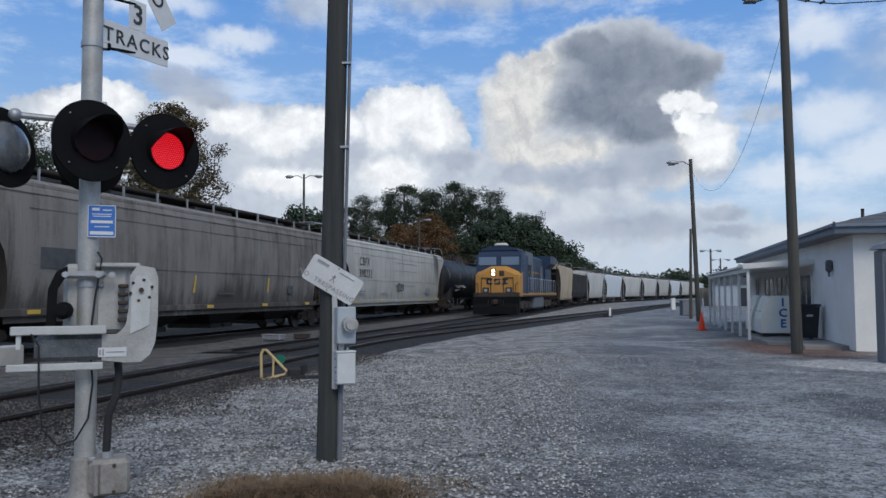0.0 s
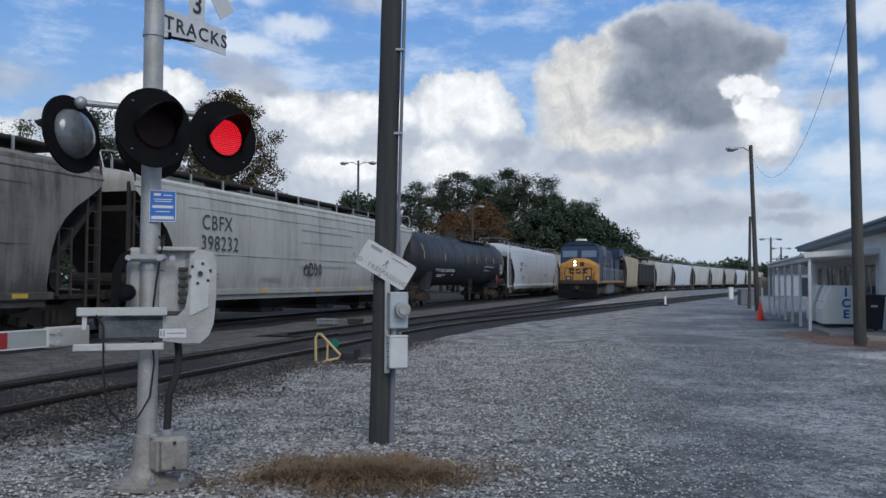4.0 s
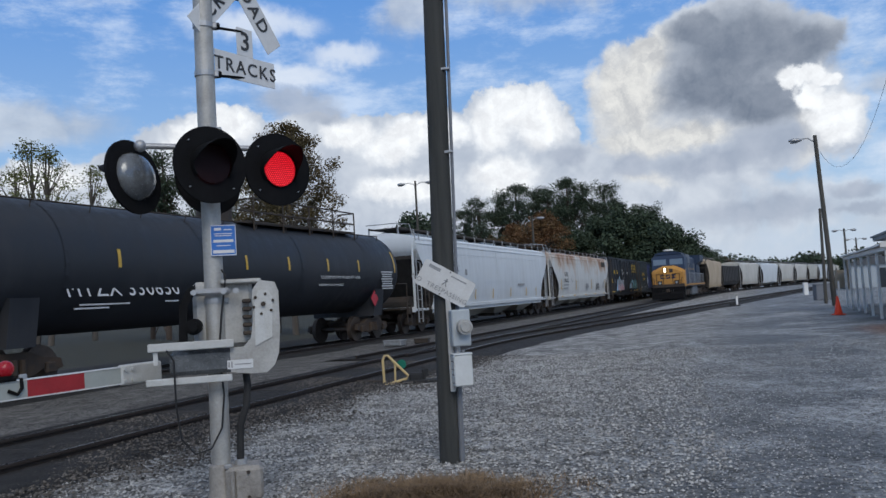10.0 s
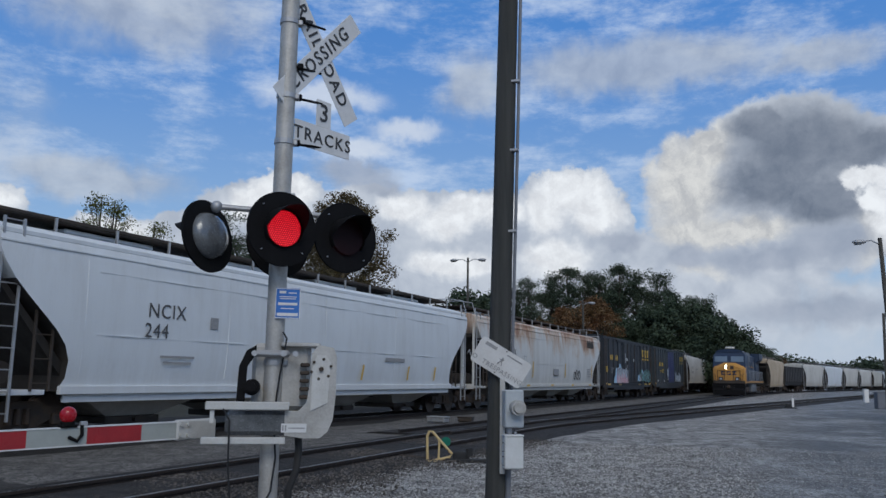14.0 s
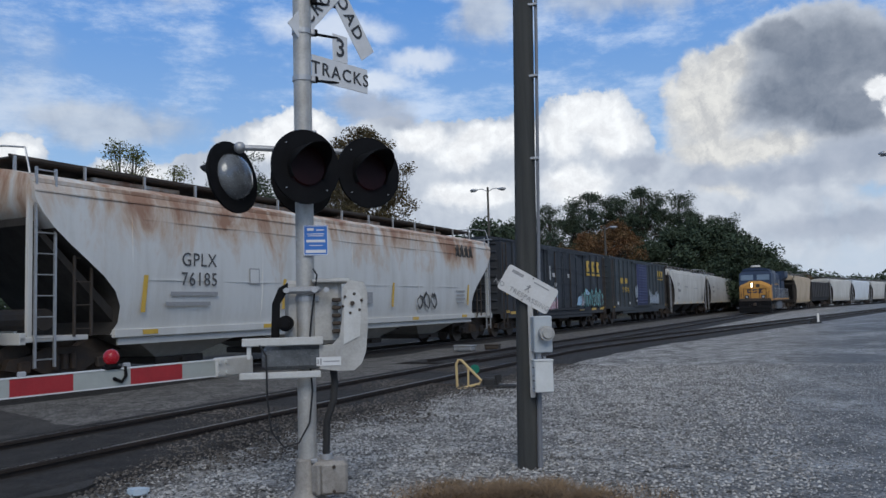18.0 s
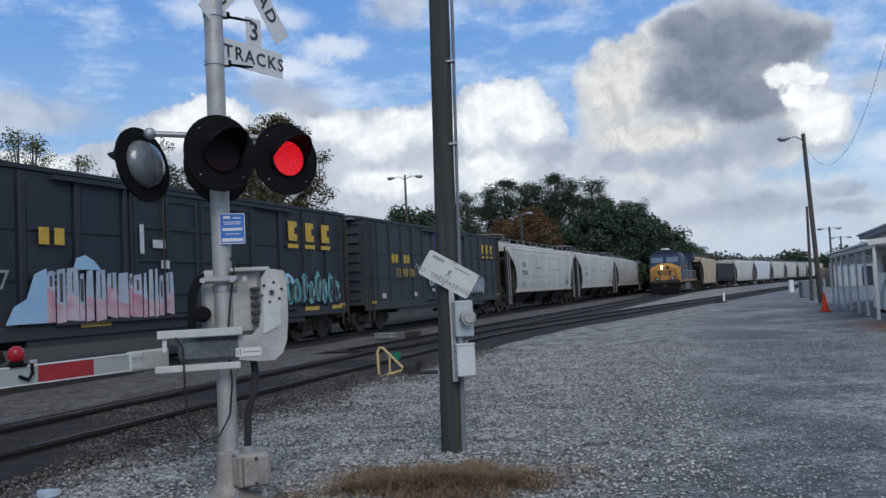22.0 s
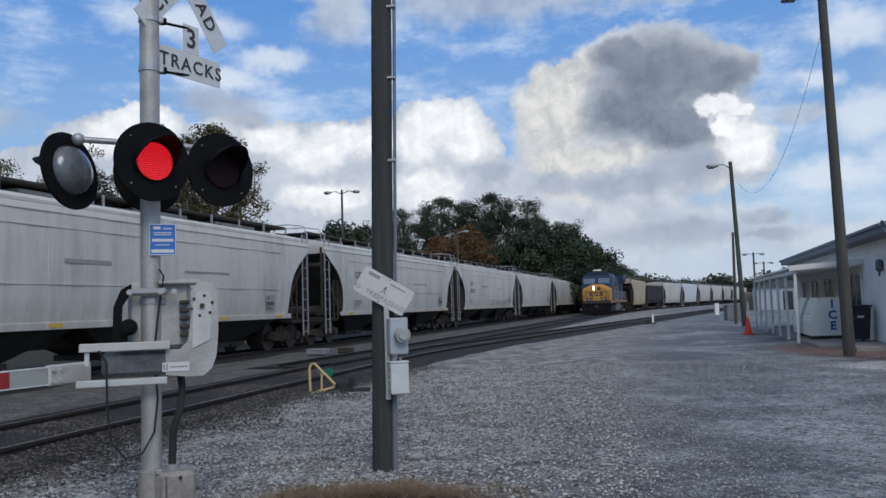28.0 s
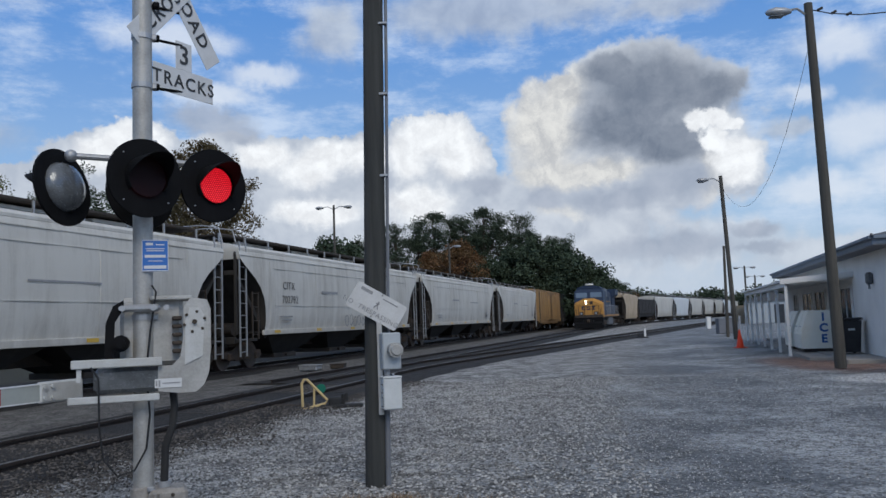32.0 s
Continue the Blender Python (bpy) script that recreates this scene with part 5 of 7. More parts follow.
    for y in (-0.5, -0.3, 0.3, 0.5):
        add_tube(bm, [(0.0, y, 0.95), (-0.12, y, 0.6), (-0.05, y * 0.8, 0.45)], 0.025, 5)
    part("air_hoses", bm, M["black_rubber"], car)
    return car


def gondola_car(L):
    car = thing("gondola_car", Matrix(), "low black open gondola car", "gondola car", "cars behind the locomotive")
    h = L / 2 - 0.6
    bm = bmesh.new()
    add_prism(bm, [(-1.2, 0.95), (1.2, 0.95), (1.5, 1.5), (1.5, 3.6), (1.42, 3.6), (1.42, 1.6), (-1.42, 1.6), (-1.42, 3.6), (-1.5, 3.6), (-1.5, 1.5)], "x", -h, h)
    part("body", bm, M["gondola"], car)
    for i in range(11):
        for y in (-1.53, 1.53):
            bm = bmesh.new()
            add_box(bm, ((i / 10 * 2 - 1) * (h - 0.1), y, 2.5), (0.14, 0.08, 2.2))
            part("side_post", bm, M["gondola"], car)
    for sg in (-1, 1):
        bm = bmesh.new()
        add_box(bm, (sg * h, 0, 2.3), (0.08, 2.9, 2.6))
        part("end_wall", bm, M["gondola"], car)
        add_truck(car, sg * (h - 1.5))
    couplers(car, L / 2)
    return car


# ---- crossing signal ----
MAST = pose(-2.335, 5.60, 0, 0, 0, 24)
LAMPS = []


def signal_head(sig, x, y, z, turn, front, label):
    """A round black background with a hooded lamp; front: the lamp looks towards the camera's side."""
    g = part("background", bm_of(lambda bm: add_cyl(bm, (0, -0.01, 0), (0, 0.01, 0), 0.285, n=40)), M["black"], sig, label, m=pose(x, y, z, 0 if front else 8, 0, turn))
    hood = bmesh.new()
    n = 22
    ring_a, ring_b, ring_c, ring_d = [], [], [], []
    for k in range(n + 1):
        a = radians(-35 + 250 * k / n)
        ln = 0.06 + 0.21 * max(0.0, math.sin(a)) ** 0.9
        for lst, r, yy in ((ring_a, 0.160, -0.01), (ring_b, 0.156, -ln), (ring_c, 0.150, -ln), (ring_d, 0.153, -0.01)):
            lst.append(hood.verts.new((r * math.cos(a), yy, r * math.sin(a))))
    for p, q in ((ring_a, ring_b), (ring_b, ring_c), (ring_c, ring_d)):
        for k in range(n):
            hood.faces.new((p[k], p[k + 1], q[k + 1], q[k]))
    part("hood", hood, M["black"], g, "long black sun hood", smooth=True)
    shell = bmesh.new()
    rings = [[(r * math.cos(k * math.pi / 12), yy, r * math.sin(k * math.pi / 12)) for k in range(24)] for r, yy in ((0.185, 0.012), (0.180, 0.035), (0.155, 0.075), (0.09, 0.105), (0.02, 0.115))]
    add_loft(shell, rings)
    part("housing", shell, M["lens_back"] if not front else M["black"], g, "grey domed lamp housing", smooth=True)
    bolts = bmesh.new()
    for k in range(4):
        a = radians(45 + 90 * k)
        add_cyl(bolts, (0.24 * math.cos(a), -0.022, 0.24 * math.sin(a)), (0.24 * math.cos(a), -0.008, 0.24 * math.sin(a)), 0.005, n=6)
    tagged(part("bolts", bolts, M["galv"], g), kind="stuff")
    if front:
        # a lamp unit that turns in its housing: lit board on one face, dark lens on the other
        unit = part("lamp_unit", bm_of(lambda bm: add_cyl(bm, (0, -0.004, 0), (0, 0.004, 0), 0.140, n=28)), M["led_off"], g, "dark red lens")
        unit.matrix_basis = pose(0, -0.03, 0)
        part("lit_board", bm_of(lambda bm: add_cyl(bm, (0, -0.008, 0), (0, -0.0045, 0), 0.137, n=28)), M["led"], unit, "lit red board")
        dots = bmesh.new()
        for i in range(-9, 10):
            for j in range(-9, 10):
                px, pz = (i + 0.5 * (j % 2)) * 0.0175, j * 0.0155
                if px * px + pz * pz < 0.130 ** 2:
                    bmesh.ops.create_circle(dots, cap_ends=True, radius=0.0056, segments=6, matrix=Matrix.Translation((px, -0.0095, pz)) @ Matrix.Rotation(radians(90), 4, "X"))
        tagged(part("led_light", dots, M["led_dot"], unit, "points of red light"), kind="stuff")
        LAMPS.append(unit)


def crossing_signal():
    sig = thing("crossing_signal", MAST, "aluminium crossing signal mast with red flashing lamps and crossbuck", "crossing signal")
    part("mast", bm_of(lambda bm: add_cyl(bm, (0, 0, 0.36), (0, 0, 5.2), 0.071, n=28)), M["alu"], sig, smooth=True)
    for z in (1.60, 2.90, 3.34, 3.72, 4.35):
        part("clamp_band", bm_of(lambda bm: add_cyl(bm, (0, 0, z - 0.02), (0, 0, z + 0.02), 0.079, n=20), lambda bm: add_box(bm, (0.085, 0, z), (0.04, 0.06, 0.05), bevel=0.008)), M["galv"], sig)
    # base: junction box with flared feet
    oval = [(math.cos(k * math.pi / 14), math.sin(k * math.pi / 14)) for k in range(28)]
    base = part("base_casting", bm_of(lambda bm: add_loft(bm, [[(cx + rx * c, ry * q, z) for c, q in oval] for cx, rx, ry, z in ((0.04, 0.30, 0.21, 0.0), (0.04, 0.30, 0.21, 0.028), (0.03, 0.25, 0.18, 0.04), (0.0, 0.15, 0.13, 0.075), (0.0, 0.105, 0.105, 0.14), (0.0, 0.095, 0.095, 0.20), (0.0, 0.092, 0.092, 0.37), (0.0, 0.074, 0.074, 0.385))])), M["base_cast"], sig, "flared cast base of the mast", smooth=True)
    box = part("junction_box", bm_of(lambda bm: add_box(bm, (0.165, -0.02, 0.245), (0.27, 0.27, 0.25), bevel=0.03)), M["base_cast"], base, "cast junction box")
    part("box_door", bm_of(lambda bm: add_box(bm, (0.195, -0.162, 0.245), (0.19, 0.022, 0.22), bevel=0.01), lambda bm: add_cyl(bm, (0.08, -0.165, 0.14), (0.08, -0.165, 0.35), 0.017, n=10)), M["base_cast"], base)
    for z in (0.155, 0.335):
        part("door_bolt", bm_of(lambda bm: add_cyl(bm, (0.195, -0.19, z), (0.195, -0.168, z), 0.014, n=6)), M["steel_dark"], base)
    part("hose_collar", bm_of(lambda bm: add_cyl(bm, (0.14, -0.02, 0.36), (0.14, -0.02, 0.41), 0.048, n=16), lambda bm: add_box(bm, (0.05, -0.10, 0.375), (0.05, 0.05, 0.035), bevel=0.008)), M["galv"], base)
    for x, y in ((-0.19, -0.08), (0.05, -0.17), (0.25, -0.12)):
        part("anchor_bolt", bm_of(lambda bm: add_cyl(bm, (x, y, 0.02), (x, y, 0.11), 0.014, n=8), lambda bm: add_cyl(bm, (x, y, 0.045), (x, y, 0.07), 0.027, n=6)), M["galv"], base)
    # lamps on the cross arm
    part("cross_arm", bm_of(lambda bm: add_tube(bm, [(-0.49, 0.0, 2.79), (0.0, 0.095, 2.79), (0.53, 0.20, 2.79)], 0.024, 10)), M["galv"], sig)
    for x, ye in ((-0.49, 0.0), (0.53, 0.20)):
        part("arm_elbow", bm_of(lambda bm: bmesh.ops.create_uvsphere(bm, u_segments=14, v_segments=10, radius=0.046, matrix=Matrix.Translation((x, ye, 2.79)))), M["galv"], sig, smooth=True)
    signal_head(sig, 0.02, -0.24, 2.595, 28, True, "round black background of the inner lamp")
    signal_head(sig, 0.515, 0.06, 2.60, 28, True, "round black background of the outer lamp")
    signal_head(sig, -0.545, 0.0, 2.555, 236, False, "back of a lamp for the other side")
    signal_head(sig, -0.02, 0.32, 2.57, 212, False, "back of a lamp for the other side")
    # crossbuck and track count plate, turned towards the street
    plate = pose(0.05, 0.0, 0, 0, 0, 41)
    for words, ang, x, z in (("RAILROAD", -53, 0.30, 4.165), ("CROSSING", 48, 0.265, 4.14)):
        b = part("crossbuck_blade", bm_of(lambda bm: add_box(bm, (0, 0, 0), (1.22, 0.006, 0.185), bevel=0.002)), M["white_sign"], sig, "white crossbuck blade", m=plate @ pose(x, -0.004 if ang > 0 else 0.006, z, 0, -ang, 0))
        part("letters", lettering(words, 0.158, M["sign_black"], 1.25, 0.002), None, b, m=pose(0, -0.006, 0))
    t = part("track_count_plate", bm_of(lambda bm: add_box(bm, (0, 0, 3.452), (0.62, 0.006, 0.212), bevel=0.002), lambda bm: add_box(bm, (0.0, 0, 3.672), (0.165, 0.006, 0.228), bevel=0.002)), M["white_sign"], sig, "white plate that counts the tracks", m=plate @ pose(0.35, 0.01, 0))
    part("letters", lettering("TRACKS", 0.150, M["sign_black"], 1.22, 0.001), None, t, m=pose(0, -0.006, 3.45))
    part("numeral", lettering("3", 0.215, M["sign_black"], 1.0, 0.002), None, t, m=pose(0, -0.006, 3.67))
    for z in (3.74, 3.36, 4.0, 4.4):
        part("sign_bracket", bm_of(lambda bm: add_tube(bm, [(0.07, 0.0, z - 0.02), (0.12, 0.04, z - 0.02), (0.29, 0.23, z + 0.02)], 0.011, 6), lambda bm: add_box(bm, (0.10, 0.0, z - 0.02), (0.05, 0.05, 0.05), bevel=0.01)), M["black"], sig)
    # blue notice
    bl = part("blue_notice", bm_of(lambda bm: add_box(bm, (0.085, -0.085, 2.048), (0.185, 0.005, 0.235), bevel=0.002)), M["sign_blue"], sig, "small blue enamel notice")
    w = bmesh.new()
    for x, z, ww, h in ((0.085, 2.16, 0.18, 0.006), (0.085, 1.936, 0.18, 0.006), (-0.005, 2.048, 0.005, 0.22), (0.175, 2.048, 0.005, 0.22), (0.045, 2.133, 0.05, 0.020), (0.12, 2.128, 0.06, 0.008), (0.085, 2.098, 0.13, 0.006), (0.085, 2.083, 0.12, 0.006), (0.085, 2.043, 0.145, 0.020), (0.085, 2.008, 0.10, 0.006), (0.085, 1.963, 0.155, 0.024)):
        add_box(w, (x, -0.0895, z), (ww, 0.002, h))
    tagged(part("white_print", w, M["white_sign"], bl), kind="stuff")
    # gate mechanism
    mech = part("gate_mechanism", bm_of(lambda bm: add_box(bm, (0.06, 0.12, 1.495), (0.44, 0.26, 0.50), bevel=0.03)), M["alu"], sig, "cast aluminium gate mechanism")
    part("mechanism_lid", bm_of(lambda bm: add_box(bm, (0.20, 0.06, 1.735), (0.30, 0.30, 0.035), bevel=0.01)), M["alu"], mech)
    plate_pts = [(0.24, 1.045), (0.36, 1.045), (0.42, 1.095), (0.455, 1.185), (0.47, 1.365), (0.47, 1.645), (0.445, 1.715), (0.33, 1.735), (0.28, 1.665), (0.275, 1.445), (0.255, 1.305), (0.20, 1.245), (0.10, 1.245), (0.10, 1.065)]
    arm = part("arm_support", bm_of(lambda bm: add_prism(bm, plate_pts, "y", -0.14, -0.10)), M["alu"], mech, "rounded arm support plate")
    hub = bmesh.new()
    add_cyl(hub, (0.355, -0.17, 1.555), (0.355, -0.13, 1.555), 0.018, n=10)
    for k in range(6):
        a = k * math.pi / 3 + 0.3
        add_cyl(hub, (0.355 + 0.075 * math.cos(a), -0.155, 1.555 + 0.075 * math.sin(a)), (0.355 + 0.075 * math.cos(a), -0.13, 1.555 + 0.075 * math.sin(a)), 0.012, n=6)
    tagged(part("hub_bolts", hub, M["steel_dark"], arm), kind="stuff")
    part("support_face", bm_of(lambda bm: add_prism(bm, [(0.285, 1.245), (0.41, 1.305), (0.425, 1.605), (0.39, 1.66), (0.32, 1.66), (0.29, 1.565)], "y", -0.150, -0.14)), M["alu_pale"], arm)
    part("paper_label", bm_of(lambda bm: add_box(bm, (0.17, -0.144, 1.12), (0.185, 0.004, 0.065))), M["white_sign"], arm, "small white label")
    lb = bmesh.new()
    for x, ww, h in ((0.09, 0.012, 0.04), (0.11, 0.012, 0.045), (0.19, 0.12, 0.008)):
        add_box(lb, (x, -0.1475, 1.12), (ww, 0.002, h))
    part("label_print", lb, M["sign_grey"], arm)
    part("upper_channel", bm_of(lambda bm: add_box(bm, (-0.17, -0.17, 1.28), (0.60, 0.05, 0.06), bevel=0.006), lambda bm: add_box(bm, (-0.42, -0.15, 1.215), (0.03, 0.04, 0.12))), M["alu_pale"], mech, "pale channel bar")
    part("lower_channel", bm_of(lambda bm: add_box(bm, (-0.19, -0.17, 1.03), (0.60, 0.05, 0.05), bevel=0.006)), M["alu_pale"], mech, "pale channel bar")
    part("drive_box", bm_of(lambda bm: add_box(bm, (-0.10, -0.06, 1.155), (0.46, 0.16, 0.18), bevel=0.03)), M["lens_back"], mech)
    part("drive_motor", bm_of(lambda bm: add_cyl(bm, (-0.15, -0.16, 1.415), (-0.15, 0.02, 1.415), 0.06, n=16), lambda bm: add_cyl(bm, (-0.15, -0.20, 1.415), (-0.15, -0.16, 1.415), 0.035, n=14)), M["black"], mech)
    part("counter_arm", bm_of(lambda bm: add_prism(bm, [(-0.26, 1.285), (-0.20, 1.285), (-0.19, 1.565), (-0.13, 1.665), (-0.13, 1.725), (-0.20, 1.685), (-0.25, 1.565)], "y", -0.12, -0.07)), M["black"], mech)
    part("clamp", bm_of(lambda bm: add_box(bm, (-0.03, -0.10, 1.665), (0.30, 0.05, 0.055), bevel=0.02), *[(lambda x: (lambda bm: add_cyl(bm, (x, -0.15, 1.665), (x, -0.10, 1.665), 0.022, n=8)))(x) for x in (-0.14, 0.07, 0.16)]), M["galv"], mech)
    part("inner_rib", bm_of(*[(lambda k: (lambda bm: add_box(bm, (0.235, -0.03, 1.345 + k * 0.06), (0.07, 0.16, 0.03), bevel=0.008)))(k) for k in range(5)]), M["steel_dark"], mech)
    part("hose", bm_of(lambda bm: add_tube(bm, [(0.20, 0.02, 1.12), (0.215, 0.0, 0.95), (0.20, -0.02, 0.80), (0.15, -0.03, 0.66), (0.14, -0.02, 0.40)], 0.028, 10)), M["black_rubber"], sig, "black corrugated hose")
    part("cable", bm_of(lambda bm: add_tube(bm, [(-0.34, -0.22, 1.26), (-0.29, -0.23, 1.18), (-0.285, -0.22, 0.85), (-0.26, -0.2, 0.62), (-0.17, -0.18, 0.50), (-0.06, -0.14, 0.52), (0.02, -0.10, 0.66), (0.045, -0.09, 0.9), (0.02, -0.085, 1.2), (0.05, -0.085, 1.5), (0.09, -0.085, 1.78), (0.06, -0.08, 1.83)], 0.0075, 6)), M["cable"], sig, "thin hanging cable")
    # gate arm, lowered across the street
    gate = thing("gate_arm", pose(-2.93, 5.50, 1.09, 0, 0.8, math.degrees(math.atan2(-0.9, -0.45))), "lowered crossing gate arm with red and pale stripes", "gate arm")
    part("arm", bm_of(lambda bm: add_box(bm, (3.6, 0, 0), (7.3, 0.028, 0.115), bevel=0.006), lambda bm: add_box(bm, (3.6, 0, 0.061), (7.3, 0.045, 0.008)), lambda bm: add_box(bm, (3.6, 0, -0.061), (7.3, 0.045, 0.008))), M["arm_white"], gate)
    part("arm_socket", bm_of(lambda bm: add_box(bm, (-0.02, 0, 0), (0.34, 0.06, 0.15), bevel=0.012), *[(lambda x, z: (lambda bm: add_cyl(bm, (x, -0.04, z), (x, 0.05, z), 0.014, n=8)))(x, z) for x in (0.06, 0.12) for z in (-0.04, 0.04)]), M["alu_pale"], gate)
    for i in range(16):
        for y in (-0.0165, 0.0165):
            part("stripe", bm_of(lambda bm: add_box(bm, (0.03 + 0.40 * i + 0.2, y, 0), (0.40, 0.004, 0.112))), M["pale_stripe"] if i % 2 == 0 else M["red_stripe"], gate)
    for x in (0.96, 3.6):
        lamp = part("arm_lamp", bm_of(lambda bm: add_cyl(bm, (x, 0, 0.075), (x, 0, 0.10), 0.045, n=12), lambda bm: add_box(bm, (x, 0, 0.07), (0.11, 0.06, 0.02))), M["black"], gate, "small lamp on the arm")
        part("lamp_globe", bm_of(lambda bm: bmesh.ops.create_uvsphere(bm, u_segments=14, v_segments=10, radius=0.055, matrix=Matrix.Translation((x, 0, 0.145)))), M["globe"], lamp, "red globe", smooth=True)
        part("lamp_strap", bm_of(lambda bm: add_tube(bm, [(x - 0.09, 0.02, 0.075), (x - 0.09, 0.03, 0.01), (x - 0.06, 0.03, -0.03), (x + 0.0, 0.03, 0.0)], 0.012, 6)), M["black"], gate)
    for x in (0.85, 1.55, 2.1):
        part("clip", bm_of(lambda bm: add_box(bm, (x, 0, 0.08), (0.05, 0.03, 0.035), bevel=0.006)), M["galv"], gate)


# ---- pole with notice and meter ----
def utility_pole():
    p = thing("utility_pole", pose(-0.94, 7.45, 0), "dark creosoted wooden pole with meter boxes", "utility pole")
    rings = []
    for i in range(24):
        z = -0.05 + i * 0.5
        r = 0.105 - 0.0016 * z
        rings.append([(0.021 * z + (r + 0.004 * noise.noise((k * 0.9, z * 0.7, 2.0))) * math.cos(k * math.pi / 10), (r + 0.004 * noise.noise((k * 1.3, z * 0.5, 7.0))) * math.sin(k * math.pi / 10), z) for k in range(20)])
    bm = bmesh.new()
    add_loft(bm, rings)
    part("shaft", bm, M["pole_wood"], p, smooth=True)
    part("conduit", bm_of(lambda bm: add_tube(bm, [(0.118, -0.05, 0.0), (0.13, -0.05, 0.7)], 0.026, 10), lambda bm: add_tube(bm, [(0.155, -0.04, 1.35), (0.215, -0.03, 4.0), (0.32, -0.02, 9.5)], 0.016, 8)), M["box_grey2"], p, "grey metal conduit")
    for z in (2.9, 3.7, 4.4):
        part("conduit_strap", bm_of(lambda bm: add_box(bm, (0.10 + 0.021 * z, -0.05, z), (0.09, 0.05, 0.025), bevel=0.004)), M["galv"], p)
    part("backboard", bm_of(lambda bm: add_box(bm, (0.085, -0.115, 1.08), (0.045, 0.04, 0.86), bevel=0.003)), M["board"], p, "narrow painted board")
    me = part("meter_box", bm_of(lambda bm: add_box(bm, (0.185, -0.15, 1.235), (0.175, 0.13, 0.335), pose(0, 0, 0, 0, 0, 24), bevel=0.01)), M["box_grey"], p, "grey meter socket box")
    part("meter", bm_of(lambda bm: add_cyl(bm, (0.225, -0.20, 1.245), (0.262, -0.28, 1.245), 0.068, n=24), lambda bm: add_cyl(bm, (0.262, -0.28, 1.245), (0.270, -0.298, 1.245), 0.058, 0.045, n=24)), M["alu"], me, "round meter cover", smooth=True)
    part("pipe_joint", bm_of(lambda bm: add_cyl(bm, (0.15, -0.14, 0.98), (0.15, -0.14, 1.08), 0.028, n=12), lambda bm: add_cyl(bm, (0.21, -0.16, 0.99), (0.21, -0.16, 1.03), 0.012, n=8)), M["galv"], p)
    br = part("breaker_box", bm_of(lambda bm: add_box(bm, (0.185, -0.155, 0.845), (0.175, 0.12, 0.285), pose(0, 0, 0, 0, 0, 24), bevel=0.01)), M["box_white"], p, "pale breaker box")
    part("latch", bm_of(*[(lambda z: (lambda bm: add_tube(bm, [(0.105, -0.225, z - 0.04), (0.125, -0.228, z - 0.045), (0.125, -0.228, z + 0.03), (0.105, -0.225, z + 0.035)], 0.005, 5)))(z) for z in (0.78, 0.90)]), M["steel_dark"], br)
    part("lid", bm_of(lambda bm: add_box(bm, (0.185, -0.155, 0.995), (0.185, 0.13, 0.018), pose(0, 0, 0, 0, 0, 24), bevel=0.006)), M["box_white"], br)
    # notice, nailed on askew
    s = thing("trespass_notice", pose(-0.87, 7.315, 1.655, 0, 31, 6), "faded white notice plate hanging askew on the pole", "notice")
    pts = []
    for cx, cz, a0 in ((0.235, 0.10, 0), (-0.235, 0.10, 90), (-0.235, -0.10, 180), (0.235, -0.10, 270)):
        for k in range(5):
            a = radians(a0 + k * 22.5)
            pts.append((cx + 0.028 * math.cos(a), cz + 0.028 * math.sin(a)))
    part("plate", bm_of(lambda bm: add_prism(bm, pts, "y", -0.003, 0.003)), M["sign_faded"], s)
    part("word", lettering("NO", 0.062, M["sign_grey"], 1.15), None, s, m=pose(-0.262, -0.006, -0.075))
    part("word", lettering("TRESPASSING", 0.062, M["sign_grey"], 1.15), None, s, m=pose(0.055, -0.006, -0.075))
    part("pictogram", bm_of(lambda bm: add_tube(bm, [(-0.02, -0.005, -0.025), (0.0, -0.005, 0.015), (0.022, -0.005, -0.025)], 0.006, 5), lambda bm: add_tube(bm, [(0.0, -0.005, 0.045), (0.0, -0.005, 0.01)], 0.008, 5), lambda bm: add_tube(bm, [(-0.022, -0.005, 0.02), (0.02, -0.005, 0.028)], 0.004, 5)), M["sign_grey"], s, "small faded figure mark")
    part("emblem_bar", bm_of(lambda bm: add_box(bm, (-0.15, -0.004, 0.085), (0.12, 0.003, 0.03)), lambda bm: add_box(bm, (0.10, -0.004, 0.085), (0.16, 0.003, 0.012))), M["sign_grey"], s)
    tagged(bpy.data.objects["emblem_bar"], kind="stuff")
    for x, z in ((0.0, 0.112), (0.0, -0.112)):
        part("nail", bm_of(lambda bm: add_cyl(bm, (x, -0.008, z), (x, 0.03, z), 0.007, n=8)), M["steel_dark"], s)


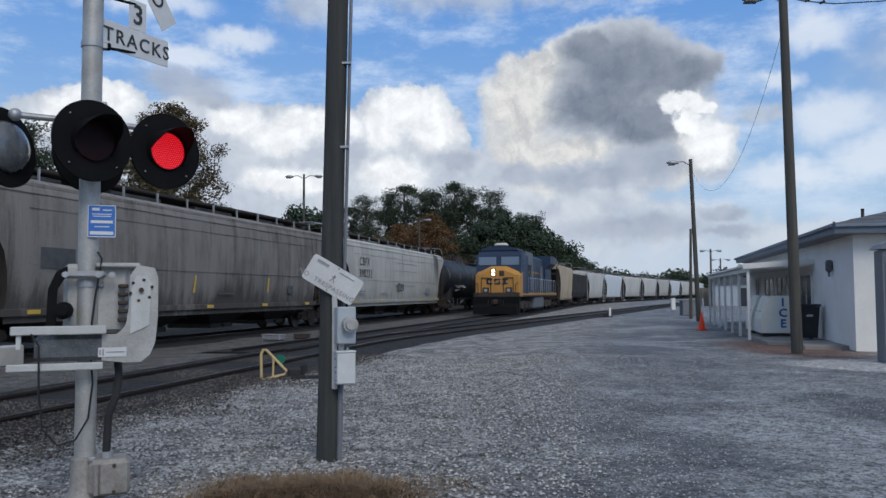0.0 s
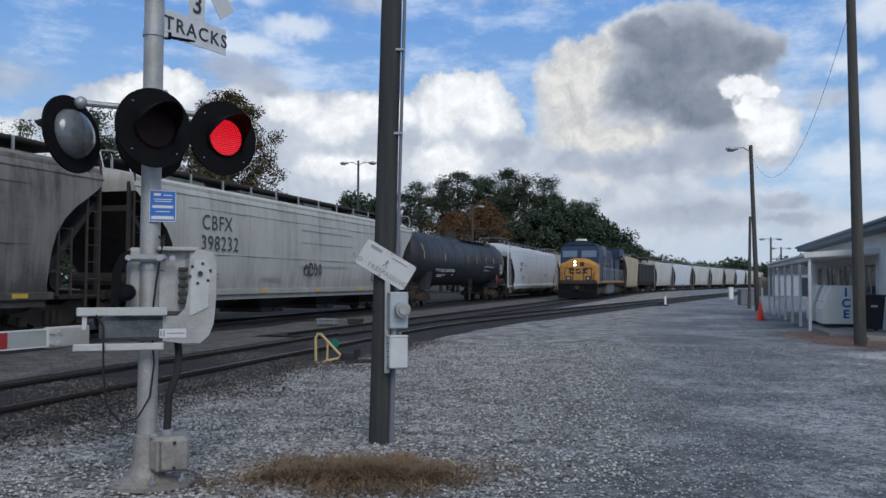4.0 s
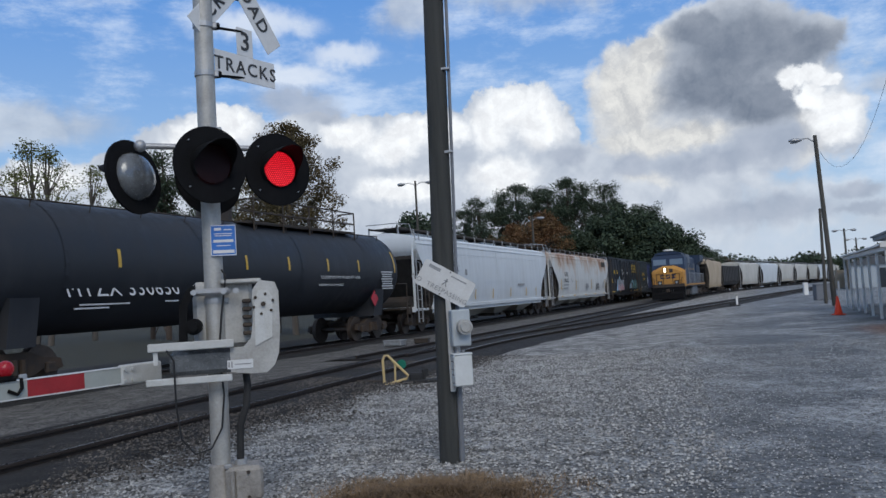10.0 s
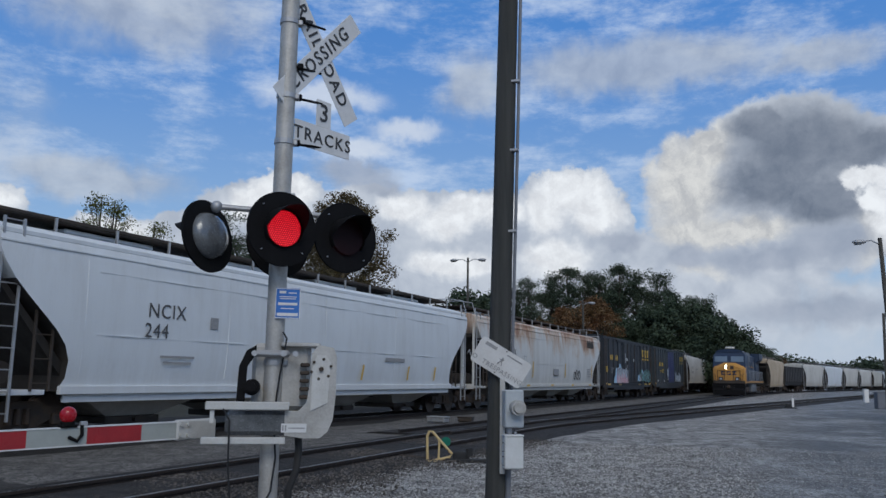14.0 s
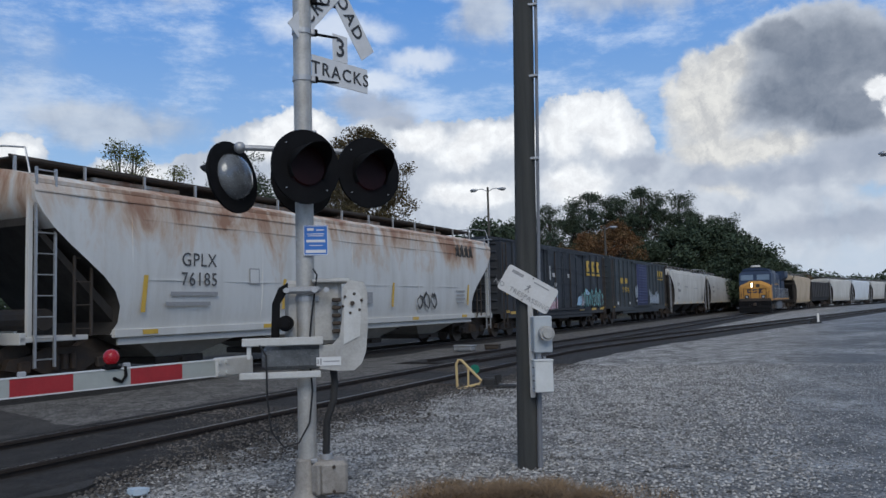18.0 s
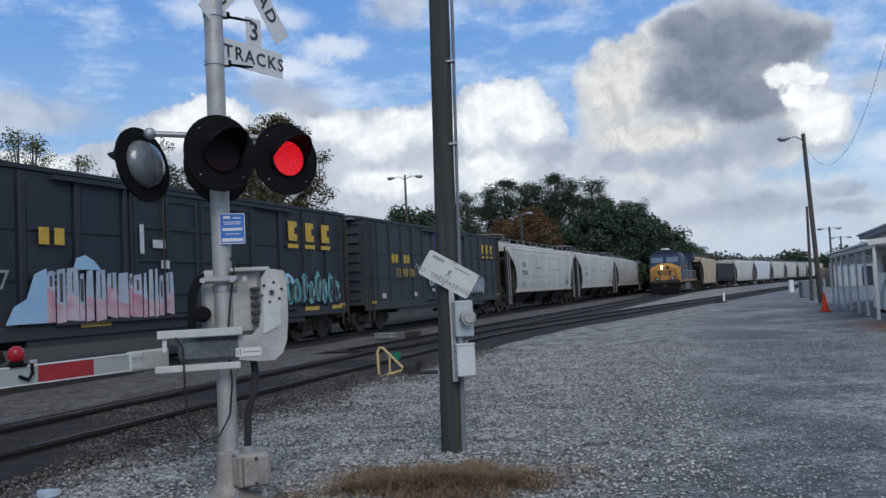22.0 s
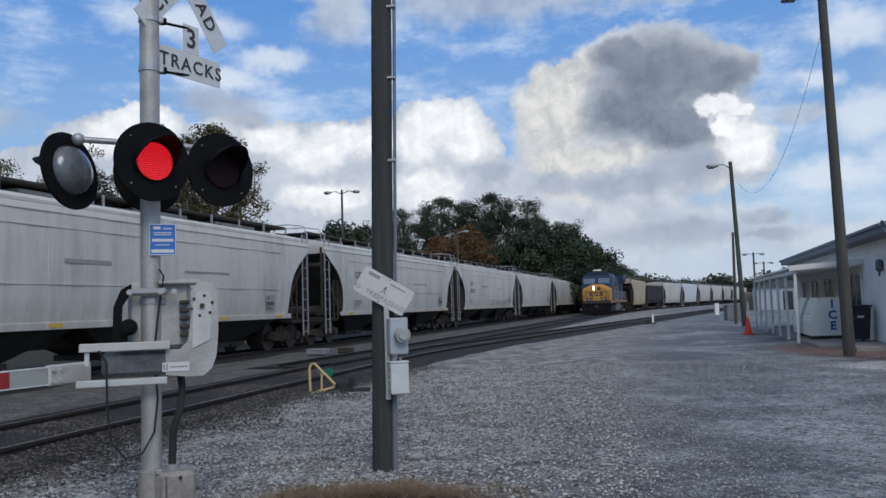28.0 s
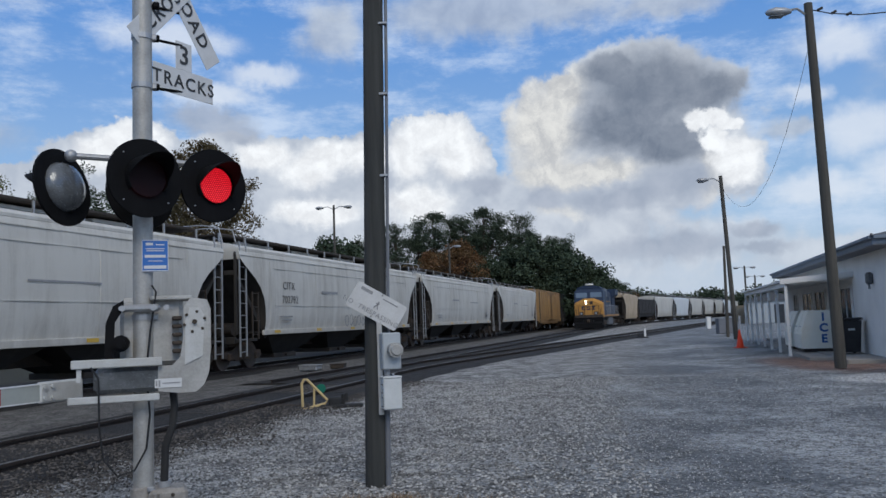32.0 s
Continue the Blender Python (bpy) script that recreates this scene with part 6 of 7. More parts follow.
def switch_stand(name, m, label, small=False):
    st = thing(name, m, label, "switch stand")
    if not small:
        part("hand_lever", bm_of(lambda bm: add_tube(bm, [(-0.30, 0, 0.03), (-0.31, 0, 0.46), (-0.27, 0, 0.54), (-0.22, 0, 0.54), (0.14, 0, 0.16), (0.10, 0, 0.10), (-0.24, 0, 0.02), (-0.30, 0, 0.03)], 0.024, 8), lambda bm: add_tube(bm, [(-0.10, 0, 0.06), (-0.09, 0, 0.40)], 0.02, 8)), M["stand_yellow"], st, "faded yellow triangular lever")
        part("target", bm_of(lambda bm: add_cyl(bm, (0.02, 0.10, 0.36), (0.02, 0.115, 0.36), 0.085, n=20)), M["green"], st, "round green target")
    part("base", bm_of(lambda bm: add_box(bm, (0.40, 0.0, 0.05), (0.75, 0.22, 0.06), bevel=0.01), lambda bm: add_box(bm, (0.28, 0, 0.13), (0.24, 0.18, 0.16), bevel=0.03), lambda bm: add_cyl(bm, (0.42, 0, 0.05), (0.42, 0, 0.26), 0.035, n=8), lambda bm: add_box(bm, (0.48, 0, 0.2), (0.06, 0.05, 0.14))), M["black_rubber"], st, "dark iron stand")
    if small:
        part("marker", bm_of(lambda bm: add_box(bm, (0.6, 0, 0.35), (0.12, 0.05, 0.5), bevel=0.01)), M["trim_white"], st, "white marker")
    part("rod", bm_of(lambda bm: add_cyl(bm, (0.1, 0.05, 0.04), (-0.9, 0.7, 0.04), 0.025, n=6)), M["steel_dark"], st)


# ---- building, porch and what stands by it ----
BLD = pose(10.15, 20.95, 0, 0, 0, -11.4)       # its near corner; x along the near end, y along the porch side


def building():
    Lb, Wb, H = 19.8, 13.0, 2.98
    b = thing("depot_building", BLD, "low white stucco depot with grey hip roof", "building")
    part("porch_side_wall", bm_of(lambda bm: add_box(bm, (0.12, Lb / 2, H / 2), (0.24, Lb, H))), M["stucco"], b, "white stucco wall")
    part("end_wall", bm_of(lambda bm: add_box(bm, (Wb / 2 + 0.12, 0.12, H / 2), (Wb - 0.24, 0.24, H))), M["stucco"], b)
    part("far_end_wall", bm_of(lambda bm: add_box(bm, (Wb / 2 + 0.12, Lb - 0.12, H / 2), (Wb - 0.24, 0.24, H))), M["stucco"], b)
    part("back_wall", bm_of(lambda bm: add_box(bm, (Wb - 0.12, Lb / 2, H / 2), (0.24, Lb - 0.48, H))), M["stucco"], b)
    part("plinth", bm_of(lambda bm: add_box(bm, (-0.55, Lb / 2 + 0.2, 0.04), (1.1, Lb - 1.0, 0.12), bevel=0.01), lambda bm: add_box(bm, (-1.3, 9.0, 0.02), (0.9, 13.0, 0.115), bevel=0.01)), M["concrete"], b, "cracked concrete slab")
    o = 0.55
    part("soffit", bm_of(lambda bm: add_box(bm, (Wb / 2, Lb / 2, H + 0.02), (Wb + 2 * o, Lb + 2 * o, 0.035))), M["soffit"], b)
    for k, (c, s) in enumerate((((-o, Lb / 2, H + 0.13), (0.035, Lb + 2 * o, 0.19)), ((Wb / 2, -o, H + 0.13), (Wb + 2 * o, 0.035, 0.19)), ((Wb + o, Lb / 2, H + 0.13), (0.035, Lb + 2 * o, 0.19)), ((Wb / 2, Lb + o, H + 0.13), (Wb + 2 * o, 0.035, 0.19)))):
        part("fascia_board", bm_of(lambda bm: add_box(bm, c, s)), M["fascia"], b, "blue-grey fascia")
        part("gutter", bm_of(lambda bm: add_box(bm, (c[0] + (-0.06, 0, 0.06, 0)[k], c[1] + (0, -0.06, 0, 0.06)[k], H + 0.20), (s[0] + 0.07 * (k % 2 == 0), s[1] + 0.07 * (k % 2), 0.085), bevel=0.012)), M["fascia"], b)
    rise, z0 = 1.75, H + 0.235
    e = o + 0.05
    rx, ry = Wb / 2, Wb / 2
    v = [(-e, -e, z0), (Wb + e, -e, z0), (Wb + e, Lb + e, z0), (-e, Lb + e, z0), (rx, ry, z0 + rise), (rx, Lb - ry, z0 + rise)]
    roof = part("roof", raw_mesh("roof", v, [(0, 1, 4), (1, 2, 5, 4), (2, 3, 5), (3, 0, 4, 5), (3, 2, 1, 0)], M["shingle"]), None, b, "grey shingle hip roof")
    # courses of shingles on the two slopes in sight
    for i in range(13):
        f0, f1 = i / 13, (i + 1.15) / 13
        for side in (0, 1):
            bm = bmesh.new()
            def at(f, lift, end):
                a = -e + (rx + e) * f
                z = z0 + rise * f + lift
                if side == 0:
                    return (a, (-e + (ry + e) * f) if end == 0 else (Lb + e - (ry + e) * f), z)
                return ((-e + (rx + e) * f) if end == 0 else (Wb + e - (rx + e) * f), a, z)
            q = [bm.verts.new(at(f0, 0.024, 0)), bm.verts.new(at(f0, 0.024, 1)), bm.verts.new(at(min(f1, 1), 0.008, 1)), bm.verts.new(at(min(f1, 1), 0.008, 0))]
            w = [bm.verts.new(at(f0, 0.002, 0)), bm.verts.new(at(f0, 0.002, 1))]
            bm.faces.new(q if side else q[::-1])
            bm.faces.new((w[0], w[1], q[1], q[0]))
            part("shingle_course", bm, M["shingle"], roof)
    for x, y in ((1.5, 5.0), (2.2, 12)):
        f = (x + e) / (rx + e)
        part("vent_pipe", bm_of(lambda bm: add_cyl(bm, (x, y, z0 + rise * f - 0.1), (x, y, z0 + rise * f + 0.38), 0.05, n=10)), M["steel_dark"], roof)
    for y, w, z, hh in ((5.9, 1.7, 1.35, 1.5), (8.2, 1.05, 1.1, 2.05), (10.6, 2.2, 1.35, 1.5), (13.6, 2.2, 1.35, 1.5), (16.8, 1.05, 1.1, 2.05)):
        wd = part("window" if hh < 2 else "door", bm_of(lambda bm: add_box(bm, (-0.012, y, z), (0.03, w, hh), bevel=0.006)), M["dark_glass"], b, "dark glazed opening under the porch")
        part("frame", bm_of(*[(lambda c, s: (lambda bm: add_box(bm, c, s)))(c, s) for c, s in (((-0.03, y - w / 2, z), (0.05, 0.08, hh)), ((-0.03, y + w / 2, z), (0.05, 0.08, hh)), ((-0.03, y, z + hh / 2), (0.05, w + 0.08, 0.08)), ((-0.03, y, z), (0.045, 0.05, hh)))]), M["trim_white"], wd)
    part("wall_meter", bm_of(lambda bm: add_box(bm, (-0.09, 2.3, 2.25), (0.18, 0.22, 0.34), bevel=0.05), lambda bm: add_cyl(bm, (-0.10, 2.3, 1.95), (-0.10, 2.3, 2.15), 0.03, n=8)), M["lens_back"], b, "small dark box on the wall")
    # porch
    p = thing("porch", BLD @ pose(0, 0, 0), "white flat-roofed porch on square posts", "porch")
    x0, y0, y1, hp = -1.95, 4.85, 19.2, 2.26
    part("porch_roof", bm_of(lambda bm: add_prism(bm, [(x0 - 0.15, hp + 0.06), (-0.004, hp + 0.20), (-0.004, hp + 0.26), (x0 - 0.15, hp + 0.12)], "y", y0 - 0.12, y1 + 0.2)), M["trim_white"], p)
    part("front_beam", bm_of(lambda bm: add_box(bm, (x0, (y0 + y1) / 2, hp - 0.02), (0.09, y1 - y0 + 0.1, 0.14), bevel=0.006)), M["trim_white"], p)
    part("end_fascia", bm_of(lambda bm: add_prism(bm, [(x0 - 0.17, hp + 0.0), (-0.006, hp + 0.13), (-0.006, hp + 0.30), (x0 - 0.17, hp + 0.17)], "y", y0 - 0.16, y0 - 0.125)), M["trim_white"], p)
    for i in range(7):
        y = y0 + (y1 - y0) * i / 6
        part("post", bm_of(lambda bm: add_box(bm, (x0, y, (hp - 0.09) / 2), (0.085, 0.085, hp - 0.09), bevel=0.006), lambda bm: add_box(bm, (x0, y, 0.05), (0.10, 0.10, 0.06), bevel=0.01)), M["trim_white"], p)
    for i in range(13):
        y = y0 + (y1 - y0) * i / 12
        part("rafter", bm_of(lambda bm: add_box(bm, (x0 / 2, y, hp + 0.07), (-x0 - 0.12, 0.045, 0.11), pose(0, 0, 0, 0, -4, 0))), M["trim_white"], p)


def ice_chest(m):
    c = thing("ice_chest", m, "white slant-front ice merchandiser with blue letters", "ice chest", "ice chests under the porch")
    prof = [(-0.55, 0.10), (0.55, 0.10), (0.55, 1.30), (-0.28, 1.30), (-0.55, 0.55)]
    part("cabinet", bm_of(lambda bm: add_prism(bm, prof, "y", -0.8, 0.8)), M["ice_white"], c)
    part("kick_plate", bm_of(lambda bm: add_box(bm, (0, 0, 0.05), (1.0, 1.5, 0.1))), M["steel_dark"], c)
    for y in (-0.4, 0.4):
        d = part("door", bm_of(lambda bm: add_box(bm, (-0.425, y, 0.93), (0.03, 0.72, 0.62), pose(0, 0, 0, 0, 20, 0), bevel=0.01)), M["ice_white"], c)
        part("handle", bm_of(lambda bm: add_box(bm, (-0.52, y, 0.80), (0.03, 0.3, 0.03), bevel=0.008)), M["galv"], d)
    for i, ch in enumerate("ICE"):
        part("letter", lettering(ch, 0.36, M["ice_blue"], 1.0, 0.012), None, c, m=pose(0.12, -0.806, 1.08 - i * 0.34))
    return c


def trash_bin(m):
    b = thing("trash_bin", m, "black plastic wheeled trash bin", "trash bin")
    part("body", bm_of(lambda bm: add_loft(bm, [[(-0.24, -0.24, 0.06), (0.24, -0.24, 0.06), (0.24, 0.26, 0.06), (-0.24, 0.26, 0.06)], [(-0.30, -0.31, 0.98), (0.30, -0.31, 0.98), (0.30, 0.34, 0.98), (-0.30, 0.34, 0.98)]])), M["bin"], b)
    part("lid", bm_of(lambda bm: add_box(bm, (0, 0, 1.02), (0.66, 0.74, 0.07), bevel=0.025)), M["bin"], b)
    for x in (-0.25, 0.25):
        part("wheel", bm_of(lambda bm: add_cyl(bm, (x - 0.03, 0.28, 0.11), (x + 0.03, 0.28, 0.11), 0.11, n=16)), M["black_rubber"], b)
    part("label_bar", bm_of(lambda bm: add_box(bm, (0, -0.305, 0.72), (0.18, 0.01, 0.06))), M["mark_white"], b)


def traffic_cone(m):
    c = thing("traffic_cone", m, "orange plastic traffic cone at the pole's foot", "traffic cone")
    part("body", bm_of(lambda bm: add_cyl(bm, (0, 0, 0.03), (0, 0, 0.72), 0.15, 0.03, n=20)), M["orange"], c, smooth=True)
    part("foot", bm_of(lambda bm: add_box(bm, (0, 0, 0.018), (0.38, 0.38, 0.036), bevel=0.01)), M["orange"], c)


def lamp_pole(m, h, lean, material, arm, label, r=0.13, twin=False, drop=0.0):
    p = thing("lamp_pole", m, label, "lamp pole", "yard lamp poles")
    rings = [[(lean * z / h + (r - 0.004 * z) * math.cos(k * math.pi / 7), (r - 0.004 * z) * math.sin(k * math.pi / 7), z) for k in range(14)] for z in [h * i / 10 for i in range(11)]]
    bm = bmesh.new()
    add_loft(bm, rings)
    part("shaft", bm, M[material], p, smooth=True)
    for sg in ((-1, 1) if twin else (-1,)):
        part("arm", bm_of(lambda bm: add_tube(bm, [(lean, 0, h - 0.35), (lean + sg * arm * 0.5, 0, h - 0.12 - drop), (lean + sg * arm, 0, h - 0.15 - drop)], 0.03, 6)), M["galv"], p)
        hd = part("lamp_head", bm_of(lambda bm: add_loft(bm, [[(lean + sg * (arm + dx), w * math.cos(k * math.pi / 6), h - 0.18 - drop + hh * math.sin(k * math.pi / 6)) for k in range(12)] for dx, w, hh in ((-0.12, 0.05, 0.05), (0.02, 0.13, 0.10), (0.28, 0.17, 0.12), (0.46, 0.10, 0.07), (0.52, 0.02, 0.02))])), M["galv"], p, "cobra lamp head", smooth=True)
        part("lens", bm_of(lambda bm: add_box(bm, (lean + sg * (arm + 0.26), 0, h - 0.29 - drop), (0.34, 0.2, 0.06), bevel=0.02)), M["lens_back"], hd)
    return p


def hang(name, a, b, sag, label, r=0.012):
    a, b = Vector(a), Vector(b)
    pts = [a.lerp(b, t / 16) - Vector((0, 0, sag * 4 * (t / 16) * (1 - t / 16))) for t in range(17)]
    ob = part(name, bm_of(lambda bm: add_tube(bm, pts, r, 5)), M["cable"])
    tagged(ob, label, "cable")


def grey_cabinet(m):
    c = thing("utility_cabinet", m, "grey sheet-metal utility cabinet with peaked hood", "utility cabinet")
    part("body", bm_of(lambda bm: add_box(bm, (0, 0, 1.2), (0.8, 0.6, 2.4), bevel=0.012)), M["box_grey2"], c)
    part("hood", bm_of(lambda bm: add_prism(bm, [(-0.48, 2.42), (0.48, 2.42), (0.40, 2.52), (0, 2.66), (-0.40, 2.52)], "y", -0.38, 0.38)), M["box_grey2"], c)
    part("door_panel", bm_of(lambda bm: add_box(bm, (0, -0.31, 1.2), (0.7, 0.02, 2.1), bevel=0.006)), M["box_grey2"], c)


# ---- trees ----
def clump_quads(rnd, vs, fs, c, size, n, flat=0.7, leaf=1.0):
    for _ in range(n):
        d = Vector((rnd.gauss(0, 1), rnd.gauss(0, 1), rnd.gauss(0, 1))).normalized() * rnd.random() ** 0.45
        d.z *= flat
        p = c + d * size * 0.95
        a = Vector((rnd.uniform(-1, 1), rnd.uniform(-1, 1), rnd.uniform(-0.6, 0.6))).normalized()
        b = a.orthogonal().normalized()
        b = (Matrix.Rotation(rnd.uniform(0, 6.28), 3, a) @ b)
        s = size * leaf * rnd.uniform(0.08, 0.19)
        i = len(vs)
        vs += [p - a * s, p - b * s * 0.6, p + a * s * rnd.uniform(0.7, 1.2), p + b * s * 0.6]
        fs.append((i, i + 1, i + 2, i + 3))


def tree_kind(name, h, crown_r, crown_base, leaf, bark, seed, label, clumps=90, per=16, size=0.9, pine=False, lean=0.0, leaf_size=1.0):
    """A tapered trunk with limbs, and a ragged crown of many small leaf pieces on the limbs' ends."""
    rnd = random.Random(seed)
    t = thing(name, Matrix(), label, "tree", "trees behind the tracks")
    bm = bmesh.new()
    pts = [(lean * (z / h) ** 2 + 0.25 * noise.noise((seed, z * 0.2, 0)), 0.25 * noise.noise((seed + 9, z * 0.2, 0)), z) for z in [h * i / 8 for i in range(9)]]
    for i in range(8):
        add_cyl(bm, pts[i], pts[i + 1], 0.03 + 0.015 * h * (1 - i / 8.5), 0.03 + 0.015 * h * (1 - (i + 1) / 8.5), n=7, caps=False)
    part("trunk", bm, M[bark], t)
    vs, fs = [], []
    wood = bmesh.new()
    for k in range(clumps):
        f = rnd.random()
        if pine:
            # flat pads of needles on long limbs, thickest in the upper half, with gaps between
            f = f ** 0.7
            rad = crown_r * (0.30 + 0.70 * math.sin(math.pi * min(1, 0.18 + f * 0.72))) * rnd.uniform(0.12, 1.0)
        else:
            rad = crown_r * math.sqrt(max(0.05, 1 - (2 * f - 0.85) ** 2 * 0.85)) * rnd.uniform(0.3, 1.08)
        z = crown_base + (h - crown_base) * f
        a = rnd.uniform(0, 6.283)
        # uneven outline: some sectors reach further than others
        rad *= 0.72 + 0.45 * (0.5 + 0.5 * math.sin(3 * a + seed) * math.sin(5 * f * 3 + seed * 2))
        i = min(8, max(0, int(z / h * 8)))
        root = Vector(pts[max(0, i - 1)])
        c = Vector((pts[i][0] + rad * math.cos(a), pts[i][1] + rad * math.sin(a), z))
        if k % 2 == 0:
            add_cyl(wood, root, root.lerp(c, 0.95), 0.012 * h * 0.4, 0.015, n=4, caps=False)
        if pine:
            s = size * rnd.uniform(0.6, 1.35)
            for _ in range(3):
                q = c + Vector((rnd.gauss(0, 0.5), rnd.gauss(0, 0.5), rnd.gauss(0, 0.22))) * s
                clump_quads(rnd, vs, fs, q, s * 0.8, per // 3, 0.72, leaf_size)
        else:
            clump_quads(rnd, vs, fs, c, size * rnd.uniform(0.7, 1.3), per, 0.8, leaf_size)
    part("branchwork", wood, M[bark], t)
    part("crown", raw_mesh("crown", vs, fs, M[leaf]), None, t)
    return t


def place(t, x, y, turn, s=1.0, first=False):
    m = pose(x, y, 0, 0, 0, turn)
    c = t if first else copy_thing(t, m)
    c.matrix_basis = m
    c.scale = (s, s, s)
    return c


def trees():
    pines = [tree_kind("pine_tree", 16.2, 2.9, 7.6, "pine", "bark", 3 + i, "tall dark pine with ragged crown", 58, 210, 1.0, True, 0.5 * i - 0.5, 0.85) for i in range(3)]
    rows = ((-19.5, 112, 13.6), (-16.6, 114, 14.2), (-14.3, 112, 15.8), (-11.9, 116, 16.6), (-9.4, 115, 17.6), (-7.0, 117, 17.2), (-4.6, 115, 16.4), (-2.2, 117, 18.0), (0.4, 118, 17.4), (2.8, 118, 17.0), (5.0, 121, 14.6), (7.2, 120, 13.8), (9.9, 122, 13.6), (12.0, 126, 11.2), (14.0, 130, 10.2), (-3.0, 126, 16.5), (-12, 127, 14.0))
    for k, (x, y, h) in enumerate(rows):
        place(pines[k % 3], x, y, 67 * k, h / 17.0, k < 3)
    low = tree_kind("broadleaf_tree", 9.0, 4.6, 1.2, "far_wood", "bark", 21, "dense dark green broadleaf tree", 130, 130, 1.1, leaf_size=0.9)
    for k, (x, y, h) in enumerate(((-1.5, 107, 8.6), (2.0, 108, 10.4), (5.2, 109, 11.4), (8.6, 112, 10.8), (12.0, 117, 9.2), (15.5, 126, 7.2), (-14.5, 109, 7.4), (18.5, 138, 7.0), (22, 150, 6.2), (-17.6, 84, 10.2))):
        place(low, x, y, 40 * k, h / 9.0, k == 0)
    rust = tree_kind("autumn_tree", 11.0, 4.3, 1.5, "autumn", "bark", 31, "rusty brown autumn tree", 140, 110, 0.9, leaf_size=0.9)
    place(rust, -4.8, 101, 0, 1.0, True)
    place(rust, -9.0, 104, 80, 0.92)
    place(rust, 30, 190, 20, 0.62)
    oak = tree_kind("oak_tree", 11.5, 3.1, 3.2, "broad", "bark_grey", 41, "tall thinning oak with brownish-green leaves", 230, 110, 0.55, leaf_size=0.85)
    place(oak, -15.6, 42, 0, 1.0, True)
    place(oak, -18.6, 47, 120, 0.88)
    small_pine = tree_kind("young_pine", 11.0, 2.6, 2.0, "pine", "bark", 51, "dark green young pine behind the tracks", 110, 180, 0.75, True, leaf_size=0.85)
    place(small_pine, -24.8, 45, 0, 1.03, True)
    place(small_pine, -22.6, 47, 90, 0.9)
    place(small_pine, -27.6, 48, 200, 0.92)
    thin = tree_kind("sparse_tree", 13.5, 2.6, 5.0, "sparse", "bark_grey", 61, "slender sparse yellowing tree", 70, 38, 0.65, leaf_size=0.9)
    for k, (x, y, s) in enumerate(((-37.5, 50, 1.04), (-33.5, 46, 0.93), (-34.4, 52, 0.92), (-40.5, 52, 0.95), (-44, 50, 0.9))):
        place(thin, x, y, 70 * k, s, k == 0)
    # far woods along the horizon: one ragged band of leaf pieces
    rnd = random.Random(5)
    vs, fs = [], []
    for k in range(900):
        t = rnd.random()
        x, y = 28 + 120 * t, 235 + 60 * t + rnd.uniform(-6, 6)
        top = 6.5 + 4.5 * abs(noise.noise((x * 0.06, 1.5, 0))) + 2.5 * noise.noise((x * 0.21, 4.5, 0))
        if rnd.random() < 0.12 and noise.noise((x * 0.05, 9, 0)) > -0.1:
            top *= 1.15
        clump_quads(rnd, vs, fs, Vector((x, y, rnd.uniform(0.5, top))), 2.4, 44, 0.8, 1.3)
    for k in range(700):
        x = -160 + 140 * rnd.random()
        clump_quads(rnd, vs, fs, Vector((x, 150 + rnd.uniform(-8, 8), rnd.uniform(0.5, 7 + 3 * noise.noise((x * 0.1, 0, 0))))), 2.6, 40, 0.8, 1.3)
    tagged(new("far_woods", raw_mesh("far_woods", vs, fs, M["far_wood"])), "dark line of distant woods", "woods", kind="stuff")


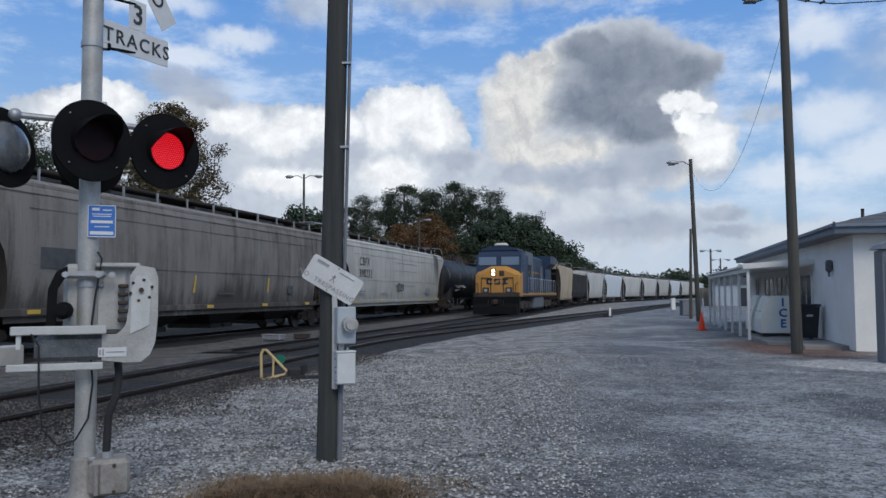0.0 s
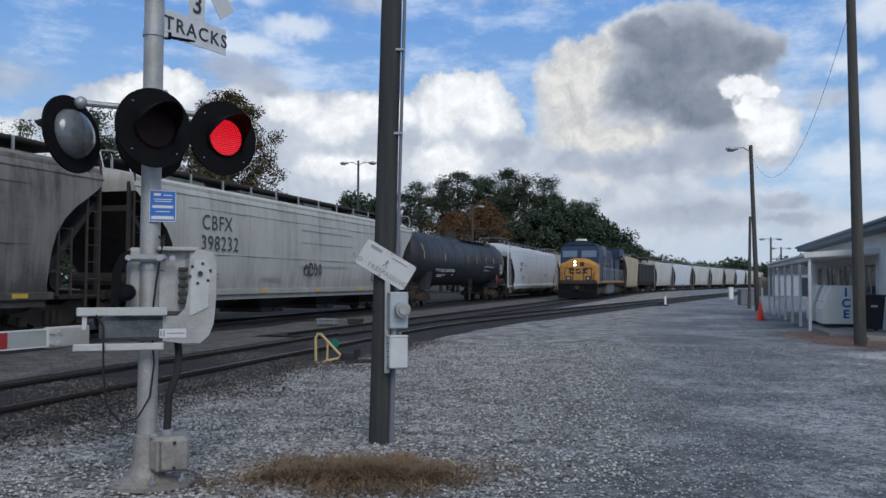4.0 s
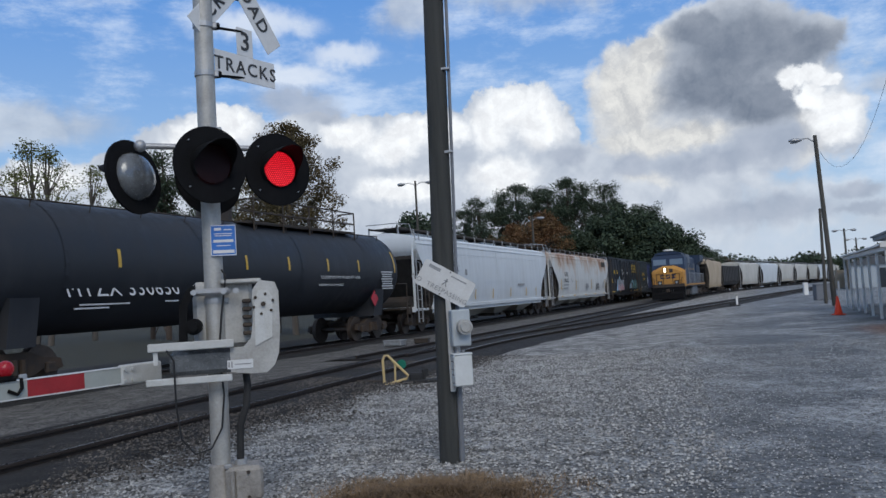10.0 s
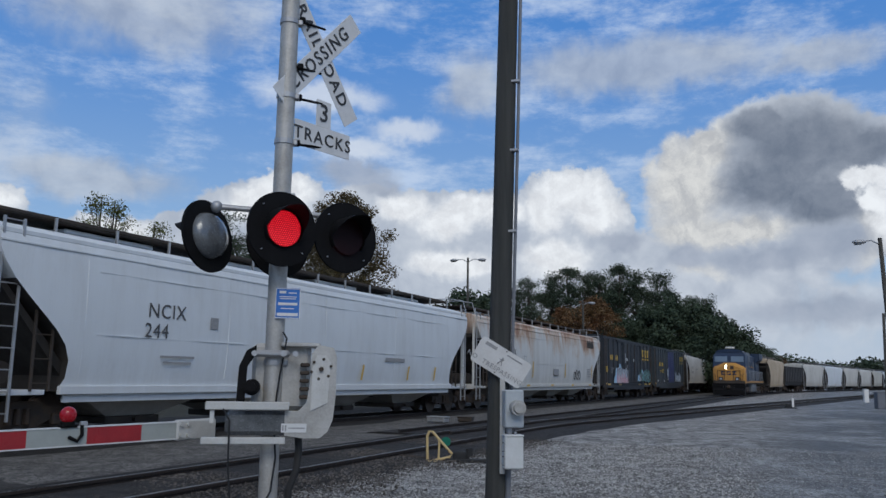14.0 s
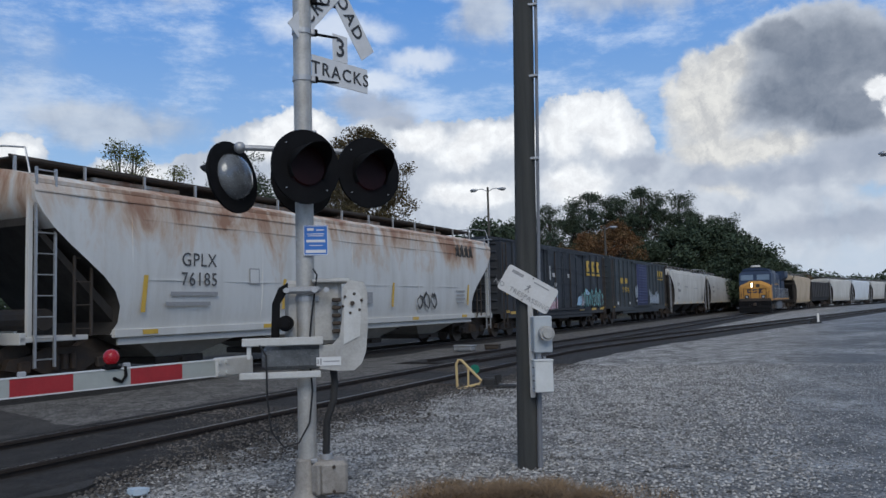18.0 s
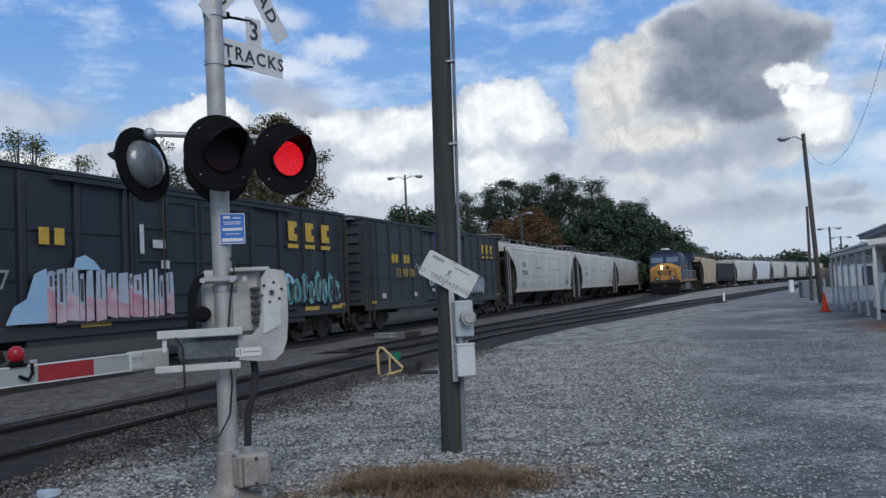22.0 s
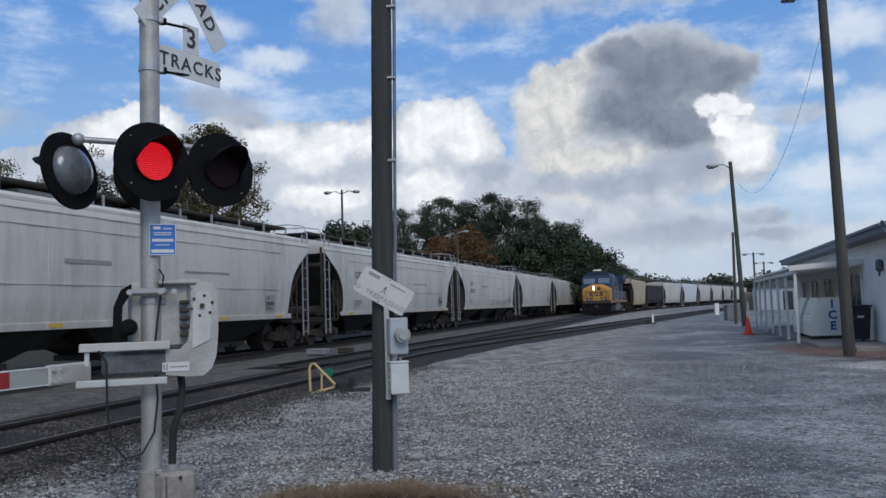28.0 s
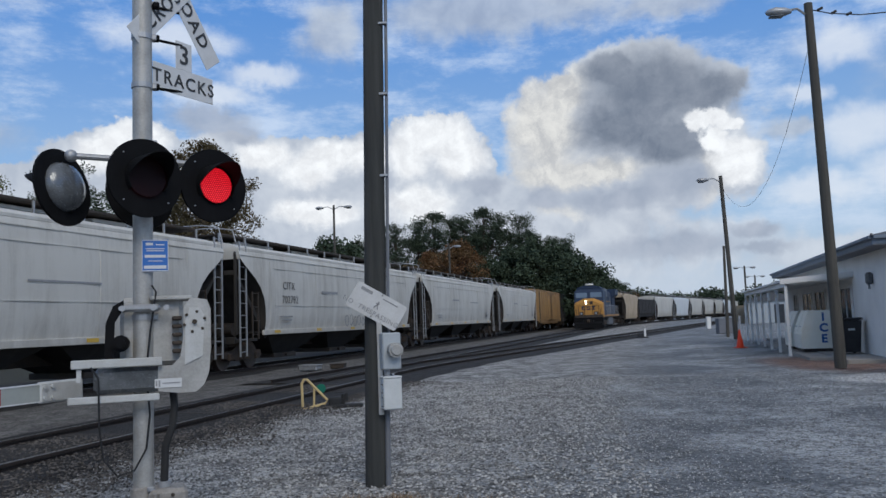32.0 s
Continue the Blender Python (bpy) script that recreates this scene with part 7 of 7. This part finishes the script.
# ---- ground cover ----
def gravel():
    rnd = np.random.default_rng(4)
    base = np.array([(0, 0, 1), (0.9, 0, 0.1), (0.25, 0.85, 0), (-0.75, 0.55, 0.1), (-0.7, -0.6, 0), (0.3, -0.9, 0.1), (0, 0, -0.5)])
    tri = [(0, 1, 2), (0, 2, 3), (0, 3, 4), (0, 4, 5), (0, 5, 1), (6, 2, 1), (6, 3, 2), (6, 4, 3), (6, 5, 4), (6, 1, 5)]
    for name, count, key, label in (("gravel_stones", 95000, "stone", "loose pale grey crushed stone"), ("dark_stones", 16000, "stone_dark", "loose dark stones along the track")):
        vs, fs = [], []
        n = 0
        while n < count:
            y = 3.0 + 17.0 * rnd.random() ** 1.6
            x = rnd.uniform(-7.5, 9.5)
            left = -5.30 + 0.173 * (y - 12.2) + 1.15
            right = 0.20 * y - 0.6 + 1.5 * noise.noise((x * 0.5, y * 0.35, 5.0)) + 0.5 * noise.noise((x * 1.7, y * 1.7, 8.0))
            shore = left + 0.9 + 1.0 * noise.noise((x * 0.6, y * 0.6, 2.0))
            if key == "stone":
                if x < left - 0.5 * rnd.random() or (x < min(-4.5, -4.45 - 1.04 * (y - 5.9)) and y < 8.3) or (x < shore and rnd.random() < 0.55):
                    continue
                if x > right and rnd.random() > 0.42 + 0.5 * max(0, 1 - (x - right) / 2.4):
                    continue
                s = (0.006 + 0.016 * rnd.random() ** 1.6) if x < right else rnd.uniform(0.005, 0.013)
            else:
                if not (left - 1.9 < x < shore + 0.6 * rnd.random()) or (x < min(-4.5, -4.45 - 1.04 * (y - 5.9)) and y < 8.3):
                    continue
                s = rnd.uniform(0.009, 0.024)
            a = rnd.uniform(0, 6.28)
            ca, sa = math.cos(a), math.sin(a)
            p = base * rnd.uniform(0.7, 1.25, (7, 1)) * s * np.array((1.2, 0.9, 0.75))
            z = 0.012 + 0.035 * noise.noise((x * 0.45, y * 0.45, 0.3)) * 1.0
            i = len(vs)
            vs += [(x + ca * q[0] - sa * q[1], y + sa * q[0] + ca * q[1], z + q[2] + (0.02 if key != "stone" else -0.012)) for q in p]
            fs += [(t[0] + i, t[1] + i, t[2] + i) for t in tri]
            n += 1
        tagged(new(name, raw_mesh(name, vs, fs, M[key])), label, "gravel", kind="stuff")


def grass_patch():
    rnd = random.Random(8)
    vs, fs = [], []
    tufts = [(rnd.gauss(0, 0.42), rnd.gauss(0, 0.27), rnd.uniform(0.05, 0.20)) for _ in range(70)]
    for k in range(11000):
        # blades gathered in uneven tufts, thinning out towards the edge
        tx, ty, tr = tufts[k % 70]
        x, y = -0.80 + tx + rnd.gauss(0, tr), 6.05 + ty + rnd.gauss(0, tr * 0.8) + 0.12 * tx
        r = min(1.2, math.hypot((x + 0.80) / 1.25, (y - 6.05) / 0.8))
        if r > 1.15 and k % 3:
            continue
        h = rnd.uniform(0.02, 0.11) * (1.2 - 0.65 * r)
        d = rnd.uniform(0, 6.283)
        bend_x, bend_y = math.cos(d) * h * rnd.uniform(0.8, 3.6), math.sin(d) * h * rnd.uniform(0.8, 3.6)
        w = rnd.uniform(0.0012, 0.003)
        px, py = -math.sin(d) * w, math.cos(d) * w
        i = len(vs)
        z0 = 0.0
        vs += [(x - px, y - py, z0), (x + px, y + py, z0), (x + bend_x * 0.4 + px * 0.8, y + bend_y * 0.4 + py * 0.8, h * 0.7), (x + bend_x * 0.4 - px * 0.8, y + bend_y * 0.4 - py * 0.8, h * 0.7), (x + bend_x, y + bend_y, h)]
        fs += [(i, i + 1, i + 2, i + 3), (i + 3, i + 2, i + 4)]
    tagged(new("dry_grass", raw_mesh("dry_grass", vs, fs, M["dry_grass"])), "patch of matted dry brown grass", "grass", kind="stuff")


M["alu_pale"] = mat("pale_aluminium", (0.60, 0.60, 0.58), 0.5, 0.35, (0.46, 0.45, 0.42), 6, 0.5, 0.15, 90)
M["base_cast"] = mat("stained_cast_iron", (0.36, 0.34, 0.31), 0.6, 0.2, (0.17, 0.15, 0.13), 4, 0.6, 0.3, 60)
M["globe"] = mat("red_globe", (0.25, 0.01, 0.02), 0.25, 0, None, 6, 0.2, emit=(1.0, 0.02, 0.03, 0.06))
M["screen"] = mat("pale_windscreen", (0.16, 0.20, 0.25), 0.12, 0.0, (0.12, 0.16, 0.20), 2, 0.4, spec=0.8)
M["lamp_dim"] = mat("unlit_lamp_glass", (0.5, 0.52, 0.55), 0.2, 0.3, None, 5, 0.2)
M["box_grey2"] = mat("dull_grey_enamel", (0.19, 0.20, 0.22), 0.5, 0.1, (0.15, 0.155, 0.17), 3, 0.4, 0.08)
TRUCK = truck_parts()
ground()
road()
crossing_signal()
utility_pole()
switch_stand("switch_stand", pose(-3.05, 14.25, 0, 0, 0, 8), "yellow-levered switch stand with green target beside the track")
switch_stand("low_switch_stand", pose(8.3, 50.5, 0, 0, 0, 10), "low dark switch stand with white marker", True)
building()
ice_chest(BLD @ pose(-0.98, 6.1, 0.10, 0, 0, 0))
ice_chest(BLD @ pose(-1.02, 8.1, 0.10, 0, 0, 0))
trash_bin(BLD @ pose(-0.50, 3.6, 0.10, 0, 0, 10))
traffic_cone(pose(9.62, 33.0, 0, 0, 0, 12))
big_pole = lamp_pole(pose(8.45, 20.4, 0), 9.2, -0.10, "pole_brown", 0.55, "weathered wooden pole with a cobra lamp", 0.14)
lamp_pole(pose(12.25, 43.0, 0), 8.6, -0.25, "pole_brown", 0.75, "weathered wooden pole with a cobra lamp beyond the porch", 0.13)
lamp_pole(pose(-12.3, 60, 0), 10.6, 0, "pole_brown", 0.9, "twin-armed yard lamp pole behind the train", 0.12, True)
lamp_pole(pose(-4.6, 75, 0), 8.6, 0, "pole_brown", -1.0, "yard lamp pole behind the train", 0.12)
lamp_pole(pose(26.6, 90, 0), 6.3, 0, "pole_brown", 0.7, "distant twin lamp pole", 0.12, True)
lamp_pole(pose(33.7, 110, 0), 6.1, 0, "pole_brown", 0.8, "distant twin lamp pole", 0.12, True)
bare = thing("bare_pole", pose(12.9, 47, 0), "short bare wooden pole beyond the porch", "pole")
part("shaft", bm_of(lambda bm: add_cyl(bm, (0, 0, 0), (0.1, 0, 5.2), 0.10, 0.07, n=12)), M["pole_brown"], bare, smooth=True)
part("service_wire", bm_of(lambda bm: add_tube(bm, [(-0.1, 0, 9.05), (0.5, 0.2, 8.98), (1.4, 0.5, 9.0), (3.0, 1.2, 9.3), (5.0, 2.0, 9.9)], 0.016, 5), *[(lambda x, z: (lambda bm: add_cyl(bm, (x, x * 0.4, z), (x + 0.12, x * 0.4, z + 0.06), 0.035, n=6)))(x, z) for x, z in ((0.15, 9.03), (0.55, 8.98), (1.0, 8.98))]), M["cable"], big_pole, "twisted service wire")
hang("overhead_wire", (8.37, 20.4, 8.35), (12.02, 43.0, 8.1), 2.5, "slack overhead wire between the lamp poles", 0.006)
grey_cabinet(pose(9.55, 17.6, 0, 0, 0, -11))
trees()


def yard_clutter():
    rnd = random.Random(12)
    for k, (x, y, w, d, h, key, nm, label) in enumerate(((28.6, 96, 3.0, 1.2, 2.0, "hop_tan", "relay_cabinet", "tan relay cabinet far off in the yard"), (14.6, 53.8, 1.09, 0.6, 0.97, "box_grey2", "grey_case", "grey sheet-metal case standing in the yard"), (17.5, 70, 0.35, 0.3, 1.0, "trim_white", "white_marker_box", "small white marker box"), (15.0, 52, 0.12, 0.12, 1.1, "galv", "marker_post", "thin grey marker post"), (-6.2, 26.5, 0.7, 0.35, 0.16, "galv", "switch_machine", "low grey switch machine beside the rails"), (-5.4, 27.2, 0.5, 0.3, 0.14, "steel_dark", "junction_case", "low dark junction case beside the rails"))):
        t = thing(nm, pose(x, y, 0, 0, 0, rnd.uniform(-20, 20)), label, nm.replace("_", " "))
        part("case", bm_of(lambda bm: add_box(bm, (0, 0, h / 2 + 0.02), (w, d, h), bevel=min(0.03, w * 0.2))), M[key], t)
        part("cover", bm_of(lambda bm: add_box(bm, (0, 0, h + 0.035), (w * 1.06, d * 1.06, 0.04), bevel=0.01)), M[key], t)
    t = thing("yard_shed", pose(30, 92, 0, 0, 0, -15), "low pale shed far off in the yard", "shed")
    part("wall", bm_of(lambda bm: add_box(bm, (0, 0, 1.2), (6, 4, 2.4))), M["box_grey"], t)
    part("roof", bm_of(lambda bm: add_prism(bm, [(-3.3, 2.4), (3.3, 2.4), (0, 3.4)], "y", -2.2, 2.2)), M["shingle"], t)
    part("door", bm_of(lambda bm: add_box(bm, (0.5, -2.02, 1.0), (1.0, 0.06, 2.0), bevel=0.01)), M["dark_glass"], t)
    # litter by the street
    b = part("litter", bm_of(lambda bm: add_loft(bm, [[(0.09 * math.cos(k) * (1 + 0.3 * math.sin(3 * k + z * 20)), 0.06 * math.sin(k), z) for k in [i * 0.785 for i in range(8)]] for z in (0.0, 0.03, 0.05)])), M["litter"], m=pose(-3.95, 5.73, 0.02, 0, 0, 20))
    tagged(b, "crumpled pale blue plastic litter", "litter")


M["litter"] = mat("pale_blue_plastic", (0.35, 0.48, 0.60), 0.35, 0, (0.55, 0.6, 0.65), 20, 0.5)
yard_clutter()
tracks()
gravel()
grass_patch()


# ---- the passing train, on the far track ----
def train():
    g = {"AB": 27.4, "BC": 49.7, "CD": 71.3, "DE": 94.1, "EF": 116.8, "FG": 135.1, "GH": 153.9, "HI": 175.1, "IJ": 195.2, "JK": 215.4, "KL": 235.8, "LM": 257.4}
    cars = []

    def span(a, b):
        return (a + b) / 2, b - a
    s, L = span(5.4, g["AB"])
    c = hopper_car("covered_hopper_car", L, "hop_grime", "grimy grey covered hopper car with streaked sides", bays=4)
    slanted_marks(c, (-6.5, -1.0, 4.2), 1.75, -1.61)
    bars(c, [(6.2, 1.6, 0.5, 0.3), (-7.2, 2.3, 1.2, 0.5), (1.0, 1.45, 1.0, 0.06)], "tag_dark", -1.625, "faded_stencil")
    cars.append((c, s))
    s, L = span(g["AB"], g["BC"])
    c = hopper_car("covered_hopper_car", L, "hop_cream", "pale grey covered hopper car with dark-stained end", bays=4)
    mark(c, "CBFX", -6.9, 3.05, 0.62, "mark_black", -1.64)
    mark(c, "398232", -6.75, 2.45, 0.62, "mark_black", -1.645)
    bars(c, [(-7.2, 1.55, 0.9, 0.06), (-7.2, 1.42, 0.8, 0.06), (-3.6, 1.45, 1.2, 0.07), (0.8, 3.2, 4.5, 0.03), (0.8, 2.75, 4.5, 0.03), (0.5, 1.9, 4.4, 0.03), (5.8, 1.6, 1.2, 0.35)], "sign_grey", -1.63)
    scrawl(c, "graffiti", "tag_dark", -1.3, 0.2, 1.55, 2.1, -1.635, 4, 3, 0.03, "black scrawled tag")
    cars.append((c, s))
    s, L = span(g["BC"], g["CD"])
    c = tank_car(L)
    cars.append((c, s))
    s, L = span(g["CD"], g["DE"])
    c = hopper_car("covered_hopper_car", L, "hop_white", "clean white covered hopper car", bays=4, rail_gap=1.6, bell=False, reflect=False)
    mark(c, "NCIX", -6.6, 2.75, 0.46, "mark_black", -1.64)
    mark(c, "244", -6.9, 2.3, 0.46, "mark_black", -1.64)
    bars(c, [(-6.2, 1.75, 1.1, 0.05), (-6.2, 1.62, 0.9, 0.05), (4.4, 1.95, 1.4, 0.12), (-5.0, 2.6, 0.28, 0.28)], "sign_grey", -1.635)
    slanted_marks(c, (-3.8, -1.0, 2.2, 5.4, 7.6), 1.5, -1.63, 0.5, 0.09, 0.08)
    cars.append((c, s))
    s, L = span(g["DE"], g["EF"])
    c = hopper_car("covered_hopper_car", L, "hop_rust", "white covered hopper car with rust running down", bays=4, rail_gap=1.6, cut=2.0, bell=False)
    mark(c, "GPLX", -6.55, 2.62, 0.44, "mark_black", -1.64)
    mark(c, "76185", -6.55, 2.17, 0.44, "mark_black", -1.64)
    bars(c, [(-6.7, 1.85, 1.5, 0.09), (-6.9, 1.62, 1.4, 0.09), (0.6, 1.75, 1.0, 0.35), (7.6, 2.0, 0.8, 0.05), (7.6, 1.85, 0.7, 0.05), (7.6, 1.7, 0.8, 0.05), (7.6, 1.55, 0.6, 0.05)], "sign_grey", -1.635)
    bars(c, [(-4.6, 2.3, 0.38, 0.40)], "sign_grey", -1.634)
    bars(c, [(-4.6, 2.3, 0.32, 0.34)], "hop_rust", -1.637, "stencil_box")
    for x in (7.45, 7.85, 8.25, 8.65):
        bm = bmesh.new()
        add_tube(bm, [(x - 0.14, -1.63, 3.35), (x - 0.02, -1.63, 3.78), (x + 0.12, -1.63, 3.35), (x - 0.06, -1.63, 3.48), (x - 0.16, -1.63, 3.7)], 0.035, 4)
        part("owner_mark", bm, M["mark_black"], c, "bold dark block mark")
    slanted_marks(c, (-8.2, -3.4, 2.4, 8.3), 1.85, -1.63, 0.8, 0.12, 0.05)
    scrawl(c, "graffiti", "tag_dark", 4.0, 5.6, 1.35, 1.95, -1.64, 3, 5, 0.03)
    cars.append((c, s))
    s, L = span(g["EF"], g["FG"])
    c = box_car("box_car", L, "box_dark", "box_dark", "dark blue-black box car with graffiti and yellow blocks", 5.0, 4, True)
    for x in (4.7, 5.75, 6.8):
        bars(c, [(x - 0.08, 3.56, 0.36, 0.62), (x + 0.18, 3.78, 0.16, 0.18), (x + 0.18, 3.36, 0.16, 0.22), (x, 3.08, 0.62, 0.13)], "mark_yellow", -1.565, "yellow_block_mark")
    bars(c, [(-6.6, 2.95, 0.26, 0.36), (-6.2, 2.95, 0.26, 0.36), (-5.0, 2.95, 0.26, 0.36), (-4.6, 2.95, 0.26, 0.36), (-7.8, 2.1, 0.4, 0.42)], "mark_yellow", -1.56, "yellow_stencil")
    mark(c, "137", -6.3, 2.02, 0.55, "sign_grey", -1.575)
    mark(c, "666", -4.75, 2.02, 0.55, "sign_grey", -1.575)
    bars(c, [(x, 1.06, 0.9, 0.12) for x in (-7.0, -3.6, 3.4, 5.8, 7.6)], "reflector", -1.53, "reflector", 0.01)
    scrawl(c, "graffiti", "tag_teal", 2.9, 7.6, 1.25, 2.3, -1.60, 11, 7, 0.06, "teal bubble graffiti")
    scrawl(c, "graffiti_outline", "tag_dark", 2.9, 7.6, 1.25, 2.25, -1.606, 12, 9, 0.03)
    panel_tag(c, -6.0, -1.4, 1.15, 2.25, -1.605, 11)
    panel_tag(c, 2.2, 3.6, 1.3, 1.9, -1.605, 29)
    bars(c, [(-1.6, 2.9, 0.45, 0.2), (-1.4, 2.4, 0.3, 0.2), (0.8, 2.9, 0.3, 0.2), (-2.2, 3.0, 0.14, 0.7)], "mark_white", -1.62, "stencil_print", 0.006)
    cars.append((c, s))
    s, L = span(g["FG"], g["GH"])
    c = box_car("box_car", L, "box_dark2", "door_blue", "dark slate box car with corrugated navy door", 3.1, 6, False, True)
    mark(c, "12 98 00", -5.0, 2.25, 0.50, "mark_yellow", -1.56)
    bars(c, [(-6.2, 2.85, 0.26, 0.36), (-5.85, 2.85, 0.24, 0.36), (-5.0, 2.85, 0.26, 0.36), (-4.65, 2.85, 0.24, 0.36)], "mark_yellow", -1.56, "yellow_stencil")
    for x in (5.6, 6.35, 7.1):
        bars(c, [(x - 0.06, 3.58, 0.28, 0.50), (x + 0.14, 3.76, 0.12, 0.14), (x, 3.16, 0.45, 0.10)], "mark_yellow", -1.565, "yellow_block_mark")
    scrawl(c, "graffiti", "tag_pale", 1.9, 5.4, 1.25, 2.3, -1.60, 8, 15, 0.07, "pale dripping graffiti")
    scrawl(c, "graffiti", "tag_pale", -2.4, -1.7, 1.7, 2.7, -1.60, 3, 17, 0.06)
    bars(c, [(-7.2, 1.35, 0.35, 0.2), (-4.0, 1.35, 0.3, 0.18), (-1.9, 1.5, 0.3, 0.14)], "mark_white", -1.565, "white_patch")
    cars.append((c, s))
    first, numbered = None, []
    for a, b, num in (("GH", "HI", "700238"), ("HI", "IJ", "700214"), ("IJ", "JK", "702792"), ("JK", "KL", ""), ("KL", "LM", "")):
        s, L = span(g[a], g[b])
        if first is None:
            first = c = hopper_car("covered_hopper_car", 20.3, "hop_light", "light grey covered hopper car with dark end openings", bays=3, cut=1.75, zs=1.17)
            bars(c, [(-6.4, 1.75, 1.0, 0.05), (-6.4, 1.62, 0.8, 0.05), (6.4, 1.75, 0.55, 0.42), (2.6, 2.6, 2.4, 0.05), (-2.5, 2.7, 1.6, 0.10)], "sign_grey", -1.635)
            bars(c, [(6.4, 1.66, 0.5, 0.12), (6.25, 1.85, 0.1, 0.1)], "mark_black", -1.640)
        else:
            c = copy_thing(first, Matrix())
        numbered.append((c, num))
        cars.append((c, s))
    for c, num in numbered:
        if num:
            mark(c, "CITX", -6.2, 2.85, 0.40, "mark_black", -1.645)
            mark(c, num, -6.1, 2.35, 0.40, "mark_black", -1.645)
        if num == "702792":
            scrawl(c, "graffiti", "sign_grey", -1.0, 5.5, 1.3, 1.9, -1.66, 14, 19, 0.02)
    c = box_car("box_car", 19.0, "box_brown", "box_brown", "tall brown weathered box car", 2.6, 6)
    cars.append((c, g["LM"] + 9.5))
    c = box_car("box_car", 19.0, "box_dark", "box_dark", "dark box car at the train's far end", 2.6, 6)
    cars.append((c, g["LM"] + 28.5))
    return cars


# ---- the standing train, backing away on the middle track ----
def second_train():
    cars = [(locomotive(), 0.0)]
    s = 22.3
    kinds = (("hop_tan", 15.5), ("gondola", 15.0), ("hop_light", 17.5), ("hop_white", 17.5), ("hop_light", 18.0), ("hop_light", 18.0), ("tank", 17.0), ("hop_white", 18.0), ("hop_light", 18.0), ("hop_light", 18.0), ("hop_white", 18.0), ("hop_light", 18.0))
    made = {}
    for k, L in kinds:
        if k == "gondola":
            c = gondola_car(L)
        elif k in made:
            c = copy_thing(made[k], Matrix())
        elif k == "tank":
            c = hopper_car("covered_hopper_car", L, "hop_cream", "pale covered hopper car behind the locomotive", bays=2)
        else:
            c = hopper_car("covered_hopper_car", L, k, "%s covered hopper car behind the locomotive" % {"hop_tan": "tan", "hop_light": "light grey", "hop_white": "white"}[k], bays=3)
        made.setdefault(k, c)
        c["group"] = "cars behind the locomotive"
        cars.append((c, s + L / 2))
        s += L
    return cars


PASSING = train()
STANDING = second_train()


def passed(t):
    return 4.392 * t + 0.0440 * t * t - 0.00018 * t ** 3


def backed(t):
    return 34.0 * (1 - (1 - min(t, 16.0) / 16.0) ** 1.5)


def motions():
    times = [0.5 * i for i in range(65)]
    for c, s in PASSING:
        walk(c, [(t, on_track(far_track, s - passed(t))) for t in times[::2]])
    for c, s in STANDING:
        walk(c, [(t, on_track(mid_track, s + backed(t))) for t in times[:34] + [32.0]])
    # wheels roll as far as their car goes
    for cars, way, step, last in ((PASSING, lambda t: -passed(t), 0.1, 32.0), (STANDING, backed, 0.2, 16.0)):
        for car, s in cars:
            for w in [o for o in car.children_recursive if o.name.startswith("wheelset")]:
                x, z = w.matrix_basis.translation.x, w.matrix_basis.translation.z
                ts = [round(step * i, 2) for i in range(int(round(last / step)) + 1)] + ([32.0] if last < 32 else [])
                walk(w, [(t, Matrix.Translation((x, 0, z)) @ Matrix.Rotation(way(t) / 0.457, 4, "Y")) for t in ts])
    # the two lamps flash in turn: each unit turns its lit face out, then its dark one
    out, away = pose(0, -0.03, 0), pose(0, -0.03, 0, 0, 0, 178)
    for unit, odd in zip(LAMPS, (0, 1)):
        rows, lit = [], None
        for i in range(0, 961):
            t = i / 30
            k = math.floor((t + 1 / 30 - 0.001 - 0.44) / 0.613)
            on = (k % 2 == odd) and not 16.75 < t < 21.9
            if lit is None:
                rows.append((t, out if on else away))
            elif on != lit and i < 957:
                rows += [(t, out if lit else away), (t + 1 / 30, pose(0, -0.03, 0, 0, 0, 89)), (t + 2 / 30, out if on else away)]
            lit = on
        rows.append((32.0, out if lit else away))
        walk(unit, rows)


motions()
